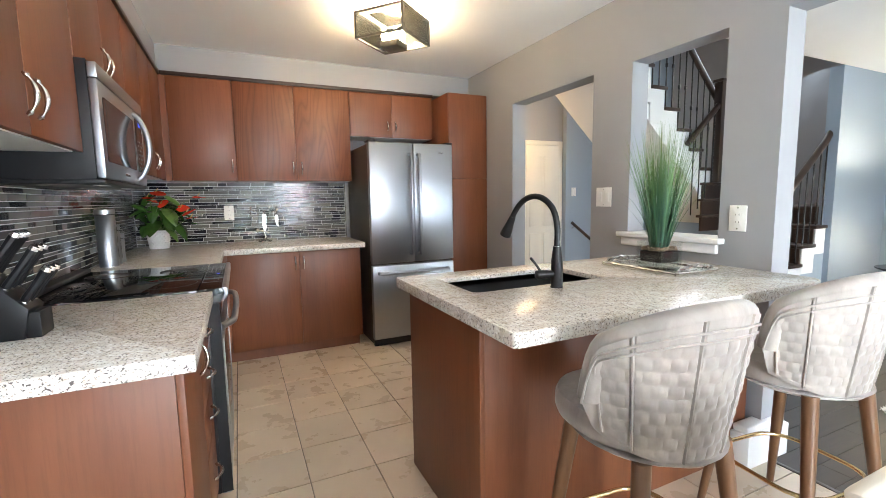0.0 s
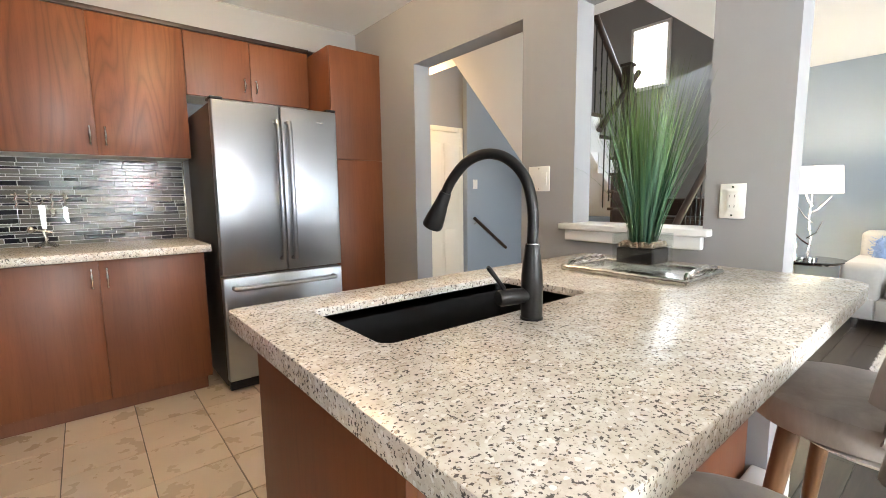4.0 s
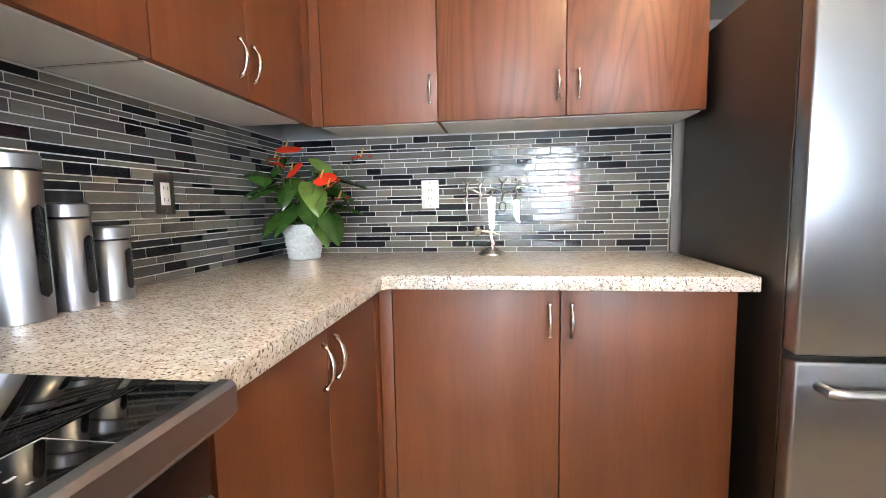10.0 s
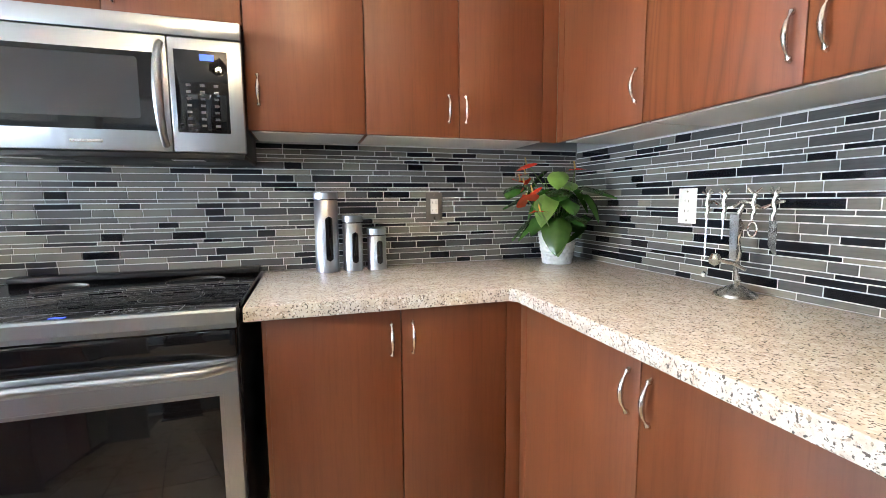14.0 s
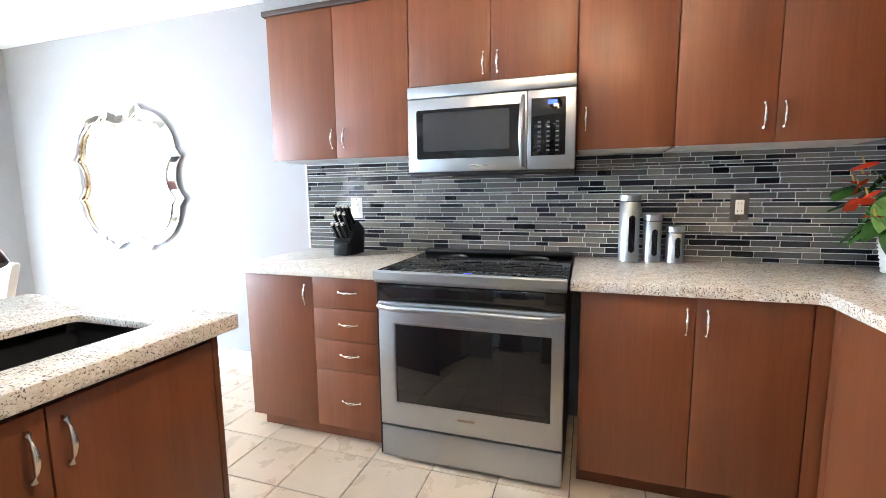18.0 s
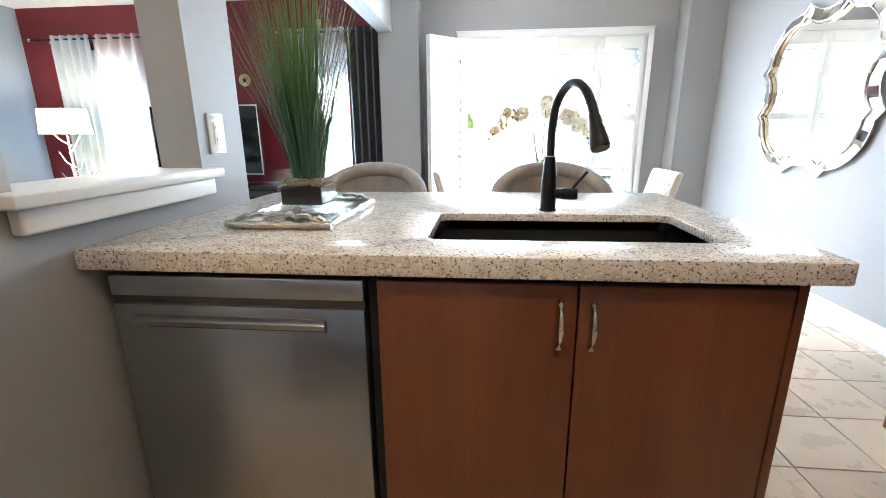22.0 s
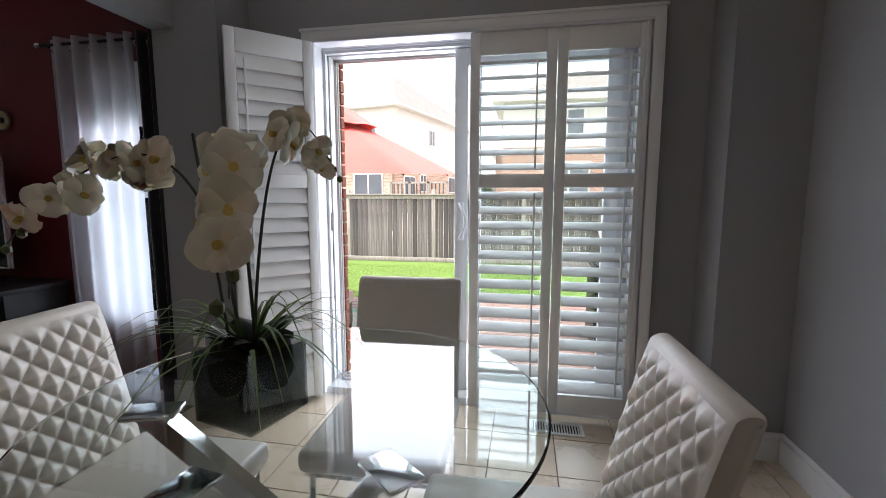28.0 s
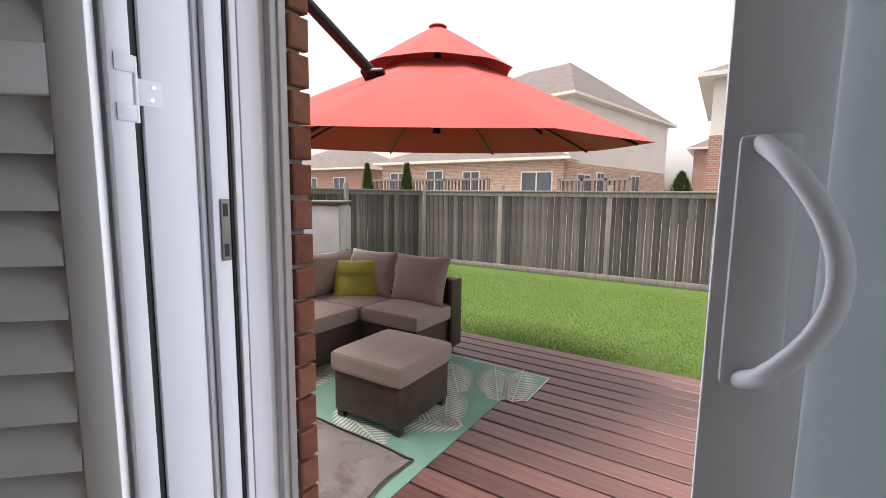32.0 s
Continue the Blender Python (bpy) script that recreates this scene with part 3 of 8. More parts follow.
# ground floor slabs: tiles and planks follow at the end of the file
PX, PY, X0, Y0 = 0.317, 0.317, 0.298, 3.408
structure("floor", box(XL - 0.1, 2.40, -2.40, YB + 0.1, FL - 0.06, FL - 0.007), FLOORGROUT, "beige ceramic tile floor with dark grout", "floor")
structure("floor_hall", box(2.40, 7.05, 2.10, 5.35, FL - 0.06, FL - 0.007), FLOORGROUT, "hall floor", "floor")
structure("floor_living", box(2.40, LX, RY, 2.10, FL - 0.06, FL - 0.007), BLACKWOOD, "espresso hardwood plank floor in the living room", "floor")

# pass-through sill
sill = thing("window_sill", (2.43, 1.58, HOLE_Z[0]), "white painted moulded sill in the pass-through opening", "sill", "", "structure")
part("sill_board", box(2.305, 2.53, 1.245, 1.925, HOLE_Z[0] + 0.02, HOLE_Z[0] + 0.05, 0.006, 3), TRIM, sill)
part("sill_apron", box(2.325, XR - 0.002, 1.27, 1.90, HOLE_Z[0] - 0.035, HOLE_Z[0] + 0.02, 0.008, 3), TRIM, sill)
part("sill_filler", box(XR, XR2, HOLE_Y[0] + 0.001, HOLE_Y[1] - 0.001, HOLE_Z[0] + 0.001, HOLE_Z[0] + 0.02), TRIM, sill)

# ---- kitchen ----


def pull(name, x, y, z, axis, facing, parent, size=0.115, material=None):
    """A bowed nickel pull, pinched near both feet. axis: 'z' upright, 'y' or 'x' level. facing: unit vector out of the door."""
    out = Vector(facing)
    along = {"z": Vector((0, 0, 1)), "y": Vector((0, 1, 0)), "x": Vector((1, 0, 0))}[axis]
    pts, rad = [], []
    for i in range(17):
        u = i / 16
        bow = math.sin(math.pi * u) ** 0.7
        pts.append(Vector((x, y, z)) + along * (u - 0.5) * size + out * (0.002 + 0.026 * bow))
        s = abs(2 * u - 1)
        rad.append(0.0042 + 0.0036 * (1 - s) ** 1.5 - (0.0016 if 0.62 < s < 0.82 else 0) + (0.0034 if 0.84 < s < 0.97 else 0))
    return part(name, tube(pts, rad, 10), material or NICKEL, parent)


FX, FY = -0.085, 3.668      # faces of the base doors
UX, UY = -0.445, 4.020      # faces of the wall doors


def base_unit(name, x0, x1, y0, y1, label, toe):
    ob = thing(name, ((x0 + x1) / 2, (y0 + y1) / 2, 0), label, "base cabinet", "kitchen base cabinets")
    part("carcass", box(x0, x1, y0, y1, 0.062, 0.868, 0.001), CHERRY, ob)
    part("toe_kick", box(*toe, FL, 0.062), CHERRY, ob)
    return ob


# drawer and door unit at the free end of the run
u = base_unit("drawer_cabinet", XL + 0.004, FX - 0.020, 1.055, 1.866, "reddish cherry base cabinet with one door and four drawers", (XL + 0.004, FX - 0.075, 1.07, 1.866))
d = part("door", box(FX - 0.019, FX, 1.056, 1.478, 0.060, 0.862, 0.0015), CHERRY, u)
pull("handle", FX, 1.441, 0.767, "z", (1, 0, 0), d)
for z0, z1, hz in ((0.704, 0.862, 0.791), (0.536, 0.700, 0.626), (0.374, 0.532, 0.464), (0.060, 0.370, 0.214)):
    d = part("drawer_front", box(FX - 0.019, FX, 1.480, 1.864, z0, z1, 0.0015), CHERRY, u)
    pull("handle", FX, 1.690, hz, "y", (1, 0, 0), d)

# two-door unit between range and corner
u = base_unit("corner_cabinet", XL + 0.004, FX - 0.020, 2.800, 3.720, "reddish cherry two-door base cabinet beside the range", (XL + 0.004, FX - 0.075, 2.80, 3.72))
for y0, y1, hy in ((2.815, 3.228, 3.197), (3.232, 3.610, 3.268)):
    d = part("door", box(FX - 0.019, FX, y0, y1, 0.060, 0.862, 0.0015), CHERRY, u)
    pull("handle", FX, hy, 0.767, "z", (1, 0, 0), d)
part("filler", box(FX - 0.019, FX - 0.002, 3.614, 3.700, 0.060, 0.862, 0.001), CHERRY, u)

# back run
u = base_unit("sink_side_cabinet", FX - 0.015, 1.043, FY + 0.020, YB - 0.004, "reddish cherry two-door base cabinet on the back wall", (FX - 0.06, 1.02, FY + 0.06, YB - 0.004))
for x0, x1, hx in ((-0.036, 0.511, 0.480), (0.515, 1.037, 0.549)):
    d = part("door", box(x0, x1, FY, FY + 0.019, 0.060, 0.862, 0.0015), CHERRY, u)
    pull("handle", hx, FY, 0.765, "z", (0, -1, 0), d)
part("filler", box(FX, -0.040, FY + 0.002, FY + 0.019, 0.060, 0.862, 0.001), CHERRY, u)

# worktops
CT0, CT = 0.868, 0.915
outline = [(XL + 0.006, 2.757), (-0.056, 2.757), (-0.056, 3.607), (-0.036, 3.627), (1.077, 3.627), (1.077, YB - 0.006), (XL + 0.006, YB - 0.006)]
solo("worktop", prism(outline, "z", CT0, CT, 0.005), GRANITE, "speckled beige granite L-shaped worktop with eased edge", "countertop", "granite worktops")
solo("worktop", prism(rounded(XL + 0.006, -0.052, 1.015, 1.868, 0.004, 2), "z", CT0, CT, 0.005), GRANITE, "speckled beige granite worktop beside the range", "countertop", "granite worktops")


def wall_unit(name, x0, x1, y0, y1, z0, z1, label, face, doors, handles, skin=CHERRY):
    """face 'x': doors look along +x, doors given by y; face 'y': they look along -y, given by x. handles: along, height for each door, or None."""
    ob = thing(name, ((x0 + x1) / 2, (y0 + y1) / 2, z0), label, "wall cabinet", "kitchen wall cabinets")
    if face == "x":
        part("carcass", box(x0, UX - 0.020, y0, y1, z0 + 0.004, z1, 0.001), CHERRY, ob)
        part("underside", box(x0 + 0.006, UX - 0.03, y0 + 0.01, y1 - 0.006, z0 - 0.002, z0 + 0.003), UNDER, ob)
    else:
        part("carcass", box(x0, x1, UY + 0.020, y1, z0 + 0.004, z1, 0.001), CHERRY, ob)
        part("underside", box(x0 + 0.006, x1 - 0.01, UY + 0.03, y1 - 0.006, z0 - 0.002, z0 + 0.003), UNDER, ob)
    for (a, b), h in zip(doors, handles):
        if face == "x":
            d = part("door", box(UX - 0.019, UX, a + 0.0015, b - 0.0015, z0, z1, 0.0015), skin, ob)
            if h:
                pull("handle", UX, h[0], h[1], "z", (1, 0, 0), d)
        else:
            d = part("door", box(a + 0.0015, b - 0.0015, UY, UY + 0.019, z0, z1, 0.0015), skin, ob)
            if h:
                pull("handle", h[0], UY, h[1], "z", (0, -1, 0), d, h[2] if len(h) > 2 else 0.115)
    return ob


UZ, UT = 1.478, 2.308
wall_unit("wall_cabinet", XL + 0.004, UX, 0.995, 1.892, UZ + 0.006, UT, "cherry two-door wall cabinet above the knife block", "x", [(0.997, 1.436), (1.436, 1.890)], [(1.416, 1.594), (1.491, 1.594)])
wall_unit("wall_cabinet", XL + 0.004, UX, 1.893, 2.752, 1.836, UT, "short cherry two-door wall cabinet above the microwave", "x", [(1.893, 2.334), (2.334, 2.752)], [(2.300, 1.924), (2.371, 1.924)])
wall_unit("wall_cabinet", XL + 0.004, UX, 2.753, 3.178, UZ, UT, "single-door cherry wall cabinet beside the microwave", "x", [(2.755, 3.178)], [(2.796, 1.619)])
wall_unit("wall_cabinet", XL + 0.004, UX, 3.179, 3.962, UZ, UT, "cherry two-door wall cabinet in the kitchen corner", "x", [(3.179, 3.562), (3.562, 3.946)], [(3.515, 1.590), (3.588, 1.590)])
u = wall_unit("wall_cabinet", -0.425, 0.080, UY, YB - 0.004, UZ - 0.006, UT, "single-door cherry wall cabinet on the back wall", "y", [(-0.400, 0.079)], [(0.050, 1.597)])
part("filler", box(UX - 0.019, UX - 0.001, 3.9465, UY - 0.0005, UZ - 0.006, UT), CHERRY, u)
part("filler", box(-0.4449, -0.402, UY + 0.001, UY + 0.019, UZ - 0.006, UT), CHERRY, u)
wall_unit("wall_cabinet", 0.081, 1.076, UY, YB - 0.004, UZ - 0.006, UT, "cherry two-door wall cabinet with visible oak grain", "y", [(0.081, 0.574), (0.574, 1.075)], [(0.545, 1.585), (0.620, 1.585)], OAK)
wall_unit("wall_cabinet", 1.077, 1.932, UY, YB - 0.004, 1.896, UT, "short cherry two-door wall cabinet above the refrigerator", "y", [(1.078, 1.495), (1.495, 1.930)], [(1.449, 2.0, 0.09), (1.530, 2.0, 0.09)])

pantry = thing("pantry_cabinet", (2.146, 3.98, 0), "tall cherry pantry cabinet beside the refrigerator", "tall cabinet")
part("carcass", box(1.934, XR - 0.003, 3.671, YB - 0.004, FL, 2.288, 0.001), CHERRY, pantry)
part("door", box(1.936, XR - 0.005, 3.650, 3.670, 1.481, 2.286, 0.0015), CHERRY, pantry)
part("door", box(1.936, XR - 0.005, 3.650, 3.670, 0.060, 1.477, 0.0015), CHERRY, pantry)

m = box(-0.452, -0.430, 0.985, 4.005, 2.309, 2.338, 0.004)
box(-0.452, 1.934, 4.005, 4.028, 2.309, 2.338, 0.004, bm=m)
box(XL, -0.430, 0.978, 0.985, 2.309, 2.338, 0.002, bm=m)
solo("crown_moulding", m, CROWN, "thin dark-stained moulding along the cabinet tops", "moulding", "", "structure")

# refrigerator
fr = thing("refrigerator", (1.485, 3.85, 0), "stainless steel French-door refrigerator with bottom freezer", "refrigerator")
part("body", box(1.101, 1.888, 3.563, 4.29, FL + 0.03, 1.768, 0.004), STEEL_DARK, fr, "dark grey painted sides")
part("base_grille", box(1.109, 1.880, 3.518, 3.563, FL + 0.012, 0.034, 0.003), BLACK, fr)
for x0, x1, hx in ((1.102, 1.506, 1.471), (1.512, 1.898, 1.547)):
    d = part("door", box(x0, x1, 3.503, 3.562, 0.722, 1.784, 0.010, 3), STEEL, fr)
    h = tube([(hx, 3.503, 0.80), (hx, 3.456, 0.80), (hx, 3.446, 0.84), (hx, 3.446, 1.64), (hx, 3.456, 1.68), (hx, 3.503, 1.68)], 0.0150, 14)
    part("door_handle", h, STEEL, d, "long straight steel bar handle")
    part("hinge_cap", box((x0 if x0 < 1.2 else x1 - 0.07), (x0 + 0.07 if x0 < 1.2 else x1), 3.503, 3.623, 1.784, 1.800, 0.004), BLACK, fr)
d = part("freezer_drawer", box(1.102, 1.898, 3.503, 3.562, 0.038, 0.706, 0.010, 3), STEEL, fr)
part("drawer_handle", tube([(1.164, 3.503, 0.640), (1.164, 3.456, 0.640), (1.199, 3.446, 0.640), (1.78, 3.446, 0.640), (1.825, 3.456, 0.640), (1.825, 3.503, 0.640)], 0.0150, 14), STEEL_H, d)
for x in (1.139, 1.84):
    for y in (3.583, 4.24):
        part("foot", lathe([(0.02, FL), (0.02, FL + 0.03)], x, y, 12), BLACK, fr)
part("badge", box(1.755, 1.80, 3.502, 3.504, 1.700, 1.708, 0.001), NICKEL, fr)

# range
KEYMARK = plain("pale_grey_panel_print", (0.42, 0.42, 0.43), 0.4, relief=0.0)
RY0, RY1 = 1.874, 2.746
rg = thing("range", (-0.40, 2.31, 0), "stainless steel slide-in electric range with black glass cooktop", "range")
part("body", box(XL + 0.02, -0.075, RY0 + 0.004, RY1 - 0.004, FL + 0.03, 0.862, 0.003), BLACK, rg)
ck = part("cooktop", box(XL + 0.012, -0.110, RY0, RY1, 0.9, 0.923, 0.004), BLACKGLASS, rg, "black ceramic glass cooktop")
part("cooktop_base", box(XL + 0.015, -0.107, RY0 + 0.006, RY1 - 0.006, 0.8625, 0.8995), BLACK, rg)
for cy, cx, r in ((2.10, -0.24, 0.115), (2.53, -0.24, 0.09), (2.10, -0.55, 0.08), (2.53, -0.55, 0.10)):
    ring = tube([(cx + r * math.cos(2 * math.pi * k / 48), cy + r * math.sin(2 * math.pi * k / 48), 0.9232) for k in range(48)], 0.0007, 5, closed=True)
    part("burner_ring", ring, STEEL_DARK, ck)
part("rear_vent", box(XL + 0.012, XL + 0.075, RY0 + 0.004, RY1 - 0.004, 0.923, 0.945, 0.006), BLACK, rg)
cp = part("control_panel", prism([(-0.105, 0.9235), (-0.018, 0.9235), (-0.010, 0.905), (-0.026, 0.862), (-0.105, 0.862)], "y", RY0 + 0.002, RY1 - 0.002, 0.002), BLACKGLASS, rg)
part("control_trim", prism([(-0.017, 0.9265), (-0.002, 0.9265), (0.004, 0.920), (0.004, 0.886), (-0.014, 0.868), (-0.024, 0.868), (-0.009, 0.900)], "y", RY0, RY1, 0.002), STEEL_H, rg, "stainless steel front lip")
for gy, x0_, cols in ((2.105, -0.060, 4), (2.395, -0.083, 5)):
    for k in range(cols):
        for r in range(3):
            if (k + r) % 4 != 3:
                part("touch_mark", box(x0_ + 0.021 * r, x0_ + 0.0035 + 0.021 * r, gy + 0.035 * k, gy + 0.013 + 0.035 * k - 0.004 * r, 0.9236, 0.9240), KEYMARK, cp)
part("panel_line", join(box(-0.1035, -0.1023, 2.06, 2.60, 0.9236, 0.9239), box(-0.1035, -0.015, 2.06, 2.0612, 0.9236, 0.9239), box(-0.1035, -0.015, 2.5988, 2.60, 0.9236, 0.9239)), KEYMARK, cp)
part("clock_display", box(-0.053, -0.039, 2.300, 2.336, 0.9236, 0.9241), DISPLAY, cp, "glowing blue clock display")
od = part("oven_door", box(-0.074, -0.030, RY0 + 0.006, RY1 - 0.006, 0.160, 0.775, 0.006), STEEL_H, rg)
part("oven_window", box(-0.0305, -0.0275, RY0 + 0.095, RY1 - 0.058, 0.283, 0.669, 0.001), BLACKGLASS, od, "dark glass oven window")
wy0, wy1 = RY0 + 0.095, RY1 - 0.058
part("window_rim", join(box(-0.031, -0.0262, wy0 - 0.010, wy0, 0.273, 0.679), box(-0.031, -0.0262, wy1, wy1 + 0.010, 0.273, 0.679), box(-0.031, -0.0262, wy0, wy1, 0.273, 0.283), box(-0.031, -0.0262, wy0, wy1, 0.669, 0.679)), STEEL, od)
part("door_top_vent", box(-0.072, -0.034, RY0 + 0.008, RY1 - 0.008, 0.776, 0.858, 0.004), BLACKGLASS, rg)
hpts = [(-0.030 + 0.045 * min(1, math.sin(math.pi * min(1, k / 20)) * 3.0) + 0.012 * math.sin(math.pi * k / 20), RY0 + 0.012 + (RY1 - RY0 - 0.024) * k / 20, 0.752 + 0.010 * math.sin(math.pi * k / 20)) for k in range(21)]
part("door_handle", tube(hpts, 0.0150, 12), STEEL_H, od, "bowed steel bar handle")
part("badge", box(-0.0302, -0.0285, 2.27, 2.35, 0.228, 0.238, 0.001), NICKEL, od)
part("storage_drawer", box(-0.074, -0.034, RY0 + 0.006, RY1 - 0.006, FL + 0.025, 0.150, 0.005), STEEL_H, rg)
part("side_trim", box(-0.0745, -0.031, RY0 + 0.001, RY0 + 0.0055, 0.0, 0.86), BLACK, rg)
for y in (RY0 + 0.05, RY1 - 0.05):
    for x in (-0.12, -0.66):
        part("foot", lathe([(0.018, FL), (0.018, FL + 0.03)], x, y, 12), BLACK, rg)

# microwave
MX, MY0, MY1, MZ0, MZ1 = -0.385, 1.906, 2.752, 1.378, 1.822
mw = thing("microwave", (-0.56, 2.33, MZ0), "stainless over-the-range microwave with curved steel handle", "microwave")
part("body", box(XL + 0.005, MX - 0.030, MY0 + 0.003, MY1 - 0.003, MZ0 + 0.006, MZ1 + 0.010, 0.003), BLACK, mw, "black side casing")
part("top_trim", box(MX - 0.029, MX + 0.002, MY0, MY1, MZ1 - 0.058, MZ1, 0.004), STEEL_H, mw)
d = part("door", box(MX - 0.029, MX, MY0, MY1 - 0.225, MZ0 + 0.010, MZ1 - 0.061, 0.005), STEEL_H, mw)
part("door_window", prism(rounded(MY0 + 0.049, MY1 - 0.252, MZ0 + 0.077, MZ1 - 0.118, 0.012), "x", MX - 0.001, MX + 0.002), BLACKGLASS, d, "dark glass door window")
part("window_screen", prism(rounded(MY0 + 0.085, MY1 - 0.31, MZ0 + 0.115, MZ1 - 0.135, 0.01), "x", MX + 0.002, MX + 0.0028), plain("dark_door_screen", (0.035, 0.036, 0.04), 0.12, 0.0, 0.02, relief=0.0), d)
part("door_handle", tube([(MX + 0.000 + 0.060 * math.sin(math.pi * k / 20) ** 0.6, MY1 - 0.243, MZ0 + 0.030 + (MZ1 - MZ0 - 0.115) * k / 20) for k in range(21)], [0.011 + 0.004 * math.sin(math.pi * k / 20) for k in range(21)], 12), STEEL, d, "bowed brushed steel handle")
cpn = part("control_column", box(MX - 0.029, MX, MY1 - 0.223, MY1, MZ0 + 0.010, MZ1 - 0.061, 0.005), STEEL_H, mw)
part("keypad", box(MX - 0.001, MX + 0.002, MY1 - 0.205, MY1 - 0.045, MZ0 + 0.075, MZ1 - 0.100, 0.001), BLACKGLASS, cpn)
part("display", box(MX + 0.002, MX + 0.003, MY1 - 0.128, MY1 - 0.085, MZ1 - 0.132, MZ1 - 0.112), DISPLAY, cpn, "glowing blue clock display")
KEY = plain("grey_key_print", (0.075, 0.075, 0.08), 0.4, relief=0.0)
for r in range(7):
    for k in range(3):
        part("key", box(MX + 0.002, MX + 0.0026, MY1 - 0.174 + 0.042 * k, MY1 - 0.160 + 0.042 * k, MZ0 + 0.095 + 0.022 * r, MZ0 + 0.103 + 0.022 * r), KEY, cpn)
part("badge", box(MX, MX + 0.0015, 2.24, 2.33, MZ0 + 0.035, MZ0 + 0.045, 0.001), NICKEL, d)
part("underside", box(XL + 0.02, MX - 0.005, MY0 + 0.005, MY1 - 0.005, MZ0 - 0.012, MZ0 + 0.009, 0.006), BLACK, mw)
for y in (2.08, 2.56):
    part("filter", box(-0.62, -0.48, y - 0.12, y + 0.12, MZ0 - 0.014, MZ0 - 0.0122), STEEL_DARK, mw)
    part("lamp_lens", box(-0.46, -0.42, y - 0.05, y + 0.05, MZ0 - 0.0138, MZ0 - 0.0122), PLATE, mw)

# ---- island ----
IX0, IX1, IY0, IY1 = 0.733, 2.352, 0.782, 1.789
SX0, SX1, SY0, SY1 = 0.893, 1.582, 1.292, 1.638
cx0, cx1, cy0, cy1 = 0.790, 2.335, 1.076, 1.735
isl = thing("kitchen_island", (1.56, 1.40, 0), "cherry wood kitchen island body with sink cabinet", "kitchen island")
part("end_panel", box(cx0, cx0 + 0.02, cy0, cy1 + 0.015, FL, 0.868, 0.0015), CHERRY, isl)
part("back_panel", box(cx0 + 0.02, cx1, cy0, cy0 + 0.02, FL, 0.868, 0.0015), CHERRY, isl)
part("inner_panel", box(1.684, 1.702, cy0 + 0.02, cy1, 0.085, 0.868), BLACK, isl)
part("toe_kick", box(cx0 + 0.02, 1.70, cy1 - 0.07, cy1 - 0.055, FL, 0.085), CHERRY, isl)
part("cabinet_floor", box(cx0 + 0.02, 1.684, cy0 + 0.02, cy1 - 0.003, 0.085, 0.10), CHERRY, isl)
for x0, x1, hx in ((0.815, 1.242, 1.213), (1.246, 1.680, 1.282)):
    d = part("door", box(x0, x1, cy1 - 0.002, cy1 + 0.017, 0.060, 0.845, 0.0015), CHERRY, isl)
    pull("handle", hx, cy1 + 0.017, 0.756, "z", (0, 1, 0), d)
part("top_rail", box(cx0 + 0.02, 1.684, cy1 - 0.012, cy1 - 0.0025, 0.82, 0.868), BLACK, isl)


def top_with_hole(x0, x1, y0, y1, hx0, hx1, hy0, hy1, z0, z1, r_corner):
    """A slab with a rectangular hole and one well-rounded corner."""
    bm = bmesh.new()
    out = []
    for cx, cy, a, r in ((x1 - 0.004, y1 - 0.004, 0, 0.004), (x0 + 0.018, y1 - 0.018, 90, 0.018), (x0 + 0.018, y0 + 0.018, 180, 0.018), (x1 - r_corner, y0 + r_corner, 270, r_corner)):
        out += [(cx + r * math.cos(radians(a + 15 * k)), cy + r * math.sin(radians(a + 15 * k))) for k in range(7)]
    inn = rounded(hx0, hx1, hy0, hy1, 0.030)
    loops = []
    for z in (z1, z0):
        vo = [bm.verts.new((*p, z)) for p in out]
        vi = [bm.verts.new((*p, z)) for p in inn]
        es = [bm.edges.new((v[i], v[(i + 1) % len(v)])) for v in (vo, vi) for i in range(len(v))]
        bmesh.ops.triangle_fill(bm, edges=es, use_beauty=True)
        loops.append((vo, vi))
    for k in (0, 1):
        a, b = loops[0][k], loops[1][k]
        for i in range(len(a)):
            j = (i + 1) % len(a)
            bm.faces.new((a[i], b[i], b[j], a[j]))
    bmesh.ops.recalc_face_normals(bm, faces=bm.faces)
    rims = [e for e in bm.edges if len(e.link_faces) == 2 and abs(abs(e.link_faces[0].normal.z) - abs(e.link_faces[1].normal.z)) > 0.5]
    bmesh.ops.bevel(bm, geom=rims, offset=0.004, segments=2, profile=0.5, affect="EDGES")
    return bm


solo("worktop", top_with_hole(IX0, IX1, IY0, IY1, SX0, SX1, SY0, SY1, CT0, CT, 0.09), GRANITE, "speckled beige granite island top with a cut-out for the sink", "countertop", "granite worktops")

# undermount sink
sk = thing("sink", (1.237, 1.465, 0.66), "black composite undermount sink in the island", "sink")
m = box(SX0 - 0.02, SX0 - 0.006, SY0 - 0.02, SY1 + 0.02, 0.66, 0.8675)
box(SX1 + 0.006, SX1 + 0.02, SY0 - 0.02, SY1 + 0.02, 0.66, 0.8675, bm=m)
box(SX0 - 0.006, SX1 + 0.006, SY0 - 0.02, SY0 - 0.006, 0.66, 0.8675, bm=m)
box(SX0 - 0.006, SX1 + 0.006, SY1 + 0.006, SY1 + 0.02, 0.66, 0.8675, bm=m)
box(SX0 - 0.006, SX1 + 0.006, SY0 - 0.006, SY1 + 0.006, 0.66, 0.674, bm=m)
part("basin", m, SINKBLACK, sk)
ring = []
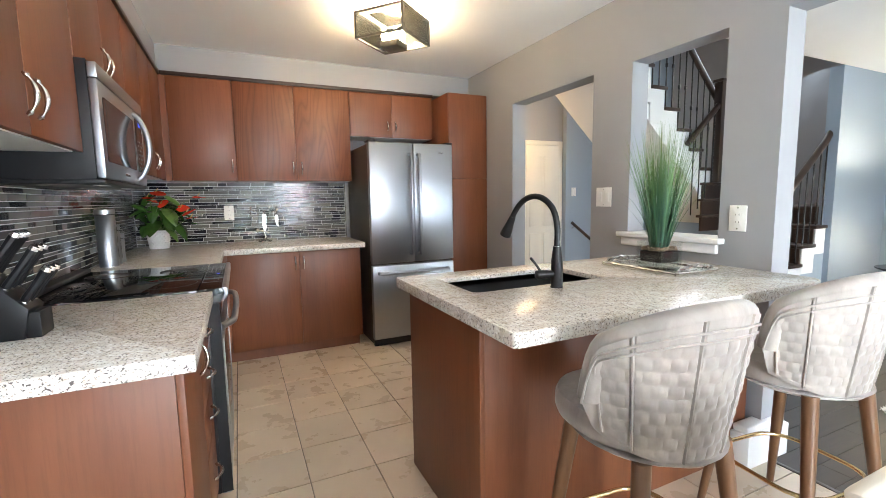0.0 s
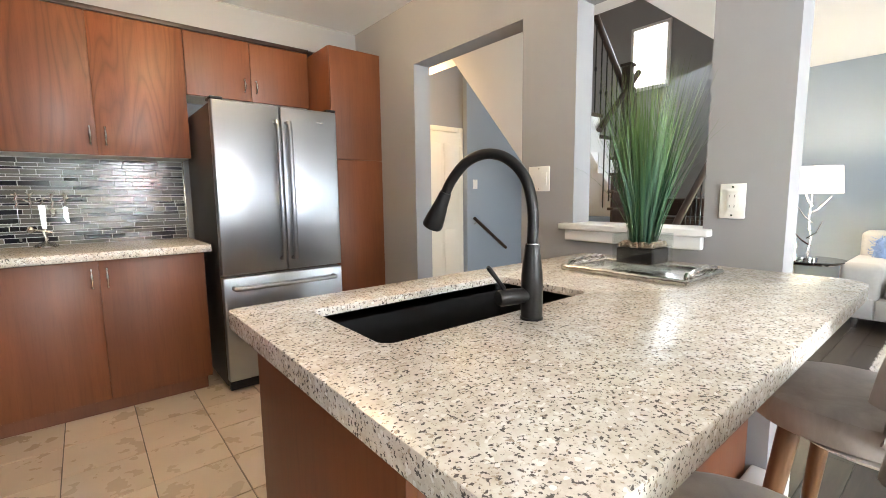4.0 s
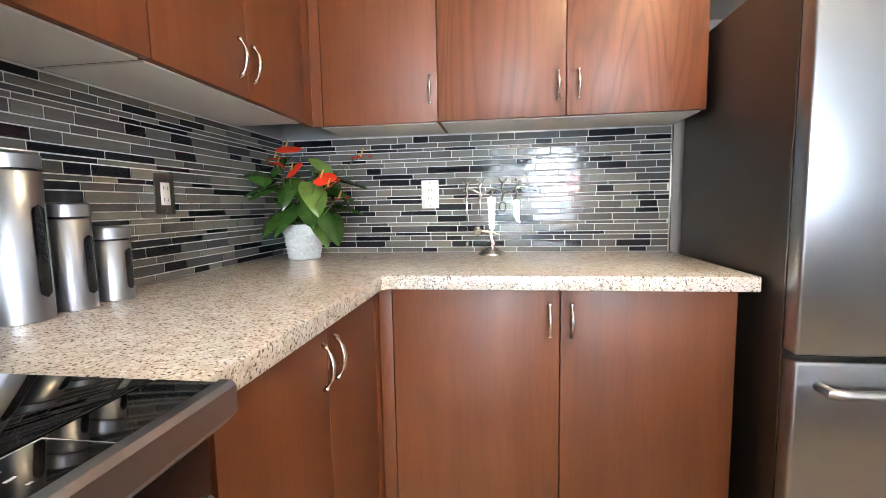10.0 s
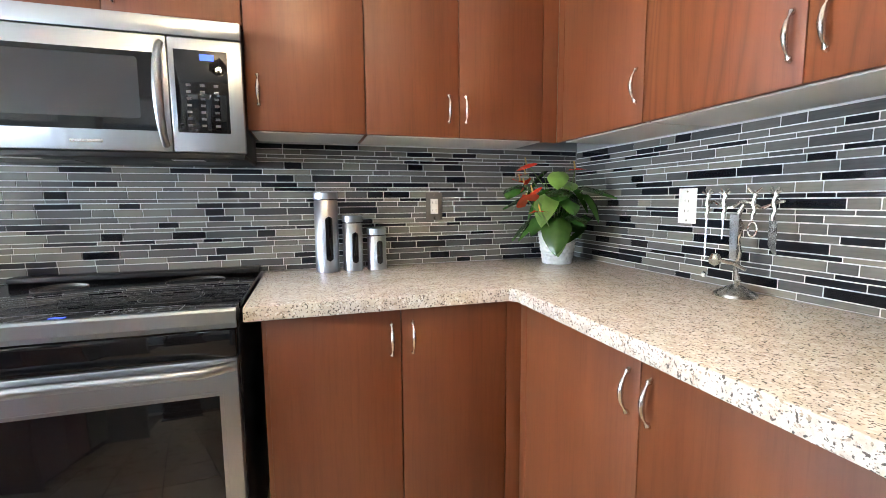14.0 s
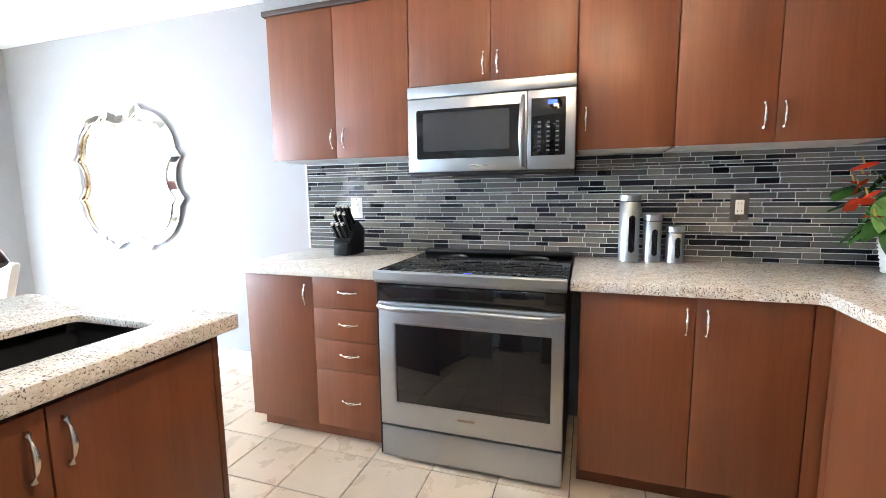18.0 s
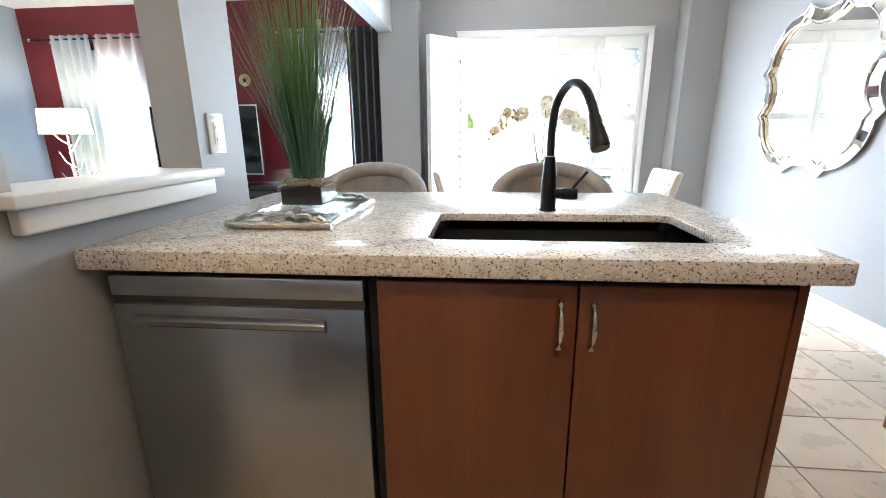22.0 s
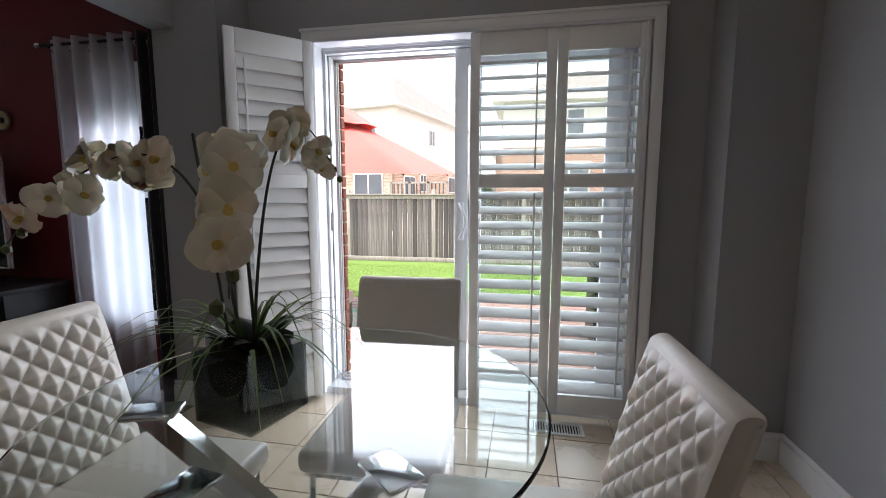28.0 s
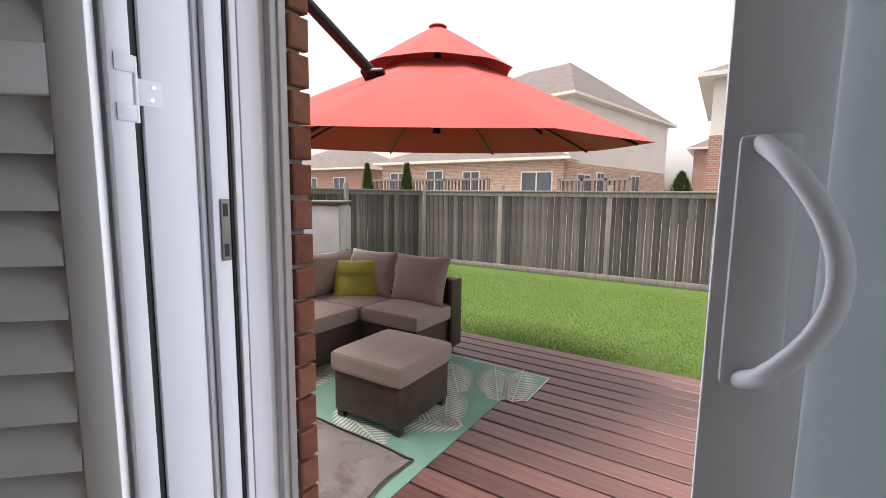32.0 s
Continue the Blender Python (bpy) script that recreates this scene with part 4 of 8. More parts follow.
for cx, cy, a0 in ((SX1 - 0.03, SY1 - 0.03, 0), (SX0 + 0.03, SY1 - 0.03, 90), (SX0 + 0.03, SY0 + 0.03, 180), (SX1 - 0.03, SY0 + 0.03, 270)):
    ring += [(cx + 0.0285 * math.cos(radians(a0 + 15 * k)), cy + 0.0285 * math.sin(radians(a0 + 15 * k))) for k in range(7)]
ring.append(ring[0])
m = sheet(len(ring) - 1, 1, lambda u, v: Vector((*ring[round(u * (len(ring) - 1))], 0.868 + (CT - 0.022 - 0.868) * v)), None, 0.001)
part("rim", m, SINKBLACK, sk)
part("drain", lathe([(0.0, 0.676), (0.03, 0.676), (0.045, 0.679), (0.045, 0.674)], 1.237, 1.465, 24), CHROME, sk)

# faucet
fb = (1.242, 1.223)
tipd = Vector((-0.326, 0.945, 0)).normalized()
fc = thing("faucet", (*fb, CT), "matte black pull-down gooseneck kitchen faucet", "faucet")
part("base", lathe([(0.0, CT), (0.0265, CT), (0.0265, CT + 0.004), (0.0245, CT + 0.006), (0.0245, CT + 0.085), (0.0235, CT + 0.105), (0.0185, CT + 0.150), (0.0165, CT + 0.166), (0.0155, CT + 0.170), (0.0, CT + 0.170)], *fb, 32), FAUCET, fc)
part("collar", lathe([(0.0125, CT + 0.1702), (0.0158, CT + 0.1702), (0.0158, CT + 0.1725), (0.0125, CT + 0.1725)], *fb, 28), CHROME, fc, "thin bright collar ring")
bends = [(0.0, 1.03), (0.0, 1.08), (0.0, 1.165), (0.020, 1.235), (0.064, 1.278), (0.115, 1.290), (0.165, 1.274), (0.205, 1.235), (0.228, 1.195), (0.243, 1.155)]
neck = []
for k in range(1, len(bends) - 2):
    p0, p1, p2, p3 = (Vector(p) for p in bends[k - 1:k + 3])
    for j in range(6):
        t = j / 6
        c = 0.5 * (2 * p1 + (p2 - p0) * t + (2 * p0 - 5 * p1 + 4 * p2 - p3) * t * t + (3 * p1 - p0 - 3 * p2 + p3) * t ** 3)
        neck.append(Vector((*fb, 0)) + tipd * c.x + Vector((0, 0, c.y)))
part("neck", tube(neck, 0.0125, 18), FAUCET, fc)
end = neck[-1]
way = (tipd * 0.50 + Vector((0, 0, -1.0))).normalized()
part("spray_head", tube([end - way * 0.002, end + way * 0.004, end + way * 0.030, end + way * 0.065, end + way * 0.088, end + way * 0.095], [0.0140, 0.0150, 0.0175, 0.0235, 0.0262, 0.0240], 24), FAUCET, fc)
part("spray_face", tube([end + way * 0.0952, end + way * 0.0968], 0.0215, 20), STEEL_DARK, fc)
hp = Vector((*fb, CT + 0.056))
hd = Vector((-0.97, 0.24, 0.0)).normalized()
part("valve", tube([hp, hp + hd * 0.040, hp + hd * 0.0405, hp + hd * 0.082, hp + hd * 0.090], [0.0165, 0.0165, 0.0185, 0.0185, 0.0160], 20), FAUCET, fc)
hh = hp + hd * 0.072
part("lever", tube([hh, hh + Vector((-0.004, 0.001, 0.022)), hh + Vector((-0.018, 0.006, 0.042)), hh + Vector((-0.036, 0.012, 0.066)), hh + Vector((-0.040, 0.013, 0.071))], [0.0085, 0.0055, 0.0048, 0.0056, 0.0045], 12), FAUCET, fc)

# dishwasher
dw = thing("dishwasher", (2.014, 1.42, 0), "stainless steel dishwasher built into the island", "dishwasher")
part("body", box(1.71, 2.325, cy0 + 0.03, cy1 - 0.03, FL + 0.002, 0.855, 0.002), BLACK, dw)
d = part("door", box(1.711, 2.318, cy1 - 0.028, cy1 + 0.018, 0.075, 0.776, 0.004), STEEL, dw)
part("control_strip", box(1.711, 2.318, cy1 - 0.028, cy1 + 0.018, 0.796, 0.846, 0.004), STEEL, dw)
part("pocket", box(1.711, 2.318, cy1 - 0.028, cy1 + 0.006, 0.7765, 0.7955), STEEL_DARK, dw)
part("door_handle", prism([(cy1 + 0.018, 0.722), (cy1 + 0.030, 0.727), (cy1 + 0.036, 0.741), (cy1 + 0.030, 0.748), (cy1 + 0.018, 0.750)], "x", 1.80, 2.264, 0.003), STEEL_H, d, "wide steel pocket handle")
# no recess is cut: this dark strip stands in for its shade
part("handle_slot", box(1.80, 2.235, cy1 + 0.010, cy1 + 0.0195, 0.7185, 0.7475, 0.002), STEEL_DARK, d, "dark strip in place of the shaded grip recess")
part("kick_plate", box(1.711, 2.318, cy1 - 0.055, cy1 - 0.04, 0.0, 0.10), BLACK, dw)

# switch and outlet plates


def plate(name, place, facing, w, h, label, kind, tint=None):
    """A wall plate with its sockets or rockers; facing: 'x-', 'x+', 'y-', 'y+'."""
    ax = facing[0]
    s = 1 if facing[1] == "+" else -1
    x, y, z = place
    ob = thing(name, place, label, "outlet" if kind != "switch" else "light switch")

    def slab(u0, u1, v0, v1, d0, d1, bevel=0.0):
        lo, hi = sorted((s * d0, s * d1))
        if ax == "x":
            return box(x + lo, x + hi, y + u0, y + u1, z + v0, z + v1, bevel)
        return box(x + u0, x + u1, y + lo, y + hi, z + v0, z + v1, bevel)
    part("cover", slab(-w / 2, w / 2, -h / 2, h / 2, 0.0, 0.006, 0.002), tint or PLATE, ob)
    if kind == "switch":
        for c in (-w / 4, w / 4):
            part("rocker", slab(c - 0.017, c + 0.017, -0.033, 0.033, 0.006, 0.010, 0.001), PLATE, ob)
    else:
        m = slab(-0.019, 0.019, -0.036, 0.036, 0.006, 0.0085, 0.001)
        part("receptacle", m, PLATE, ob)
        for v in (-0.019, 0.019):
            part("slot", join(slab(-0.009, -0.007, v - 0.005, v + 0.005, 0.0085, 0.0089), slab(0.007, 0.009, v - 0.005, v + 0.005, 0.0085, 0.0089)), BLACK, ob)
    for v in (-h / 2 + 0.012, h / 2 - 0.012):
        part("screw", slab(-0.003, 0.003, v - 0.003, v + 0.003, 0.006, 0.0068), NICKEL, ob)
    return ob


plate("outlet", (-0.010, YB - 0.004, 1.192), "y-", 0.082, 0.132, "brushed steel outlet plate on the tiled back wall", "outlet")
plate("outlet", (XL + 0.004, 3.535, 1.192), "x+", 0.082, 0.132, "dark steel outlet plate above the canisters", "outlet", STEEL_DARK)
plate("outlet", (XL + 0.004, 1.385, 1.192), "x+", 0.082, 0.132, "white outlet plate behind the knife block", "outlet")
plate("outlet", (XR - 0.0005, 1.182, 1.163), "x-", 0.085, 0.130, "white duplex outlet plate on the greige wall", "outlet")
plate("light_switch", (XR - 0.0005, 2.085, 1.280), "x-", 0.135, 0.130, "white double rocker switch plate on the greige wall", "switch")
plate("outlet", (XL + 0.0005, -1.282, 0.372), "x+", 0.075, 0.118, "white outlet plate low on the dining wall", "outlet")
plate("outlet", (2.330, -1.9495, 0.395), "y+", 0.075, 0.118, "white outlet plate on the corner pilaster", "outlet")

# ---- dining side ----


def stool(place, turn):
    """A bar stool with a wrapped tub back quilted like basket weave; it looks along +y."""
    ob = thing("bar_stool", (0, 0, 0), "taupe velvet bar stool with quilted tub back and brass footrest", "bar stool", "stools at the island")
    SH = 0.690
    part("seat", prism(rounded(-0.225, 0.225, -0.18, 0.275, 0.20, 8), "z", SH - 0.085, SH, 0.028), VELVET, ob)

    def arc(u, r):
        a = radians(197 + 146 * u)
        return Vector((r * 1.01 * math.cos(a), 0.02 + r * 0.95 * math.sin(a), 0))

    def top(u):
        s = abs(2 * u - 1)
        return 0.992 - 0.115 * s ** 2.2 - 0.12 * max(0.0, (s - 0.84) / 0.16) ** 2.6

    def low(u):
        s = abs(2 * u - 1)
        return 0.590 + 0.070 * s ** 1.5

    def outside(u, v):
        z0, z1 = low(u), top(u)
        z = z0 + (z1 - z0) * v
        r = 0.232 + 0.062 * (v ** 0.9)
        cu, cv = u * 17, (z - 0.5) / 0.036
        row = math.floor(cv)
        fu, fv = (cu + 0.5 * (row % 2)) % 1.0, cv % 1.0
        puff = (min(fu, 1 - fu) * 2) ** 0.45 * (min(fv, 1 - fv) * 2) ** 0.5 * (0.8 + 0.3 * noise.noise(Vector((math.floor(cu + 0.5 * (row % 2)) * 3.1, row * 1.7, 0.5))))
        seam = min(abs(u - s) for s in (0.17, 0.39, 0.61, 0.83))
        bump = 0.0072 * puff if 0.04 < v < 0.86 and 0.05 < u < 0.95 else 0.004
        if seam < 0.0045:
            bump = 0.0075
        elif seam < 0.009:
            bump = 0.001
        return arc(u, r + bump) + Vector((0, 0, z))

    def inside(u, v):
        z0, z1 = max(low(u), SH - 0.03), top(u)
        r = 0.205 + 0.050 * (v ** 0.9)
        return arc(u, r) + Vector((0, 0, z0 + (z1 - z0) * v))
    back = sheet(224, 84, outside)
    part("back_shell", back, VELVET, ob, "basket-weave quilted velvet back")
    part("back_lining", sheet(60, 12, inside), VELVET, ob)
    rim = [arc(k / 60, 0.265 - 0.004) + Vector((0, 0, top(k / 60) - 0.002)) for k in range(61)]
    part("top_roll", tube(rim, 0.033, 14), VELVET, ob, "padded rolled rim")
    pipe = [outside(k / 60, 0.925) + (outside(k / 60, 0.925) - Vector((0, 0, outside(k / 60, 0.925).z))).normalized() * 0.003 for k in range(61)]
    part("piping", tube(pipe, 0.0040, 6), VELVET, ob)
    edge_v = [(0.045, 0.06 + 0.78 * k / 10) for k in range(11)] + [(0.045 + 0.91 * k / 60, 0.865) for k in range(61)] + [(0.955, 0.84 - 0.78 * k / 10) for k in range(11)]
    part("panel_welt", tube([outside(a, b) + (outside(a, b) - Vector((0, 0, outside(a, b).z))).normalized() * 0.002 for a, b in edge_v], 0.0036, 6), VELVET, ob)
    foot = [arc(k / 60, 0.228) + Vector((0, 0, low(k / 60) + 0.004)) for k in range(61)]
    part("bottom_seam", tube(foot, 0.009, 8), VELVET, ob)
    part("seat_base", lathe([(0.0, 0.585), (0.19, 0.587), (0.222, 0.607), (0.0, 0.608)], 0, 0.0, 32), VELVET, ob)
    for sx in (-1, 1):
        for sy in (-1, 1):
            part("leg", tube([(sx * 0.15, sy * 0.14, 0.60), (sx * 0.185, sy * 0.175, 0.28), (sx * 0.215, sy * 0.205, 0.0)], [0.026, 0.021, 0.014], 14), WALNUT, ob)
    z, r = 0.25, 0.185
    ring = [(x * 1.07, y * 1.05, z) for x, y in rounded(-r, r, -r, r, 0.11, 6)]
    part("foot_ring", tube(ring, 0.008, 8, closed=True), GOLD, ob, "brass footrest ring")
    ob.matrix_basis = pose(*place, 0, 0, turn) @ Matrix.Diagonal((1, 1, 1.035, 1))
    return ob


first = stool((1.15, 0.700, FL), -4)
copy_thing(first, pose(1.985, 0.705, FL, 0, 0, -6))

QUILT_N = 6


def chair(place, turn, quilted=True):
    """A leather dining chair, as a rule with a diamond-quilted inner back; it looks along +y."""
    ob = thing("dining_chair", (0, 0, 0), "off-white leather dining chair with %s back and steel legs" % ("quilted" if quilted else "smooth"), "dining chair", "chairs round the glass table")
    part("seat", box(-0.22, 0.22, -0.18, 0.26, 0.405, 0.475, 0.022, 3), LEATHER, ob)
    H0, H1, W = 0.42, 0.890, 0.210

    def lean(z):
        return -0.185 - 0.115 * ((z - H0) / (H1 - H0)) ** 1.2

    def front(u, v):
        x, z = -W + 0.016 + (2 * W - 0.032) * u, H0 + (H1 - 0.022 - H0) * v
        a, b = (x / 0.068 + z / 0.068), (x / 0.068 - z / 0.068)
        da, db = abs(a - round(a)), abs(b - round(b))
        edge = min(1.0, 14 * min(u, 1 - u, v, 1 - v))
        puff = (0.016 if quilted else 0.0) * (min(da, db) * 2) ** 0.55 * edge
        return Vector((x, lean(z) + 0.010 + puff, z))
    part("quilted_panel" if quilted else "back_panel", sheet(*((84, 96) if quilted else (8, 10)), front), LEATHER, ob, "diamond-quilted leather panel" if quilted else "")
    rows = []
    for k in range(13):
        z = H0 + (H1 - H0) * min(1.0, k / 9) if k < 9 else H1 - 0.022 + 0.022 * math.sin(radians(90) * (k - 8) / 4)
        y = lean(z)
        t = 0.028 * (1.0 if k < 9 else math.cos(radians(88) * (k - 8) / 4))
        rows.append(((y - 0.017 + t, z), (y - 0.017 - t, z)))
    outline = [r[0] for r in rows] + [r[1] for r in rows][::-1]
    part("backrest", prism(outline, "x", -W, W, 0.016), LEATHER, ob)
    for x in (-0.185, 0.185):
        part("front_leg", tube([(x, 0.225, 0.41), (x * 1.04, 0.245, 0.0)], 0.0115, 4), CHROME, ob)
        part("rear_leg", tube([(x, -0.16, 0.41), (x * 1.04, -0.235, 0.0)], 0.0115, 4), CHROME, ob)
    part("seat_frame", join(box(-0.205, 0.205, 0.215, 0.235, 0.385, 0.404), box(-0.205, 0.205, -0.17, -0.15, 0.385, 0.404), box(-0.205, -0.185, -0.15, 0.215, 0.385, 0.404), box(0.185, 0.205, -0.15, 0.215, 0.385, 0.404)), CHROME, ob)
    ob.matrix_basis = pose(*place, 0, 0, turn) @ Matrix.Diagonal((1, 1, 1.04, 1))
    return ob


c0 = chair((0.445, -0.665, FL), -88)
copy_thing(c0, pose(1.480, -0.700, FL, 0, 0, 92))
chair((0.91, -1.150, FL), 2, False)
copy_thing(c0, pose(0.995, -0.255, FL, 0, 0, 180))

# glass table on a crossed chrome base
TX, TY, TR = 0.950, -0.675, 0.545
tb = thing("dining_table", (TX, TY, 0), "round clear glass dining table on crossed chrome legs", "dining table")
part("tabletop", lathe([(0.0, 0.738), (TR - 0.004, 0.738), (TR, 0.742), (TR, 0.746), (TR - 0.004, 0.750), (0.0, 0.750)], TX, TY, 96), TABLEGLASS, tb, "clear round glass top")
for k, a in enumerate((20, 80, 140)):
    d = Vector((math.cos(radians(a)), math.sin(radians(a)), 0))
    s = Vector((-d.y, d.x, 0))
    p0, p1 = d * -0.34, d * 0.34
    bm = bmesh.new()
    w = 0.026
    lo = [Vector((TX, TY, FL)) + p0 + s * (w * q) + d * (0.028 * r) for q, r in ((-1, -1), (1, -1), (1, 1), (-1, 1))]
    hi = [Vector((TX, TY, 0.728)) + p1 + s * (w * q) + d * (0.028 * r) for q, r in ((-1, -1), (1, -1), (1, 1), (-1, 1))]
    va, vb = [bm.verts.new(p) for p in lo], [bm.verts.new(p) for p in hi]
    bm.faces.new(va[::-1]), bm.faces.new(vb)
    for i in range(4):
        bm.faces.new((va[i], va[(i + 1) % 4], vb[(i + 1) % 4], vb[i]))
    bmesh.ops.recalc_face_normals(bm, faces=bm.faces)
    part("leg", bm, CHROME, tb, "square polished chrome bar", smooth=False)
    q = Vector((TX, TY, 0)) + p1
    part("top_pad", turned(box(-0.055, 0.055, -0.035, 0.035, 0.728, 0.7375, 0.002), pose(q.x, q.y, 0, 0, 0, a)), CHROME, tb)

# orchid arrangement in a smoked glass box
PETAL = plain("white_orchid_petal", (0.82, 0.76, 0.61), 0.55, 0.0, 0.05, 8, 200, 0.1, Subsurface_Weight=0.1)
LIP = plain("yellow_orchid_lip", (0.62, 0.42, 0.10), 0.5)
STEM = plain("dark_orchid_stem", (0.035, 0.040, 0.018), 0.6)
BUD = plain("olive_orchid_bud", (0.10, 0.11, 0.035), 0.6)
BLADE = plain("spider_plant_leaf", (0.12, 0.20, 0.05), 0.45, 0.0, 0.3, 9)
DARKLEAF = plain("dark_orchid_leaf", (0.018, 0.030, 0.012), 0.35, 0.0, 0.2, 9)
SMOKE = pane_mat("smoked_planter_glass", (0.60, 0.62, 0.62), 1.5, True)
rng = random.Random(5)


def flower(centre, normal, size, bm_petal, bm_lip):
    """An open orchid bloom: five petals and a small lip."""
    n = Vector(normal).normalized()
    u = n.orthogonal().normalized()
    w = n.cross(u)
    spin = rng.uniform(0, 6.28)
    for k in range(5):
        a = spin + 2 * math.pi * k / 5
        d = u * math.cos(a) + w * math.sin(a)
        s = n.cross(d)
        L, Wd = size * (0.52 if k % 2 else 0.46), size * (0.36 if k % 2 else 0.26)

        def at(i, j, d=d, s=s, L=L, Wd=Wd):
            t, q = i, 2 * j - 1
            half = Wd * math.sin(math.pi * (0.08 + 0.86 * t)) ** 0.7
            return Vector(centre) + d * (L * t) + s * (half * q) + n * (0.10 * size * math.sin(2.2 * t) - 0.08 * size * q * q)
        sheet(5, 4, at, bm_petal)
    tube([Vector(centre), Vector(centre) + n * size * 0.16 - Vector((0, 0, size * 0.05))], [0.06 * size, 0.085 * size], 7, bm_lip)


OX, OY = 1.036, -0.582
orc = thing("orchid_arrangement", (OX, OY, 0.750), "white artificial orchids in a smoked glass square planter", "potted plant")
pw = 0.079
part("planter", turned(join(box(-pw, -pw + 0.006, -pw, pw, 0.7515, 0.900), box(pw - 0.006, pw, -pw, pw, 0.7515, 0.900), box(-pw + 0.006, pw - 0.006, -pw, -pw + 0.006, 0.7515, 0.900), box(-pw + 0.006, pw - 0.006, pw - 0.006, pw, 0.7515, 0.900), box(-pw + 0.006, pw - 0.006, -pw + 0.006, pw - 0.006, 0.7515, 0.76)), pose(OX, OY, 0, 0, 0, -14)), SMOKE, orc, "smoked glass planter box", smooth=False)
MOSS = plain("dark_moss", (0.03, 0.028, 0.016), 0.95, 0, 0.4, 30, 80, 1.0)
for s in (-1, 1):
    part("moss_pot", lathe([(0.0, 0.80), (0.022, 0.803), (0.036, 0.83), (0.040, 0.875), (0.032, 0.915), (0.0, 0.928)], OX + 0.038 * s, OY + 0.025 * s, 20), MOSS, orc)
# arching sprays: foot, crown, tip
SPRAYS = (((OX + 0.02, OY, 0.88), (1.19, -0.555, 1.285), (1.42, -0.420, 1.125), 12), ((OX, OY - 0.01, 0.88), (1.01, -0.70, 1.35), (0.975, -0.90, 1.27), 8), ((OX - 0.02, OY + 0.01, 0.88), (0.945, -0.44, 1.265), (0.795, -0.205, 1.10), 13))
for foot, crown, tip, count in SPRAYS:
    foot, crown, tip = Vector(foot), Vector(crown), Vector(tip)
    ctrl = 2 * crown - (foot + tip) / 2
    way = [foot * (1 - t) ** 2 + ctrl * 2 * t * (1 - t) + tip * t * t for t in [k / 28 for k in range(29)]]
    part("stem", tube(way, [0.0038 - 0.0026 * k / 28 for k in range(29)], 7), STEM, orc)
    for k in range(count):
        t = 0.46 + 0.46 * k / (count - 1)
        p = way[round(t * 28)]
        side = Vector((rng.uniform(-1, 1), rng.uniform(-0.2, 1.2), rng.uniform(-0.5, 0.4)))
        petals, lip = bmesh.new(), bmesh.new()
        flower(p + side.normalized() * 0.026 + Vector((0, 0, rng.uniform(-0.03, 0.008))), side, 0.098 - 0.026 * k / count, petals, lip)
        bloom = part("blossom", petals, PETAL, orc, "open creamy white orchid bloom", angle=60)
        part("lip", lip, LIP, bloom)
    for t in (0.945, 0.975, 1.0):
        p = way[round(t * 28)] + Vector((rng.uniform(-0.012, 0.012), rng.uniform(-0.012, 0.012), -0.008))
        part("bud", lathe([(0.0, p.z - 0.012), (0.008, p.z - 0.006), (0.008, p.z + 0.004), (0.0, p.z + 0.010)], p.x, p.y, 8), BUD, orc)
stake = tube([(OX + 0.03, OY + 0.02, 0.88), (OX + 0.09, OY + 0.02, 1.34)], 0.003, 6)
part("stake", stake, STEM, orc)
for k in range(5):
    a = k * 1.3 + 0.4
    d = Vector((math.cos(a), math.sin(a), 0))

    def broad(u, v, d=d):
        s = Vector((-d.y, d.x, 0))
        return Vector((OX, OY, 0.89)) + d * (0.11 * u) + s * (0.036 * math.sin(math.pi * min(1, u * 0.9 + 0.08)) * (2 * v - 1)) + Vector((0, 0, 0.055 * math.sin(2.0 * u) - 0.012 * abs(2 * v - 1)))
    part("broad_leaf", sheet(8, 4, broad, None, 0.002), DARKLEAF, orc)
bm = bmesh.new()
for k in range(44):
    a, L = rng.uniform(0, 6.28), rng.uniform(0.18, 0.36)
    d = Vector((math.cos(a), math.sin(a), 0))
    s = Vector((-d.y, d.x, 0))
    rise = rng.uniform(0.06, 0.15)

    def blade(u, v, d=d, s=s, L=L, rise=rise):
        return Vector((OX, OY, 0.885)) + d * (L * u) + s * (0.006 * (1 - u) * (2 * v - 1)) + Vector((0, 0, rise * math.sin(2.6 * u) - 0.06 * u * u))
    sheet(8, 2, blade, bm)
tagged(part("leaf_tuft", bm, BLADE, orc), "thin arching green blades", "", "", "stuff")

# carved mirror
MC = (-0.645, 1.420)
MHY, MHZ = 0.533, 0.512


def mirror_outline(inset, n=14):
    """Quatrefoil outline with a pair of pointed cusps on every side, as (y, z) points."""
    pts = []
    hy, hz, r, tip = MHY - inset, MHZ - inset, 0.325 - inset, 0.052 - 0.25 * inset
    for q in range(4):
        sy, sz = ((1, 1), (-1, 1), (-1, -1), (1, -1))[q]
        cy, cz = sy * (MHY - 0.325), sz * (MHZ - 0.325)
        for k in range(n + 1):
            a = radians(90 * q + 4 + 82 * k / n)
            pts.append((MC[0] + cy + r * math.cos(a), MC[1] + cz + r * math.sin(a)))
        # saddle between the two cusps after this lobe; side and along are its outward and running directions
        half, high = (0.180, hz) if q % 2 == 0 else (0.155, hy)
        for k in range(n + 1):
            u = 1 - 2 * k / n
            rise = high + tip - 0.070 * (1 - abs(u) ** 2.2)
            run = half * u
            p = ((run, rise), (-rise, run), (-run, -rise), (rise, -run))[q]
            pts.append((MC[0] + p[0], MC[1] + p[1]))
    return pts


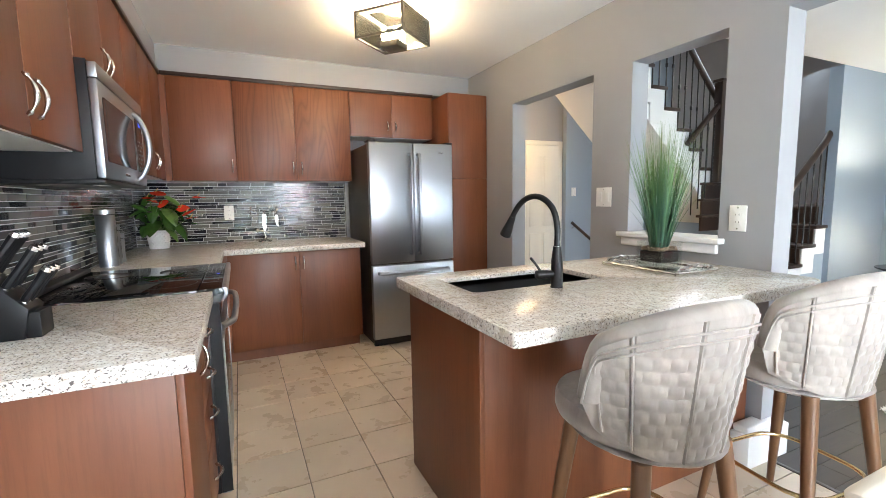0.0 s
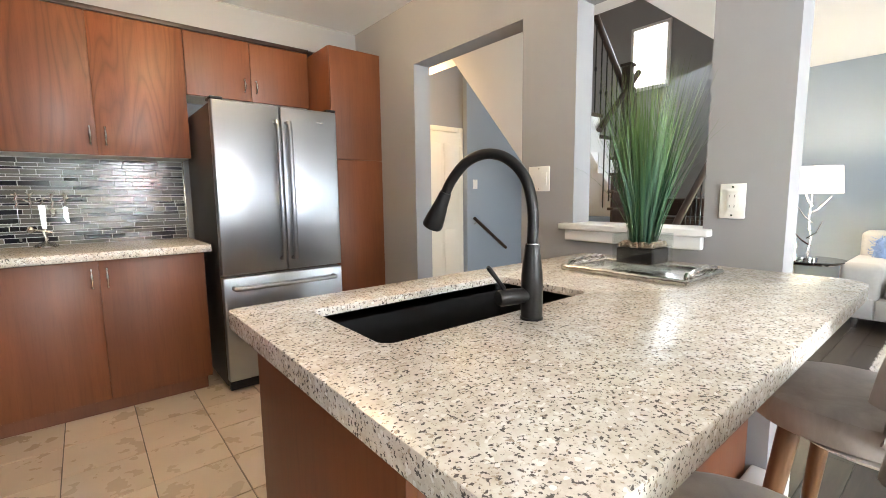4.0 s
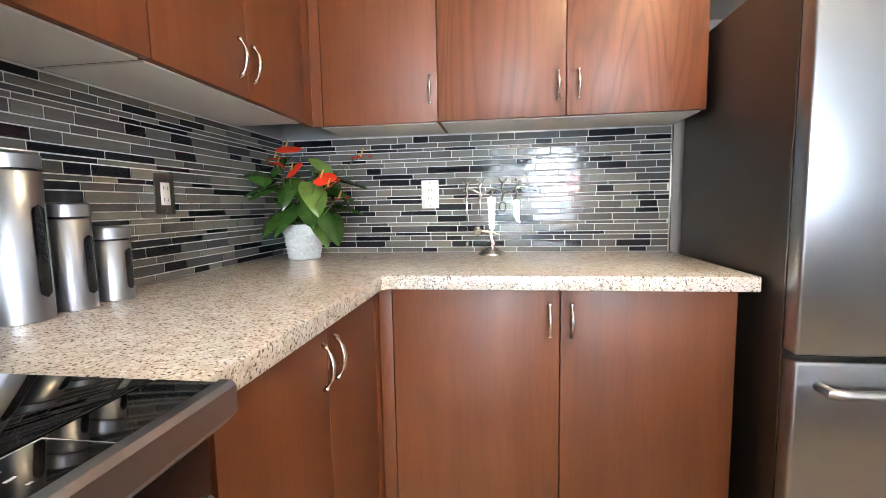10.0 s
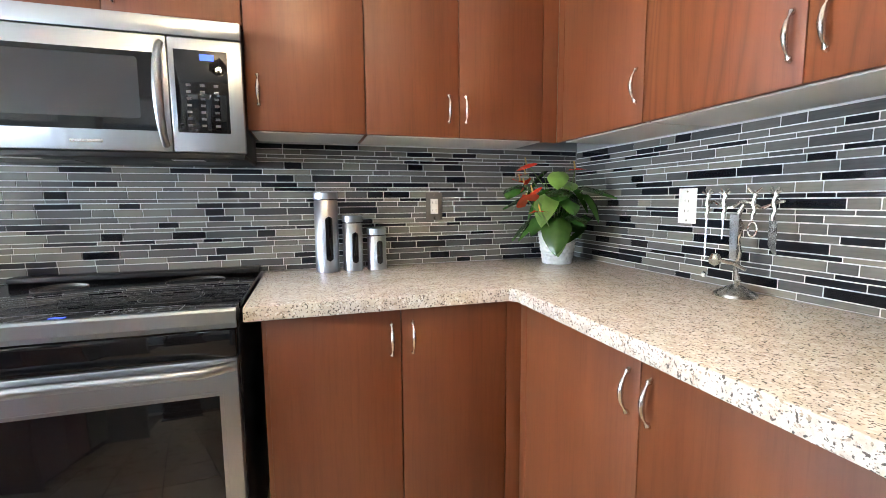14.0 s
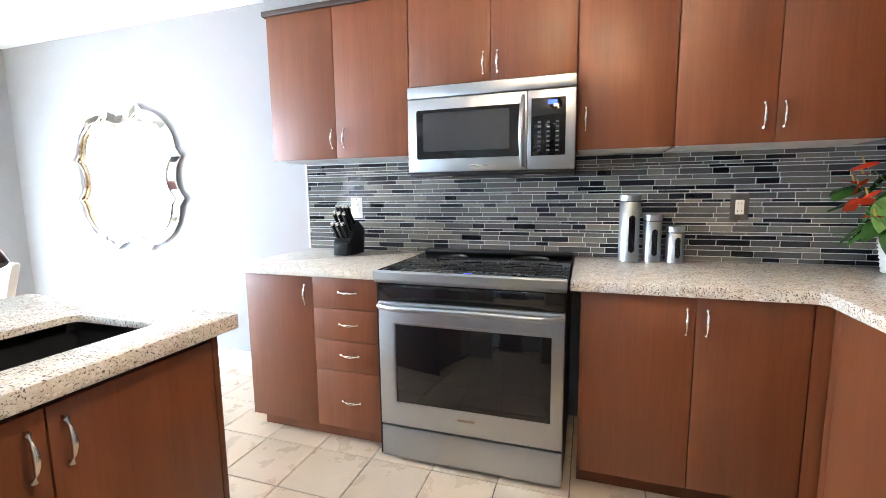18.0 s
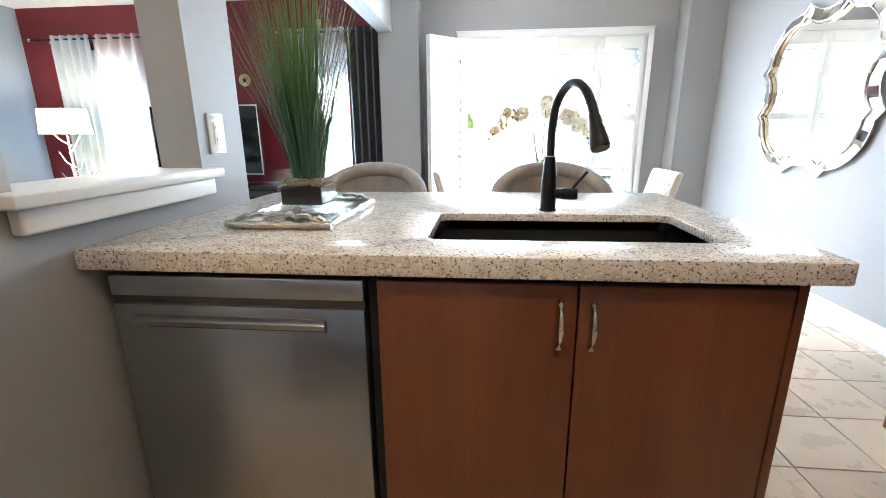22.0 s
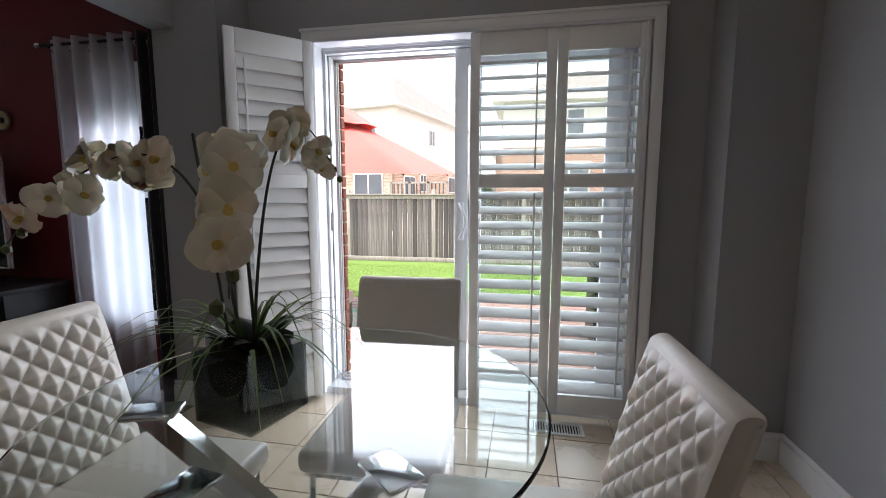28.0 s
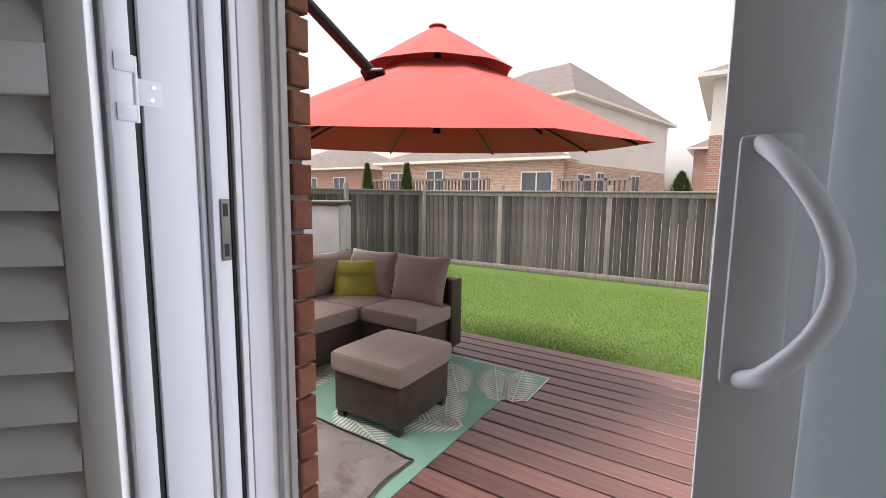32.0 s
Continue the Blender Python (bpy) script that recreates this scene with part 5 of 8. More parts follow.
mi = thing("wall_mirror", (XL + 0.02, MC[0], 0.86), "large quatrefoil wall mirror with a wide silver frame", "mirror")
outer, inner, lip = mirror_outline(0.0), mirror_outline(0.060), mirror_outline(0.072)
part("glass", prism(inner, "x", XL + 0.006, XL + 0.016), MIRROR, mi, "clear silvered mirror glass", smooth=False)
part("backing", prism(mirror_outline(0.004), "x", XL + 0.001, XL + 0.006), BLACK, mi)
n = len(outer)
step = 3
RIMTILE = MIRRORFRAME
for i in range(0, n, step):
    bm = bmesh.new()
    ids = [(i + k) % n for k in range(step + 1)] if i + step <= n else [(i + k) % n for k in range(n - i + 1)]
    d = 0.003 * ((i // step) % 3)
    o_ = [bm.verts.new((XL + 0.022 + d, *outer[k])) for k in ids]
    n_ = [bm.verts.new((XL + 0.040 - d, *inner[k])) for k in ids]
    o2 = [bm.verts.new((XL + 0.006, *outer[k])) for k in ids]
    n2 = [bm.verts.new((XL + 0.0165, *inner[k])) for k in ids]
    for k in range(len(ids) - 1):
        bm.faces.new((o_[k], o_[k + 1], n_[k + 1], n_[k]))
        bm.faces.new((o2[k], o2[k + 1], o_[k + 1], o_[k]))
        bm.faces.new((n_[k], n_[k + 1], n2[k + 1], n2[k]))
    bmesh.ops.recalc_face_normals(bm, faces=bm.faces)
    part("frame_tile", bm, RIMTILE, mi, smooth=False)
part("inner_bead", tube([(XL + 0.041, *p) for p in inner], 0.0055, 8, closed=True), MIRRORFRAME, mi)
part("second_bead", tube([(XL + 0.019, *p) for p in lip], 0.0035, 8, closed=True), GOLD, mi)
part("outer_bead", tube([(XL + 0.022, *p) for p in outer], 0.0050, 8, closed=True), MIRRORFRAME, mi)


def ceiling_light(x, y, turn, label):
    ob = thing("ceiling_light", (x, y, CEIL), label, "ceiling light", "cage ceiling lights")
    h = 0.18
    z0, z1 = CEIL - 0.185, CEIL - 0.012

    def put(name, bm, mat, lab=""):
        return part(name, turned(bm, pose(x, y, 0, 0, 0, turn)), mat, ob, lab)
    put("ceiling_plate", box(-0.12, 0.12, -0.12, 0.12, CEIL - 0.022, CEIL - 0.0005, 0.004), NICKEL)
    b = 0.007
    for sx in (-1, 1):
        for sy in (-1, 1):
            put("post", box(sx * h - b, sx * h + b, sy * h - b, sy * h + b, z0, z1), FAUCET)
    for z in (z0, z1 - 0.012):
        for s in (-1, 1):
            put("rail", box(-h + b, h - b, s * h - b, s * h + b, z, z + 0.012), FAUCET)
            put("rail", box(s * h - b, s * h + b, -h + b, h - b, z, z + 0.012), FAUCET)
    for s in (-1, 1):
        for bm in (box(-h + b, h - b, s * h - 0.0015, s * h + 0.0015, z0 + 0.012, z1 - 0.012), box(s * h - 0.0015, s * h + 0.0015, -h + b, h - b, z0 + 0.012, z1 - 0.012)):
            g = put("glass_pane", bm, PANE)
            g.visible_shadow = False
    put("lamp_holder", box(-0.07, 0.07, -0.07, 0.07, CEIL - 0.225, CEIL - 0.185, 0.004), FAUCET, "dark bronze centre block")
    for sx, sy in ((-1, -1), (1, 1), (-1, 1), (1, -1)):
        put("bulb", lathe([(0.0, CEIL - 0.184), (0.012, CEIL - 0.184), (0.020, CEIL - 0.155), (0.020, CEIL - 0.12), (0.010, CEIL - 0.10), (0.0, CEIL - 0.098)], sx * 0.045, sy * 0.045, 14), BULB, "glowing warm bulb")
    return ob


ceiling_light(1.11, 2.80, 40, "dark bronze cage ceiling light with glass panes, lit")
ceiling_light(0.78, -0.93, 40, "dark bronze cage ceiling light over the table, lit")


def floor_vent(x0, x1, y0, y1, along, label):
    ob = thing("floor_vent", ((x0 + x1) / 2, (y0 + y1) / 2, 0), label, "floor vent")
    m = box(x0, x0 + 0.02, y0, y1, 0.0005, 0.006, 0.001)
    box(x1 - 0.02, x1, y0, y1, 0.0005, 0.006, 0.001, bm=m)
    box(x0 + 0.02, x1 - 0.02, y0, y0 + 0.02, 0.0005, 0.006, 0.001, bm=m)
    box(x0 + 0.02, x1 - 0.02, y1 - 0.02, y1, 0.0005, 0.006, 0.001, bm=m)
    part("frame", m, TRIM, ob)
    part("duct", box(x0 + 0.02, x1 - 0.02, y0 + 0.02, y1 - 0.02, 0.0005, 0.0015), BLACK, ob)
    length = (x1 - x0 if along == "x" else y1 - y0) - 0.04
    count = int(length / 0.014)
    for k in range(count):
        c = (k + 0.5) * length / count
        if along == "x":
            part("slat", box(x0 + 0.02 + c - 0.0035, x0 + 0.02 + c + 0.0035, y0 + 0.02, y1 - 0.02, 0.0016, 0.005), TRIM, ob)
        else:
            part("slat", box(x0 + 0.02, x1 - 0.02, y0 + 0.02 + c - 0.0035, y0 + 0.02 + c + 0.0035, 0.0016, 0.005), TRIM, ob)
    ob.location.z = FL
    return ob


floor_vent(0.135, 0.420, -2.145, -2.015, "x", "white slotted metal floor register by the patio door")
floor_vent(-0.605, -0.470, -0.905, -0.640, "y", "white slotted metal floor register along the wall")

# ---- patio door ----
WHITE = plain("white_vinyl_frame", (0.68, 0.68, 0.70), 0.34, 0.0, 0.03, relief=0.03)
SHUT = plain("white_shutter_paint", (0.80, 0.80, 0.78), 0.38, 0.0, 0.02, relief=0.03)
pd = thing("patio_door", (0.78, -2.31, 0), "white vinyl sliding patio door, half open", "patio door", "", "structure")
part("casing", join(box(-0.185, DX[0], YP, YP + 0.078, FL, DZ, 0.003), box(DX[1], 1.735, YP, YP + 0.068, FL, DZ, 0.003), box(-0.185, 1.735, YP, YP + 0.068, DZ, DZ + 0.050, 0.003), box(-0.195, 1.745, YP, YP + 0.074, DZ + 0.050, DZ + 0.066, 0.003)), TRIM, pd)
for x0, x1, lip in ((DX[0], DX[0] + 0.018, DX[0] + 0.034), (DX[1] - 0.018, DX[1], DX[1] - 0.034)):
    part("jamb", box(x0, x1, -2.295, -2.216, 0.0, DZ, 0.002), WHITE, pd)
    # black strip put in as the shade between jamb and shutter stop
    part("shadow_gap", box(x0 + 0.008 * (x0 > 0), x1 - 0.008 * (x0 < 0), -2.2155, -2.1975, 0.0, DZ), BLACK, pd, "black strip standing in for the shade behind the shutter stop")
    part("shutter_stop", box(min(lip, (x0 + x1) / 2), max(lip, (x0 + x1) / 2), -2.197, -2.164, 0.0, DZ, 0.003), WHITE, pd)
# profile of the frame from the room outwards: how far it stands in, from where, to where
for w_, y0, y1 in ((0.008, -2.303, -2.295), (0.015, -2.313, -2.303), (0.031, -2.346, -2.314), (0.026, -2.351, -2.346), (0.036, -2.372, -2.358), (0.037, -2.418, -2.373), (0.026, -2.438, -2.418), (0.043, -2.448, -2.438), (0.040, -2.456, -2.448), (0.046, -2.474, -2.456)):
    part("track_jamb", box(DX[1] - w_, DX[1] + 0.03, y0 + 0.0005, y1, 0.03, DZ, 0.002), WHITE, pd)
    part("track_jamb", box(DX[0] - 0.03, DX[0] + w_, y0 + 0.0005, y1, 0.03, DZ, 0.002), WHITE, pd)
    part("track_head", box(DX[0] + w_, DX[1] - w_, y0 + 0.0005, y1, DZ - w_, DZ + 0.03, 0.002), WHITE, pd)
for x0, x1 in ((DX[1] - 0.028, DX[1]), (DX[0], DX[0] + 0.028)):
    part("weather_seal", box(x0, x1, -2.357, -2.352, 0.03, DZ, 0.001), BLACK, pd, "black weather seal")
part("head", box(DX[0], DX[1], YP - 0.016, YP + 0.082, DZ - 0.018, DZ, 0.002), WHITE, pd)
part("sill", box(DX[0], DX[1], -2.52, YP - 0.002, FL - 0.01, 0.012, 0.003), WHITE, pd)
for y in (-2.352, -2.398, -2.445):
    part("sill_track", box(DX[0] + 0.06, DX[1] - 0.06, y - 0.004, y + 0.004, 0.012, 0.030, 0.001), WHITE, pd)


def sash(name, x0, x1, y0, y1, parent, stile=0.075):
    s = part(name, join(box(x0, x0 + stile, y0, y1, 0.032, DZ - 0.04, 0.004), box(x1 - stile, x1, y0, y1, 0.032, DZ - 0.04, 0.004), box(x0 + stile, x1 - stile, y0, y1, 0.032, 0.13, 0.004), box(x0 + stile, x1 - stile, y0, y1, DZ - 0.13, DZ - 0.04, 0.004)), WHITE, parent)
    g = part("pane", box(x0 + stile, x1 - stile, (y0 + y1) / 2 - 0.004, (y0 + y1) / 2 + 0.004, 0.13, DZ - 0.13), PANE, s)
    g.visible_shadow = False
    return s


slide = sash("sliding_sash", -0.03, 0.880, -2.372, -2.335, pd)
fixed = sash("fixed_sash", -0.09, 0.80, -2.418, -2.382, pd, 0.07)
hx, hz0, hz1 = 0.845, 0.955, 1.185
hb = part("handle_plate", box(hx - 0.022, hx + 0.022, -2.335, -2.322, hz0 + 0.005, hz1 - 0.005, 0.005), WHITE, slide)
grip = [(hx + 0.006, -2.326, hz0 + 0.012)] + [(hx + 0.004 - 0.046 * math.sin(math.pi * k / 14), -2.322 + 0.060 * math.sin(math.pi * k / 14) ** 0.6, hz0 + 0.012 + (hz1 - hz0 - 0.024) * k / 14) for k in range(1, 14)] + [(hx + 0.006, -2.326, hz1 - 0.012)]
part("handle_grip", tube(grip, 0.0080, 12), WHITE, slide, "curved white pull handle")
for z in (hz0 + 0.045, hz1 - 0.06):
    part("handle_screw", lathe([(0.0, 0), (0.005, 0), (0.004, 0.002), (0.0, 0.002)], 0, 0, 10), NICKEL, slide).matrix_basis = pose(hx + 0.012, -2.322, z, -90, 0, 0)
part("strike_plate", box(DX[1] - 0.0345, DX[1] - 0.0311, -2.345, -2.327, 1.00, 1.115, 0.001), STEEL_DARK, pd, "steel lock keeper")
for z in (1.02, 1.095):
    part("keeper_slot", box(DX[1] - 0.0355, DX[1] - 0.0345, -2.340, -2.331, z - 0.012, z + 0.012), BLACK, pd)
for z in (1.217, 0.80, 1.75):
    part("bumper", lathe([(0.0, 0.0), (0.010, 0.0), (0.007, 0.005), (0.0, 0.006)], 0, 0, 12), WHITE, pd).matrix_basis = pose(DX[1] - 0.0185 - pd.location.x, -2.279 - pd.location.y, z, 0, -90, 0)


def shutter(name, width, label, tilt, rod_at):
    """A louvred shutter panel, from x 0 to width, in the plane y 0, face towards +y."""
    ob = thing(name, (0, 0, 0), label, "shutter", "plantation shutters")
    z0, z1, rail0, rail1 = 0.012, 2.068, 1.262, 1.334
    t = 0.013
    st = 0.052
    fr = part("panel_frame", join(box(0, st, -t, t, z0, z1, 0.003), box(width - st, width, -t, t, z0, z1, 0.003), box(st, width - st, -t, t, z0, z0 + 0.105, 0.003), box(st, width - st, -t, t, z1 - 0.115, z1, 0.003), box(st, width - st, -t, t, rail0, rail1, 0.003)), SHUT, ob)
    slat = [(0.0445 * math.cos(2 * math.pi * k / 16), 0.0055 * math.sin(2 * math.pi * k / 16)) for k in range(16)]
    for a, b, n_ in ((z0 + 0.105, rail0, 14), (rail1, z1 - 0.115, 8)):
        for k in range(n_):
            z = a + (b - a) * (k + 0.5) / n_
            bm = prism(slat, "x", st + 0.002, width - st - 0.002)
            part("louver", turned(bm, pose(0, 0, z) @ Matrix.Rotation(radians(tilt), 4, "X")), SHUT, ob)
        part("tilt_rod", box(width * rod_at - 0.005, width * rod_at + 0.005, 0.036, 0.046, a + 0.03, b - 0.03, 0.002), SHUT, ob)
    return ob


YS = -2.188
s1 = shutter("plantation_shutter", 0.447, "white louvred plantation shutter with half-open slats", -26, 0.22)
s1.matrix_basis = pose(-0.126, YS, 0)
copy_thing(s1, pose(0.325, YS, 0))
s3 = shutter("plantation_shutter", 0.447, "white louvred plantation shutter with shut slats, folded open", -74, 0.80)
s3.matrix_basis = pose(1.664, -2.150, 0, 0, 0, 44.0)
s4 = copy_thing(s3, pose(1.688, -2.178, 0, 0, 0, 44.0))
for z in (0.30, 1.284, 1.80):
    hinge = part("hinge", box(1.6698, 1.6718, -2.245, -2.205, z - 0.021, z + 0.021, 0.0008), WHITE, pd, "white painted butt hinge")
    for dz in (-0.037, 0.037):
        part("hinge_leaf", box(1.6535, 1.6555, -2.199, -2.172, z + dz - 0.013, z + dz + 0.013, 0.0008), WHITE, hinge)
    part("hinge_knuckle", tube([(1.661, -2.2015, z - 0.05), (1.661, -2.2015, z + 0.05)], 0.0042, 10), WHITE, hinge)
    for dy, dz in ((-2.232, 0.010), (-2.229, -0.010)):
        part("hinge_screw", tube([(1.6700, dy, z + dz), (1.6688, dy, z + dz)], 0.0032, 8), NICKEL, hinge)

# ---- things on the worktops ----
for y, r, h in ((3.024, 0.050, 0.345), (3.134, 0.043, 0.245), (3.240, 0.042, 0.187)):
    x = -0.655
    ob = thing("canister", (x, y, CT), "brushed steel canister with an oval window", "canister", "steel canisters")
    part("body", lathe([(0.0, CT + 0.001), (r, CT + 0.001), (r, CT + h - 0.040), (r - 0.003, CT + h - 0.036), (0.0, CT + h - 0.036)], x, y, 36), STEEL, ob)
    part("gasket", lathe([(0.0, CT + h - 0.036), (r - 0.004, CT + h - 0.036), (r - 0.004, CT + h - 0.031), (0.0, CT + h - 0.031)], x, y, 36), BLACK, ob)
    part("lid", lathe([(0.0, CT + h - 0.031), (r + 0.0015, CT + h - 0.031), (r + 0.0015, CT + h - 0.004), (r - 0.004, CT + h), (0.0, CT + h)], x, y, 36), STEEL, ob)
    z0, z1, hw = CT + h * 0.14, CT + h * 0.70, 0.30

    def win(u, v, x=x, y=y, r=r, z0=z0, z1=z1, hw=hw):
        z = z0 + (z1 - z0) * v
        cap = r * hw
        e = min(z - z0, z1 - z)
        k = math.sqrt(max(0.0, 1 - ((cap - e) / cap) ** 2)) if e < cap else 1.0
        a = radians(10) + (2 * u - 1) * hw * k
        return Vector((x + (r + 0.0012) * math.cos(a), y + (r + 0.0012) * math.sin(a), z))
    part("window", sheet(8, 24, win), BLACKGLASS, ob, "dark acrylic oval window")

# potted anthurium
LEAF = plain("glossy_anthurium_leaf", (0.035, 0.095, 0.018), 0.25, 0.0, 0.35, 12, 60, 0.3)
YOUNGLEAF = plain("young_anthurium_leaf", (0.12, 0.22, 0.045), 0.3, 0.0, 0.3, 12, 60, 0.3)
REDSPATHE = plain("red_anthurium_spathe", (0.66, 0.045, 0.022), 0.22, 0.0, 0.25, 12, 60, 0.2)
SPADIX = plain("yellow_spadix", (0.55, 0.36, 0.10), 0.5)
GREENSTEM = plain("green_stem", (0.09, 0.15, 0.04), 0.5)
CERAMIC = plain("white_ceramic_weave", (0.82, 0.82, 0.80), 0.3, 0.0, 0.02, relief=0.05)
PXc, PYc = -0.545, 4.095
pot = thing("potted_anthurium", (PXc, PYc, CT), "red anthurium in a white woven-pattern ceramic pot", "potted plant")


def weave(k, z):
    row = math.floor((z - CT) / 0.018)
    f = (k / 72 * 18 + 0.5 * (row % 2)) % 1.0
    g = ((z - CT) / 0.018) % 1.0
    return 1.0 + 0.085 * (min(f, 1 - f) * 2) ** 0.5 * (min(g, 1 - g) * 2) ** 0.5


prof = [(0.0, CT + 0.001), (0.066, CT + 0.001)] + [(0.066 + 0.022 * k / 36, CT + 0.004 + 0.150 * k / 36) for k in range(37)] + [(0.082, CT + 0.154), (0.080, CT + 0.13), (0.0, CT + 0.13)]
part("pot", lathe(prof, PXc, PYc, 72, None, weave), CERAMIC, pot, "white basket-weave ceramic pot")
rng = random.Random(11)


def heart(base, d, up, L, W, curl):
    """A heart-shaped blade from base along d."""
    d = Vector(d).normalized()
    s = d.cross(Vector(up)).normalized()
    n_ = s.cross(d)

    def at(u, v):
        q = 2 * v - 1
        half = W * (math.sin(math.pi * min(1.0, 0.10 + 0.90 * u)) ** 0.75) * (1 - 0.25 * u)
        back = -0.18 * L * abs(q) ** 1.5 * (1 - u)
        return Vector(base) + d * (L * u + back) + s * (half * q) + n_ * (curl * L * u * u - 0.10 * L * abs(q) * (1 - u * 0.5))
    return sheet(9, 6, at)


for k in range(29):
    a = rng.uniform(0, 2 * math.pi) if k > 3 else (-2.0, -0.9, -0.2, 0.5)[k]
    rad, z = rng.uniform(0.06, 0.20), rng.uniform(1.10, 1.36)
    tip = Vector((PXc + rad * math.cos(a), PYc + rad * math.sin(a), z - 0.35 * max(0, rad - 0.10)))
    tip.x, tip.y = max(tip.x, XL + 0.09), min(tip.y, YB - 0.09)
    mid = Vector((PXc + rad * 0.4 * math.cos(a), PYc + rad * 0.4 * math.sin(a), (1.05 + z) / 2))
    part("leaf_stalk", tube([(PXc, PYc, 1.045), mid, tip], [0.003, 0.0025, 0.002], 6), GREENSTEM, pot)
    d = Vector((math.cos(a), math.sin(a), rng.uniform(-0.9, -0.1)))
    L = rng.uniform(0.12, 0.175)
    if tip.x + d.x * L < XL + 0.02 or tip.y + d.y * L > YB - 0.02:
        d = Vector((0.3 + abs(d.x), -0.3 - abs(d.y), d.z))
    bm = heart(tip, d, (0, 0, 1), L, L * rng.uniform(0.36, 0.46), rng.uniform(-0.55, -0.05))
    part("leaf", bm, YOUNGLEAF if k % 6 == 2 else LEAF, pot)
for fx, fy, z, L in ((-0.655, 4.02, 1.335, 0.080), (-0.59, 3.99, 1.375, 0.085), (-0.31, 4.06, 1.335, 0.080), (-0.385, 3.89, 1.205, 0.085), (-0.36, 3.935, 1.165, 0.075), (-0.43, 3.93, 1.245, 0.070), (-0.62, 3.98, 1.30, 0.065), (-0.565, 3.965, 1.275, 0.065)):
    p = Vector((fx + 0.070, fy - 0.075, z + 0.010))
    dx, dy = fx - PXc, fy - PYc
    part("flower_stalk", tube([(PXc, PYc, 1.045), (PXc + dx * 0.5, PYc + dy * 0.5, z - 0.10), p], 0.0022, 6), GREENSTEM, pot)
    d = Vector((0.6 + rng.uniform(-0.4, 0.4), -0.5 + rng.uniform(-0.4, 0.4), rng.uniform(-0.5, 0.2)))
    part("spathe", heart(p, d, (0.6, -0.7, 0.5), L * 1.25, L * 0.66, rng.uniform(0.05, 0.3)), REDSPATHE, pot)
    q = p + Vector(d).normalized() * 0.012
    part("spadix", tube([q, q + Vector((0.018, -0.018, 0.028))], [0.004, 0.0025], 8), SPADIX, pot)

# silver utensil stand
UXc, UYc = 0.283, 4.225
ut = thing("bar_tool_stand", (UXc, UYc, CT), "silver twig-shaped stand with hanging bar tools", "utensil stand")
part("foot", lathe([(0.0, CT + 0.0005), (0.062, CT + 0.0005), (0.060, CT + 0.008), (0.036, CT + 0.022), (0.014, CT + 0.034), (0.0, CT + 0.036)], UXc, UYc, 32), NICKEL, ut)
trunk = [(UXc + 0.006 * math.sin(k * 1.7), UYc + 0.005 * math.cos(k * 2.1), CT + 0.03 + 0.255 * k / 12) for k in range(13)]
part("trunk", tube(trunk, [0.008 - 0.0025 * k / 12 + 0.0015 * (k % 2) for k in range(13)], 9), NICKEL, ut)
branch = [(UXc - 0.125 + 0.25 * k / 16, UYc + 0.006 * math.sin(k * 1.3), CT + 0.285 + 0.010 * math.sin(k * 0.9)) for k in range(17)]
part("branch", tube(branch, [0.004 + 0.0018 * (k % 2) for k in range(17)], 8), NICKEL, ut)
for k, (dx, length, tool) in enumerate(((-0.110, 0.225, "pick"), (-0.050, 0.150, "fork"), (0.048, 0.090, "opener"), (0.108, 0.100, "knife"))):
    x, zt = UXc + dx, CT + 0.325
    bm = tube([(x + 0.004 * math.sin(i * 2.0), UYc - 0.010, zt - 0.085 * i / 6) for i in range(7)], [0.005 + 0.002 * (i % 2) for i in range(7)], 8)
    for j in range(4):
        a = j * 1.6 + k
        tube([(x, UYc - 0.010, zt - 0.01), (x + 0.020 * math.cos(a), UYc - 0.010 + 0.012 * math.sin(a), zt + 0.010 * (j % 2))], [0.004, 0.0028], 6, bm)
    t = part("tool_handle", bm, NICKEL, ut, "cast silver twig handle")
    z = zt - 0.085
    if tool == "opener":
        part("opener_ring", tube([(x + 0.014 * math.cos(a * 0.5236), UYc - 0.010, z - 0.028 + 0.022 * math.sin(a * 0.5236)) for a in range(12)], 0.003, 6, closed=True), CHROME, t)
    elif tool == "knife":
        part("blade", prism([(x - 0.011, z), (x + 0.011, z), (x + 0.012, z - 0.075), (x + 0.016, z - 0.100), (x + 0.004, z - 0.092), (x - 0.010, z - 0.070)], "y", UYc - 0.0115, UYc - 0.0085), CHROME, t)
    else:
        part("shank", tube([(x, UYc - 0.010, z + 0.002), (x, UYc - 0.010, zt - 0.085 - length + 0.085)], [0.0028, 0.0022], 8), CHROME, t)
part("spreader", prism([(UXc - 0.016, CT + 0.255), (UXc + 0.016, CT + 0.255), (UXc + 0.012, CT + 0.115), (UXc - 0.010, CT + 0.115)], "y", UYc - 0.024, UYc - 0.021), CHROME, ut)
part("stopper", lathe([(0.0, CT + 0.085), (0.016, CT + 0.095), (0.020, CT + 0.110), (0.012, CT + 0.126), (0.0, CT + 0.130)], UXc - 0.062, UYc - 0.02, 14), NICKEL, ut)
part("stopper_arm", tube([(UXc - 0.05, UYc - 0.018, CT + 0.108), (UXc, UYc - 0.01, CT + 0.100), (UXc + 0.035, UYc - 0.01, CT + 0.088)], 0.006, 8), NICKEL, ut)
part("corkscrew_ball", lathe([(0.0, CT + 0.040), (0.008, CT + 0.046), (0.008, CT + 0.056), (0.0, CT + 0.062)], UXc - 0.110, UYc - 0.01, 12), CHROME, ut)

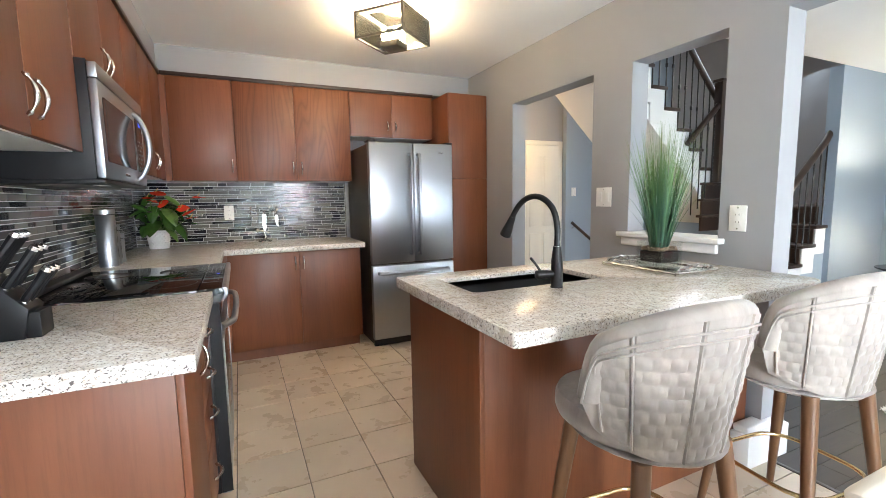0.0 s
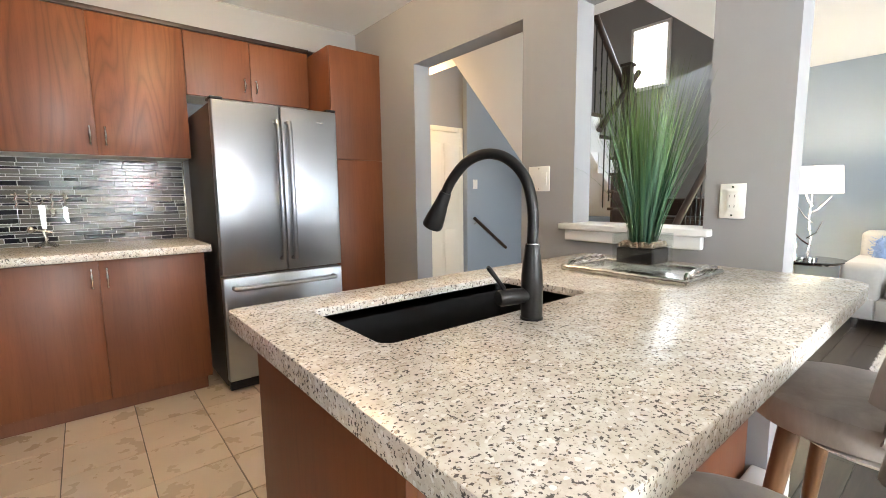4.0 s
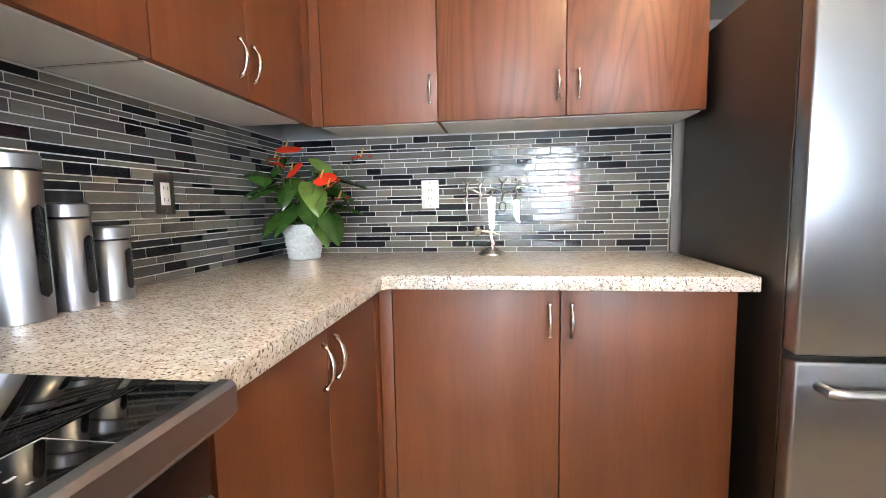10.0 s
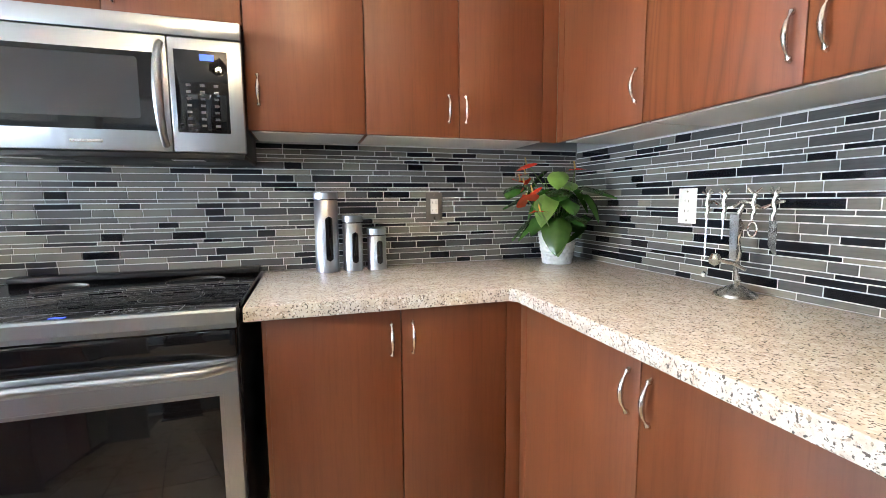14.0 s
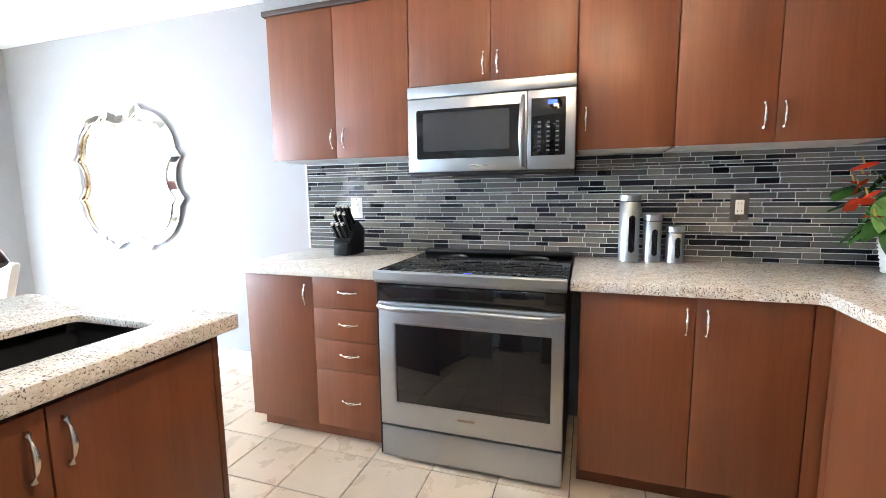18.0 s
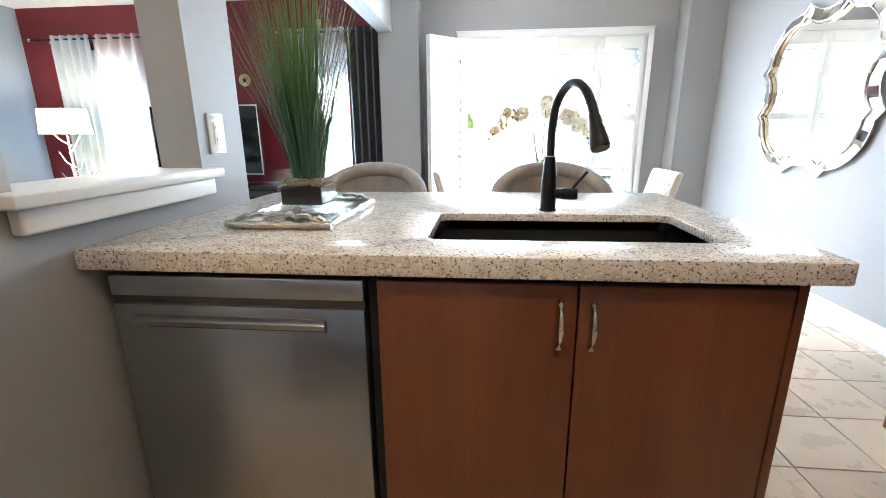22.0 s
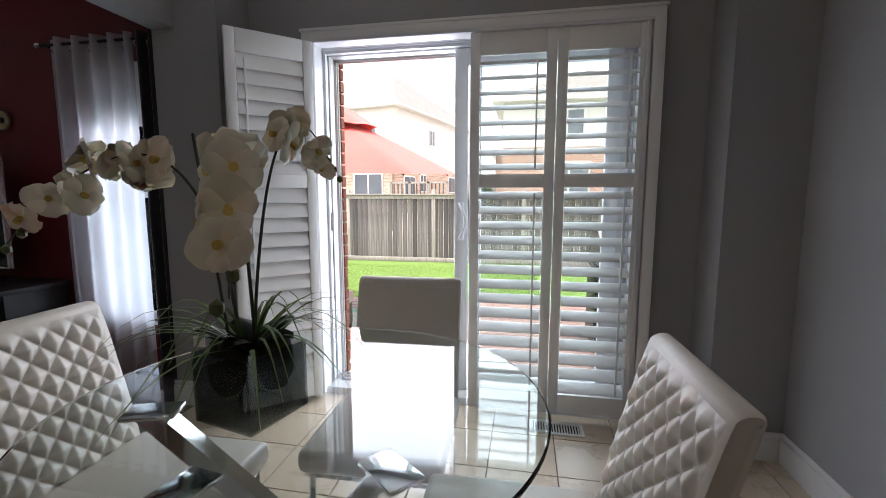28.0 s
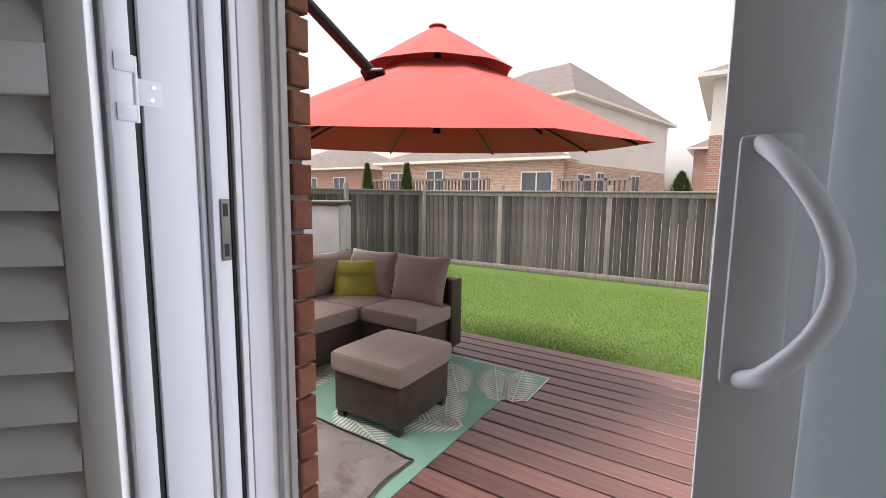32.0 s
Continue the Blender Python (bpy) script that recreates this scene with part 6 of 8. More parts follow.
# knife block
KX, KY = -0.555, 1.425
kb = thing("knife_block", (KX, KY, CT), "black knife block with steel-capped knives", "knife block")
part("block", prism([(KX - 0.095, CT + 0.001), (KX + 0.060, CT + 0.001), (KX + 0.078, CT + 0.085), (KX - 0.028, CT + 0.205), (KX - 0.110, CT + 0.150)], "y", KY - 0.055, KY + 0.055, 0.004), BLACK, kb)
part("front_step", box(KX + 0.061, KX + 0.098, KY - 0.045, KY + 0.045, CT + 0.001, CT + 0.075, 0.004), BLACK, kb)
lean = Vector((0.55, 0, 0.83)).normalized()
for r_ in range(3):
    for c in range(3 if r_ < 2 else 4):
        base = Vector((KX + 0.062 - 0.036 * r_, KY - 0.034 + (0.034 if r_ < 2 else 0.0225) * c, CT + 0.105 + 0.040 * r_))
        L = 0.125 if r_ else 0.10
        h = part("knife_handle", tube([base, base + lean * 0.012, base + lean * (L * 0.5), base + lean * L], [0.0095, 0.0115, 0.010, 0.0125], 8), BLACK, kb)
        part("end_cap", tube([base + lean * L, base + lean * (L + 0.012)], [0.0125, 0.0105], 8), CHROME, h, "polished steel end cap")
        part("bolster", tube([base - lean * 0.006, base + lean * 0.006], 0.0100, 8), CHROME, h)

# tray and grass on the island
trx, try_, tw, td, ta = 1.985, 1.345, 0.30, 0.44, 0
SILVER = plain("hammered_pewter", (0.62, 0.60, 0.57), 0.22, 1.0, 0.15, 20, 60, 0.8)
tray = thing("serving_tray", (trx, try_, CT), "hammered pewter tray with twig-shaped handles", "tray")
part("plate", box(trx - tw / 2 + 0.008, trx + tw / 2 - 0.008, try_ - td / 2 + 0.008, try_ + td / 2 - 0.008, CT + 0.001, CT + 0.0145, 0.003), SILVER, tray)


def twig(p, q, n, r, seed):
    """A lumpy cast bar from p to q."""
    g = random.Random(seed)
    p, q = Vector(p), Vector(q)
    pts = [p.lerp(q, k / n) + Vector((g.uniform(-1, 1), g.uniform(-1, 1), g.uniform(-0.5, 1))) * 0.0022 for k in range(n + 1)]
    return tube(pts, [r * (1 + 0.28 * math.sin(k * 1.9 + seed) * g.random()) for k in range(n + 1)], 10)


for sx in (-1, 1):
    part("rim", twig((trx + sx * (tw / 2 - 0.008), try_ - td / 2 + 0.004, CT + 0.0125), (trx + sx * (tw / 2 - 0.008), try_ + td / 2 - 0.004, CT + 0.0125), 22, 0.0105, 3 + sx), SILVER, tray)
for sy in (-1, 1):
    yy = try_ + sy * (td / 2 - 0.008)
    part("rim", twig((trx - tw / 2 + 0.004, yy, CT + 0.0125), (trx + tw / 2 - 0.004, yy, CT + 0.0125), 16, 0.0105, 7 + sy), SILVER, tray)
    g = random.Random(20 + sy)
    pts = [(trx - 0.125 + 0.25 * k / 16, yy - sy * 0.004 + 0.003 * math.sin(k * 1.7), CT + 0.022 + 0.017 * math.sin(math.pi * k / 16) ** 0.5 + 0.003 * math.sin(k * 2.3)) for k in range(17)]
    part("handle", tube(pts, [0.006 + 0.0028 * g.random() for k in range(17)], 9), SILVER, tray, "cast twig handle")

VX, VY = 1.985, 1.335
vs = thing("grass_planter", (VX, VY, CT + 0.012), "tall artificial green grass in a square glass vase", "potted plant")
b = 0.074
z0, z1 = CT + 0.0150, CT + 0.142
g = 0.009
part("vase", turned(join(box(-b, -b + g, -b, b, z0, z1, 0.002), box(b - g, b, -b, b, z0, z1, 0.002), box(-b + g, b - g, -b, -b + g, z0, z1, 0.002), box(-b + g, b - g, b - g, b, z0, z1, 0.002), box(-b + g, b - g, -b + g, b - g, z0, z0 + 0.024, 0.002)), pose(VX, VY, 0)), pane_mat("clear_vase_glass", (0.95, 0.97, 0.965), 1.45, True), vs, "clear square glass vase", smooth=False)
SOIL = plain("dark_vase_soil", (0.020, 0.013, 0.010), 0.9, 0.0, 0.4, 40, 120, 1.0)
PEBBLE = Mat("river_pebbles", 0.5)
PEBBLE.colour(PEBBLE.ramp(PEBBLE.island(), (0.0, (0.14, 0.08, 0.05)), (0.5, (0.40, 0.28, 0.18)), (1.0, (0.52, 0.42, 0.33))))
part("soil", box(VX - b + 0.0105, VX + b - 0.0105, VY - b + 0.0105, VY + b - 0.0105, z0 + 0.0245, z0 + 0.078, 0.006), SOIL, vs)
bm = bmesh.new()
rng = random.Random(3)
for k in range(330):
    px_, py_ = VX + rng.uniform(-0.055, 0.055), VY + rng.uniform(-0.055, 0.055)
    if k % 2:
        px_, py_ = rng.choice(((px_, VY + rng.choice((-0.055, 0.055))), (VX + rng.choice((-0.055, 0.055)), py_)))
    r = rng.uniform(0.005, 0.0085)
    zz = z0 + 0.078 + rng.uniform(0.004, 0.020)
    m = Matrix.Translation((px_, py_, zz)) @ Matrix.Rotation(rng.uniform(0, 3), 4, "Z") @ Matrix.Diagonal((1.2, 0.9, 0.7, 1))
    bmesh.ops.create_icosphere(bm, subdivisions=1, radius=r, matrix=m)
tagged(part("pebbles", bm, PEBBLE.m, vs, "brown river pebbles"), kind="stuff")
GRASSBLADE = Mat("artificial_grass_blade", 0.45)
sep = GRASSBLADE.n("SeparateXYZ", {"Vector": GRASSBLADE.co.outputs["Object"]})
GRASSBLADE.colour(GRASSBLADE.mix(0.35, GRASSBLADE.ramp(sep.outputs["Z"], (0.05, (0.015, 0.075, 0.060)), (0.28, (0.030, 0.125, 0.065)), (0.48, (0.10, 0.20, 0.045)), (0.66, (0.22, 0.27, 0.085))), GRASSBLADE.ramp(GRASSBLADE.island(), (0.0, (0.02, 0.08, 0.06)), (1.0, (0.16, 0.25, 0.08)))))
bm = bmesh.new()
for k in range(520):
    a, r0 = rng.uniform(0, 6.283), 0.045 * math.sqrt(rng.random())
    spread = rng.random() ** 0.9 * 0.17
    H = rng.uniform(0.40, 0.66) * (1 - 0.5 * spread)
    if k % 60 == 0:
        spread, H = rng.uniform(0.16, 0.24), rng.uniform(0.36, 0.5)
    d = Vector((math.cos(a), math.sin(a), 0))
    s = Vector((-d.y, d.x, 0)) if k % 2 else Vector((math.cos(a * 3), math.sin(a * 3), 0))
    w0 = rng.uniform(0.0016, 0.0028)
    foot = Vector((VX, VY, z0 + 0.090)) + d * r0
    droop = 0.10 if k % 60 == 0 else rng.uniform(0.0, 0.02)
    rows = []
    for i in range(7):
        t = i / 6
        c = foot + d * (spread * t ** 1.25) + Vector((0, 0, H * t - droop * t ** 3))
        wd = w0 * (1 - 0.92 * t)
        rows.append((bm.verts.new(c - s * wd), bm.verts.new(c + s * wd)))
    for p, q in zip(rows, rows[1:]):
        bm.faces.new((p[0], p[1], q[1], q[0]))
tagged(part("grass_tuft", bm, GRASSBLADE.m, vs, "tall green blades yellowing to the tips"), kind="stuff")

# ---- living room ----
earlier = set(scene.objects)


def curtain(name, x0, x1, y, z0, z1, folds, depth, material, label, along="x"):
    def at(u, v):
        wob = math.sin(2 * math.pi * folds * u + 0.6 * math.sin(5 * u)) * depth * (0.75 + 0.25 * v)
        drift = 0.03 * math.sin(3 * u) * (1 - v)
        if along == "x":
            return Vector((x0 + (x1 - x0) * (u + drift * 0.3), y + wob, z0 + (z1 - z0) * v))
        return Vector((y + wob, x0 + (x1 - x0) * u, z0 + (z1 - z0) * v))
    ob = thing(name, ((x0 + x1) / 2, y, z0) if along == "x" else (y, (x0 + x1) / 2, z0), label, "curtain", "grommet curtains")
    part("cloth", sheet(int(folds * 14), 12, at), material, ob)
    n = int(folds)
    for k in range(n):
        u = (k + 0.5) / n
        p = at(u, 0.965)
        part("grommet", tube([(p.x + 0.0, p.y + 0.018 * math.cos(a * 0.5236), p.z + 0.018 * math.sin(a * 0.5236)) if along == "x" else (p.x + 0.018 * math.cos(a * 0.5236), p.y, p.z + 0.018 * math.sin(a * 0.5236)) for a in range(12)], 0.004, 6, closed=True), CHROME, ob)
    return ob


def rod(x0, x1, y, z):
    ob = thing("curtain_rod", ((x0 + x1) / 2, y, z), "thin dark metal curtain rod with finials", "curtain rod")
    part("bar", tube([(x0, y, z), (x1, y, z)], 0.010, 10), FAUCET, ob)
    for x in (x0, x1):
        bm = bmesh.new()
        bmesh.ops.create_uvsphere(bm, u_segments=12, v_segments=8, radius=0.022, matrix=Matrix.Translation((x, y, z)))
        part("finial", bm, CHROME, ob)
    for x in (x0 + 0.06, x1 - 0.06):
        part("bracket", box(x - 0.006, x + 0.006, RY + 0.0005, y, z - 0.012, z + 0.004), FAUCET, ob)


YC = RY + 0.075
rod(2.53, 3.66, YC, 2.235)
rod(5.10, 6.55, YC, 2.235)
curtain("curtain", 2.93, 3.58, YC, 0.02, 2.275, 5, 0.030, SHEER, "white sheer grommet curtain over the window")
curtain("curtain", 2.53, 2.92, YC, 0.02, 2.275, 5, 0.034, DRAPE, "dark charcoal grommet drape beside the sheer")
curtain("curtain", 5.14, 5.80, YC, 0.02, 2.275, 5, 0.030, SHEER, "white sheer grommet curtain over the far window")
curtain("curtain", 5.83, 6.32, YC, 0.02, 2.275, 5, 0.034, BLUEDRAPE, "silver blue grommet drape by the far window")


def window(name, x0, x1, y, z0, z1):
    ob = thing(name, ((x0 + x1) / 2, y, z0), "white framed double-hung window", "window", "", "structure")
    f = 0.05
    part("window_frame", join(box(x0, x0 + f, y - 0.09, y - 0.03, z0, z1, 0.003), box(x1 - f, x1, y - 0.09, y - 0.03, z0, z1, 0.003), box(x0 + f, x1 - f, y - 0.09, y - 0.03, z0, z0 + f, 0.003), box(x0 + f, x1 - f, y - 0.09, y - 0.03, z1 - f, z1, 0.003), box(x0 + f, x1 - f, y - 0.085, y - 0.035, (z0 + z1) / 2 - 0.02, (z0 + z1) / 2 + 0.02, 0.003)), WHITE, ob)
    part("window_sill", box(x0 - 0.04, x1 + 0.04, y - 0.03, y + 0.03, z0 - 0.022, z0 - 0.001, 0.004), TRIM, ob)
    part("blind", box(x0 + 0.052, x1 - 0.052, y - 0.030, y - 0.022, z1 - 0.42, z1 - 0.01), SHUT, ob, "half-drawn white roller blind")
    g = part("pane", box(x0 + f, x1 - f, y - 0.063, y - 0.057, z0 + f, z1 - f), PANE, ob)
    g.visible_shadow = False


window("window_1", WIN_A[0], WIN_A[1], RY, *WIN_Z)
window("window_2", WIN_B[0], WIN_B[1], RY, *WIN_Z)

tv = thing("television", (4.52, -2.12, 0.70), "large black flat television with a silver bezel", "television")
part("screen", box(3.915, 5.135, -2.135, -2.115, 0.775, 1.495, 0.003), plain("tv_screen_black", (0.008, 0.010, 0.013), 0.10, relief=0.0), tv)
part("bezel", join(box(3.900, 3.913, -2.140, -2.108, 0.76, 1.51), box(5.137, 5.150, -2.140, -2.108, 0.76, 1.51), box(3.913, 5.137, -2.140, -2.108, 0.76, 0.773), box(3.913, 5.137, -2.140, -2.108, 1.497, 1.51)), NICKEL, tv)
part("back_shell", box(4.1, 4.95, -2.19, -2.141, 0.85, 1.40, 0.01), BLACK, tv)
part("stand_neck", box(4.45, 4.60, -2.17, -2.142, 0.675, 0.85), BLACK, tv)
part("stand_foot", box(4.25, 4.80, -2.25, -2.02, 0.662, 0.675, 0.003), BLACK, tv)
sd = thing("tv_stand", (4.6, -2.05, 0), "black wooden television stand with glass doors", "tv stand")
part("top", box(3.64, 5.50, -2.31, -1.86, 0.630, 0.660, 0.005), BLACKWOOD, sd)
part("base", box(3.64, 5.50, -2.31, -1.85, 0.0, 0.07, 0.004), BLACKWOOD, sd)
part("carcass", box(3.67, 5.47, -2.30, -1.90, 0.07, 0.63), BLACKWOOD, sd)
for x0, x1 in ((3.70, 4.14), (4.18, 4.96), (5.00, 5.44)):
    d = part("door", box(x0, x1, -1.900, -1.880, 0.10, 0.60, 0.003), BLACKWOOD, sd)
    part("door_glass", box(x0 + 0.06, x1 - 0.06, -1.8815, -1.8785, 0.16, 0.54), BLACKGLASS, d)
    part("knob", lathe([(0.0, 0.0), (0.012, 0.0), (0.012, 0.015), (0.0, 0.02)], 0, 0, 12), NICKEL, d).matrix_basis = pose(x1 - 0.03 - sd.location.x, -1.880 - sd.location.y, 0.40, -90, 0, 0)
sb = solo("soundbar", box(4.25, 4.98, -2.005, -1.93, 0.661, 0.70, 0.008), BLACK, "slim black soundbar below the television", "soundbar")
DISC = plain("antique_gold_metal", (0.42, 0.33, 0.20), 0.35, 0.8, 0.2, 30, 90, 0.4)
for x, z, r in ((4.97, 2.03, 0.085), (4.55, 1.905, 0.075), (4.11, 1.78, 0.065)):
    ob = thing("wall_disc", (x, RY, z - r), "round gold starburst metal wall ornament", "wall ornament", "wall discs")
    m = pose(x, RY + 0.003, z, -90, 0, 0)
    part("hub", turned(lathe([(0.0, 0.0), (r * 0.36, 0.0), (r * 0.30, 0.02), (0.0, 0.03)], 0, 0, 20), m), BLACK, ob)
    for k in range(24):
        a = 2 * math.pi * k / 24
        part("ray", turned(tube([(r * 0.34 * math.cos(a), r * 0.34 * math.sin(a), 0.010), (r * math.cos(a), r * math.sin(a), 0.016)], [0.006, 0.010], 6), m), DISC, ob)

# sofa along the far wall
sf = thing("sofa", (6.25, -0.2, 0), "silver grey upholstered sofa with channelled front", "sofa")
part("base", box(5.74, 6.62, -1.45, 1.30, 0.10, 0.30, 0.02, 3), SOFACLOTH, sf)
part("backrest", box(6.42, 6.68, -1.45, 1.30, 0.28, 0.84, 0.05, 3), SOFACLOTH, sf)
for k in range(3):
    part("seat_cushion", box(5.70, 6.42, -1.22 + 0.755 * k, -0.475 + 0.755 * k, 0.30, 0.46, 0.04, 3), SOFACLOTH, sf)
for y0, y1 in ((-1.50, -1.24), (1.06, 1.34)):
    part("armrest", box(5.72, 6.64, y0, y1, 0.10, 0.60, 0.06, 3), SOFACLOTH, sf)
for k in range(14):
    part("front_channel", box(5.705, 5.745, -1.44 + 0.195 * k, -1.255 + 0.195 * k, 0.11, 0.29, 0.015), SOFACLOTH, sf)
for x in (5.82, 6.55):
    for y in (-1.38, 1.22):
        part("foot", lathe([(0.022, 0.0), (0.03, 0.10)], x, y, 12), CHROME, sf)
FUR = velvet("fluffy_blue_fur", (0.16, 0.26, 0.50), 0.4)
bm = bmesh.new()
rng = random.Random(8)
bmesh.ops.create_uvsphere(bm, u_segments=24, v_segments=14, radius=1.0)
for v in bm.verts:
    v.co = Vector((v.co.x * 0.09, v.co.y * 0.27, v.co.z * 0.19)) * rng.uniform(0.92, 1.10)
for f in list(bm.faces):
    c = f.calc_center_median()
    for _ in range(5):
        q = c + Vector((rng.uniform(-0.02, 0.02), rng.uniform(-0.03, 0.03), rng.uniform(-0.02, 0.02)))
        a = bm.verts.new(q)
        b_ = bm.verts.new(q + Vector((0, 0.012, 0)))
        t_ = bm.verts.new(q * 1.10 + Vector((rng.uniform(-0.03, 0.03), rng.uniform(-0.04, 0.04), rng.uniform(-0.03, 0.02))))
        bm.faces.new((a, b_, t_))
turned(bm, pose(6.30, 0.92, 0.67, 0, -14, 0))
solo("fur_pillow", bm, FUR, "fluffy blue fur throw pillow on the sofa", "pillow")
WHITECLOTH = plain("white_printed_cloth", (0.74, 0.74, 0.72), 0.8, 0.0, 0.04)
BLUEPRINT = plain("sky_blue_print", (0.30, 0.47, 0.70), 0.8)


def pillow(name, w, h, t, m, material, label):
    def face(s):
        def at(u, v):
            a, b_ = 2 * u - 1, 2 * v - 1
            puff = (max(0.0, 1 - a * a) * max(0.0, 1 - b_ * b_)) ** 0.42
            pin = 1 - 0.07 * (1 - a * a) * abs(b_) ** 3
            return Vector((a * w / 2 * (1 - 0.07 * (1 - b_ * b_)), s * t / 2 * puff, b_ * h / 2 * pin))
        return at
    bm = join(sheet(18, 18, face(1)), sheet(18, 18, face(-1)))
    bmesh.ops.remove_doubles(bm, verts=bm.verts, dist=1e-4)
    bmesh.ops.recalc_face_normals(bm, faces=bm.faces)
    turned(bm, m)
    ob = thing(name, m.translation - Vector((0, 0, h / 2)), label, "pillow")
    part("cover", bm, material, ob)
    return ob


pl = pillow("throw_pillow", 0.46, 0.46, 0.16, pose(6.20, 0.52, 0.70, 0, 0, 90) @ pose(0, 0, 0, -14, 0, 0), WHITECLOTH, "white throw pillow with a blue damask print")
print_m = pose(6.20, 0.52, 0.70, 0, 0, 90) @ pose(0, 0, 0, -14, 0, 0)
for k in range(7):
    a = radians(-90 + 30 * k)
    bm = lathe([(0.0, 0.0), (0.030, 0.0), (0.030, 0.003), (0.0, 0.003)], 0, 0, 14)
    turned(bm, Matrix.Diagonal((0.55, 1.5, 1, 1)))
    part("print_petal", turned(bm, print_m @ pose(0.085 * math.sin(a), 0.078, 0.02 + 0.085 * math.cos(a), 90, 0, 0) @ pose(0, 0, 0, 0, 0, -math.degrees(a))), BLUEPRINT, pl)

# end table, lamp, art, coffee table, rug
et = thing("end_table", (5.85, 1.60, 0), "round dark glass end table with chrome legs", "end table")
part("glass_top", lathe([(0.0, 0.575), (0.30, 0.575), (0.305, 0.580), (0.30, 0.587), (0.0, 0.587)], 5.85, 1.60, 40), BLACKGLASS, et)
part("apron_ring", tube([(5.85 + 0.27 * math.cos(k * 0.2618), 1.60 + 0.27 * math.sin(k * 0.2618), 0.563) for k in range(24)], 0.010, 8, closed=True), CHROME, et)
for k in range(3):
    a = 0.6 + 2.094 * k
    part("leg", tube([(5.85 + 0.25 * math.cos(a), 1.60 + 0.25 * math.sin(a), 0.565), (5.85 + 0.25 * math.cos(a), 1.60 + 0.25 * math.sin(a), 0.0)], 0.014, 10), CHROME, et)
tl = thing("table_lamp", (5.84, 1.60, 0.588), "table lamp with a silver twig base and white drum shade, lit", "table lamp")
part("foot", lathe([(0.0, 0.5885), (0.085, 0.5885), (0.085, 0.61), (0.03, 0.625), (0.0, 0.625)], 5.84, 1.60, 24), CHROME, tl)
part("stem", tube([(5.84, 1.60, 0.60), (5.85, 1.59, 0.80), (5.835, 1.61, 1.0), (5.84, 1.60, 1.20)], [0.014, 0.010, 0.010, 0.008], 10), CHROME, tl)
rng = random.Random(2)
for k in range(7):
    z = 0.64 + 0.075 * k
    a = k * 2.2
    d = Vector((math.cos(a), math.sin(a), 0))
    p = Vector((5.84, 1.60, z))
    part("twig", tube([p - d * 0.02, p + d * 0.06 + Vector((0, 0, 0.06)), p + d * rng.uniform(0.10, 0.16) + Vector((0, 0, 0.17))], [0.009, 0.007, 0.003], 8), CHROME, tl, "polished silver twig")
part("shade", tube([(5.84, 1.60, 1.215), (5.84, 1.60, 1.465)], [0.225, 0.205], 40, cap=False), SHADE, tl, "white drum shade, glowing")
part("finial", lathe([(0.0, 1.465), (0.010, 1.470), (0.0, 1.49)], 5.84, 1.60, 10), CHROME, tl)
fg = solo("figurine", lathe([(0.0, 0.588), (0.04, 0.588), (0.035, 0.63), (0.02, 0.68), (0.030, 0.73), (0.016, 0.78), (0.022, 0.81), (0.0, 0.835)], 5.70, 1.68, 20), CHROME, "silver figurine on the end table", "figurine")
copy_thing(et, pose(5.85, -1.75, 0))
copy_thing(tl, pose(5.84, -1.75, 0.588))
solo("figurine", lathe([(0.0, 0.588), (0.05, 0.588), (0.042, 0.60), (0.012, 0.64), (0.014, 0.72), (0.034, 0.75), (0.036, 0.79), (0.020, 0.82), (0.0, 0.825)], 5.66, -1.80, 20), CHROME, "silver goblet-shaped figurine beside the lamp", "figurine")
art = thing("wall_art", (LX - 0.02, -0.10, 0.86), "abstract canvas in white, grey and gold", "painting")
CANVAS = Mat("abstract_painted_canvas", 0.6)
f1 = CANVAS.noise(3.4, 5, 0.6, (1, 1.0, 1.2), 1.0)
f2 = CANVAS.noise(1.25, 3, 0.5, (1, 0.55, 1.5), 2.2)
c_ = CANVAS.ramp(CANVAS.noise(5, 5), (0.3, (0.60, 0.59, 0.56)), (0.7, (0.78, 0.77, 0.75)))
c_ = CANVAS.mix(CANVAS.ramp(f1, (0.60, (0, 0, 0)), (0.64, (1, 1, 1))), c_, (0.46, 0.33, 0.12))
CANVAS.colour(CANVAS.mix(CANVAS.ramp(f2, (0.490, (0, 0, 0)), (0.498, (1, 1, 1)), (0.508, (1, 1, 1)), (0.516, (0, 0, 0))), c_, (0.05, 0.045, 0.045)))
CANVAS.bump(f1, 0.3, 0.004)
part("canvas", box(LX - 0.035, LX - 0.001, -0.95, 0.755, 0.88, 1.86, 0.004), CANVAS.m, art)
ct = thing("coffee_table", (4.55, -0.05, 0), "glass coffee table with a chrome frame", "coffee table")
for x in (4.25, 4.85):
    for y in (-0.50, 0.42):
        part("leg", box(x - 0.012, x + 0.012, y - 0.012, y + 0.012, 0.03, 0.42), CHROME, ct)
part("glass_top", box(4.20, 4.90, -0.55, 0.47, 0.421, 0.433, 0.003), GLASS, ct)
part("lower_rail", join(box(4.262, 4.838, 0.410, 0.430, 0.035, 0.055), box(4.262, 4.838, -0.51, -0.49, 0.035, 0.055)), CHROME, ct)
tp = thing("table_plant", (4.50, 0.28, 0.434), "small green plant in a silver pot on the coffee table", "potted plant")
part("pot", lathe([(0.0, 0.4345), (0.055, 0.4345), (0.065, 0.56), (0.058, 0.56), (0.055, 0.53), (0.0, 0.53)], 4.50, 0.28, 24), SILVER, tp)
bm = bmesh.new()
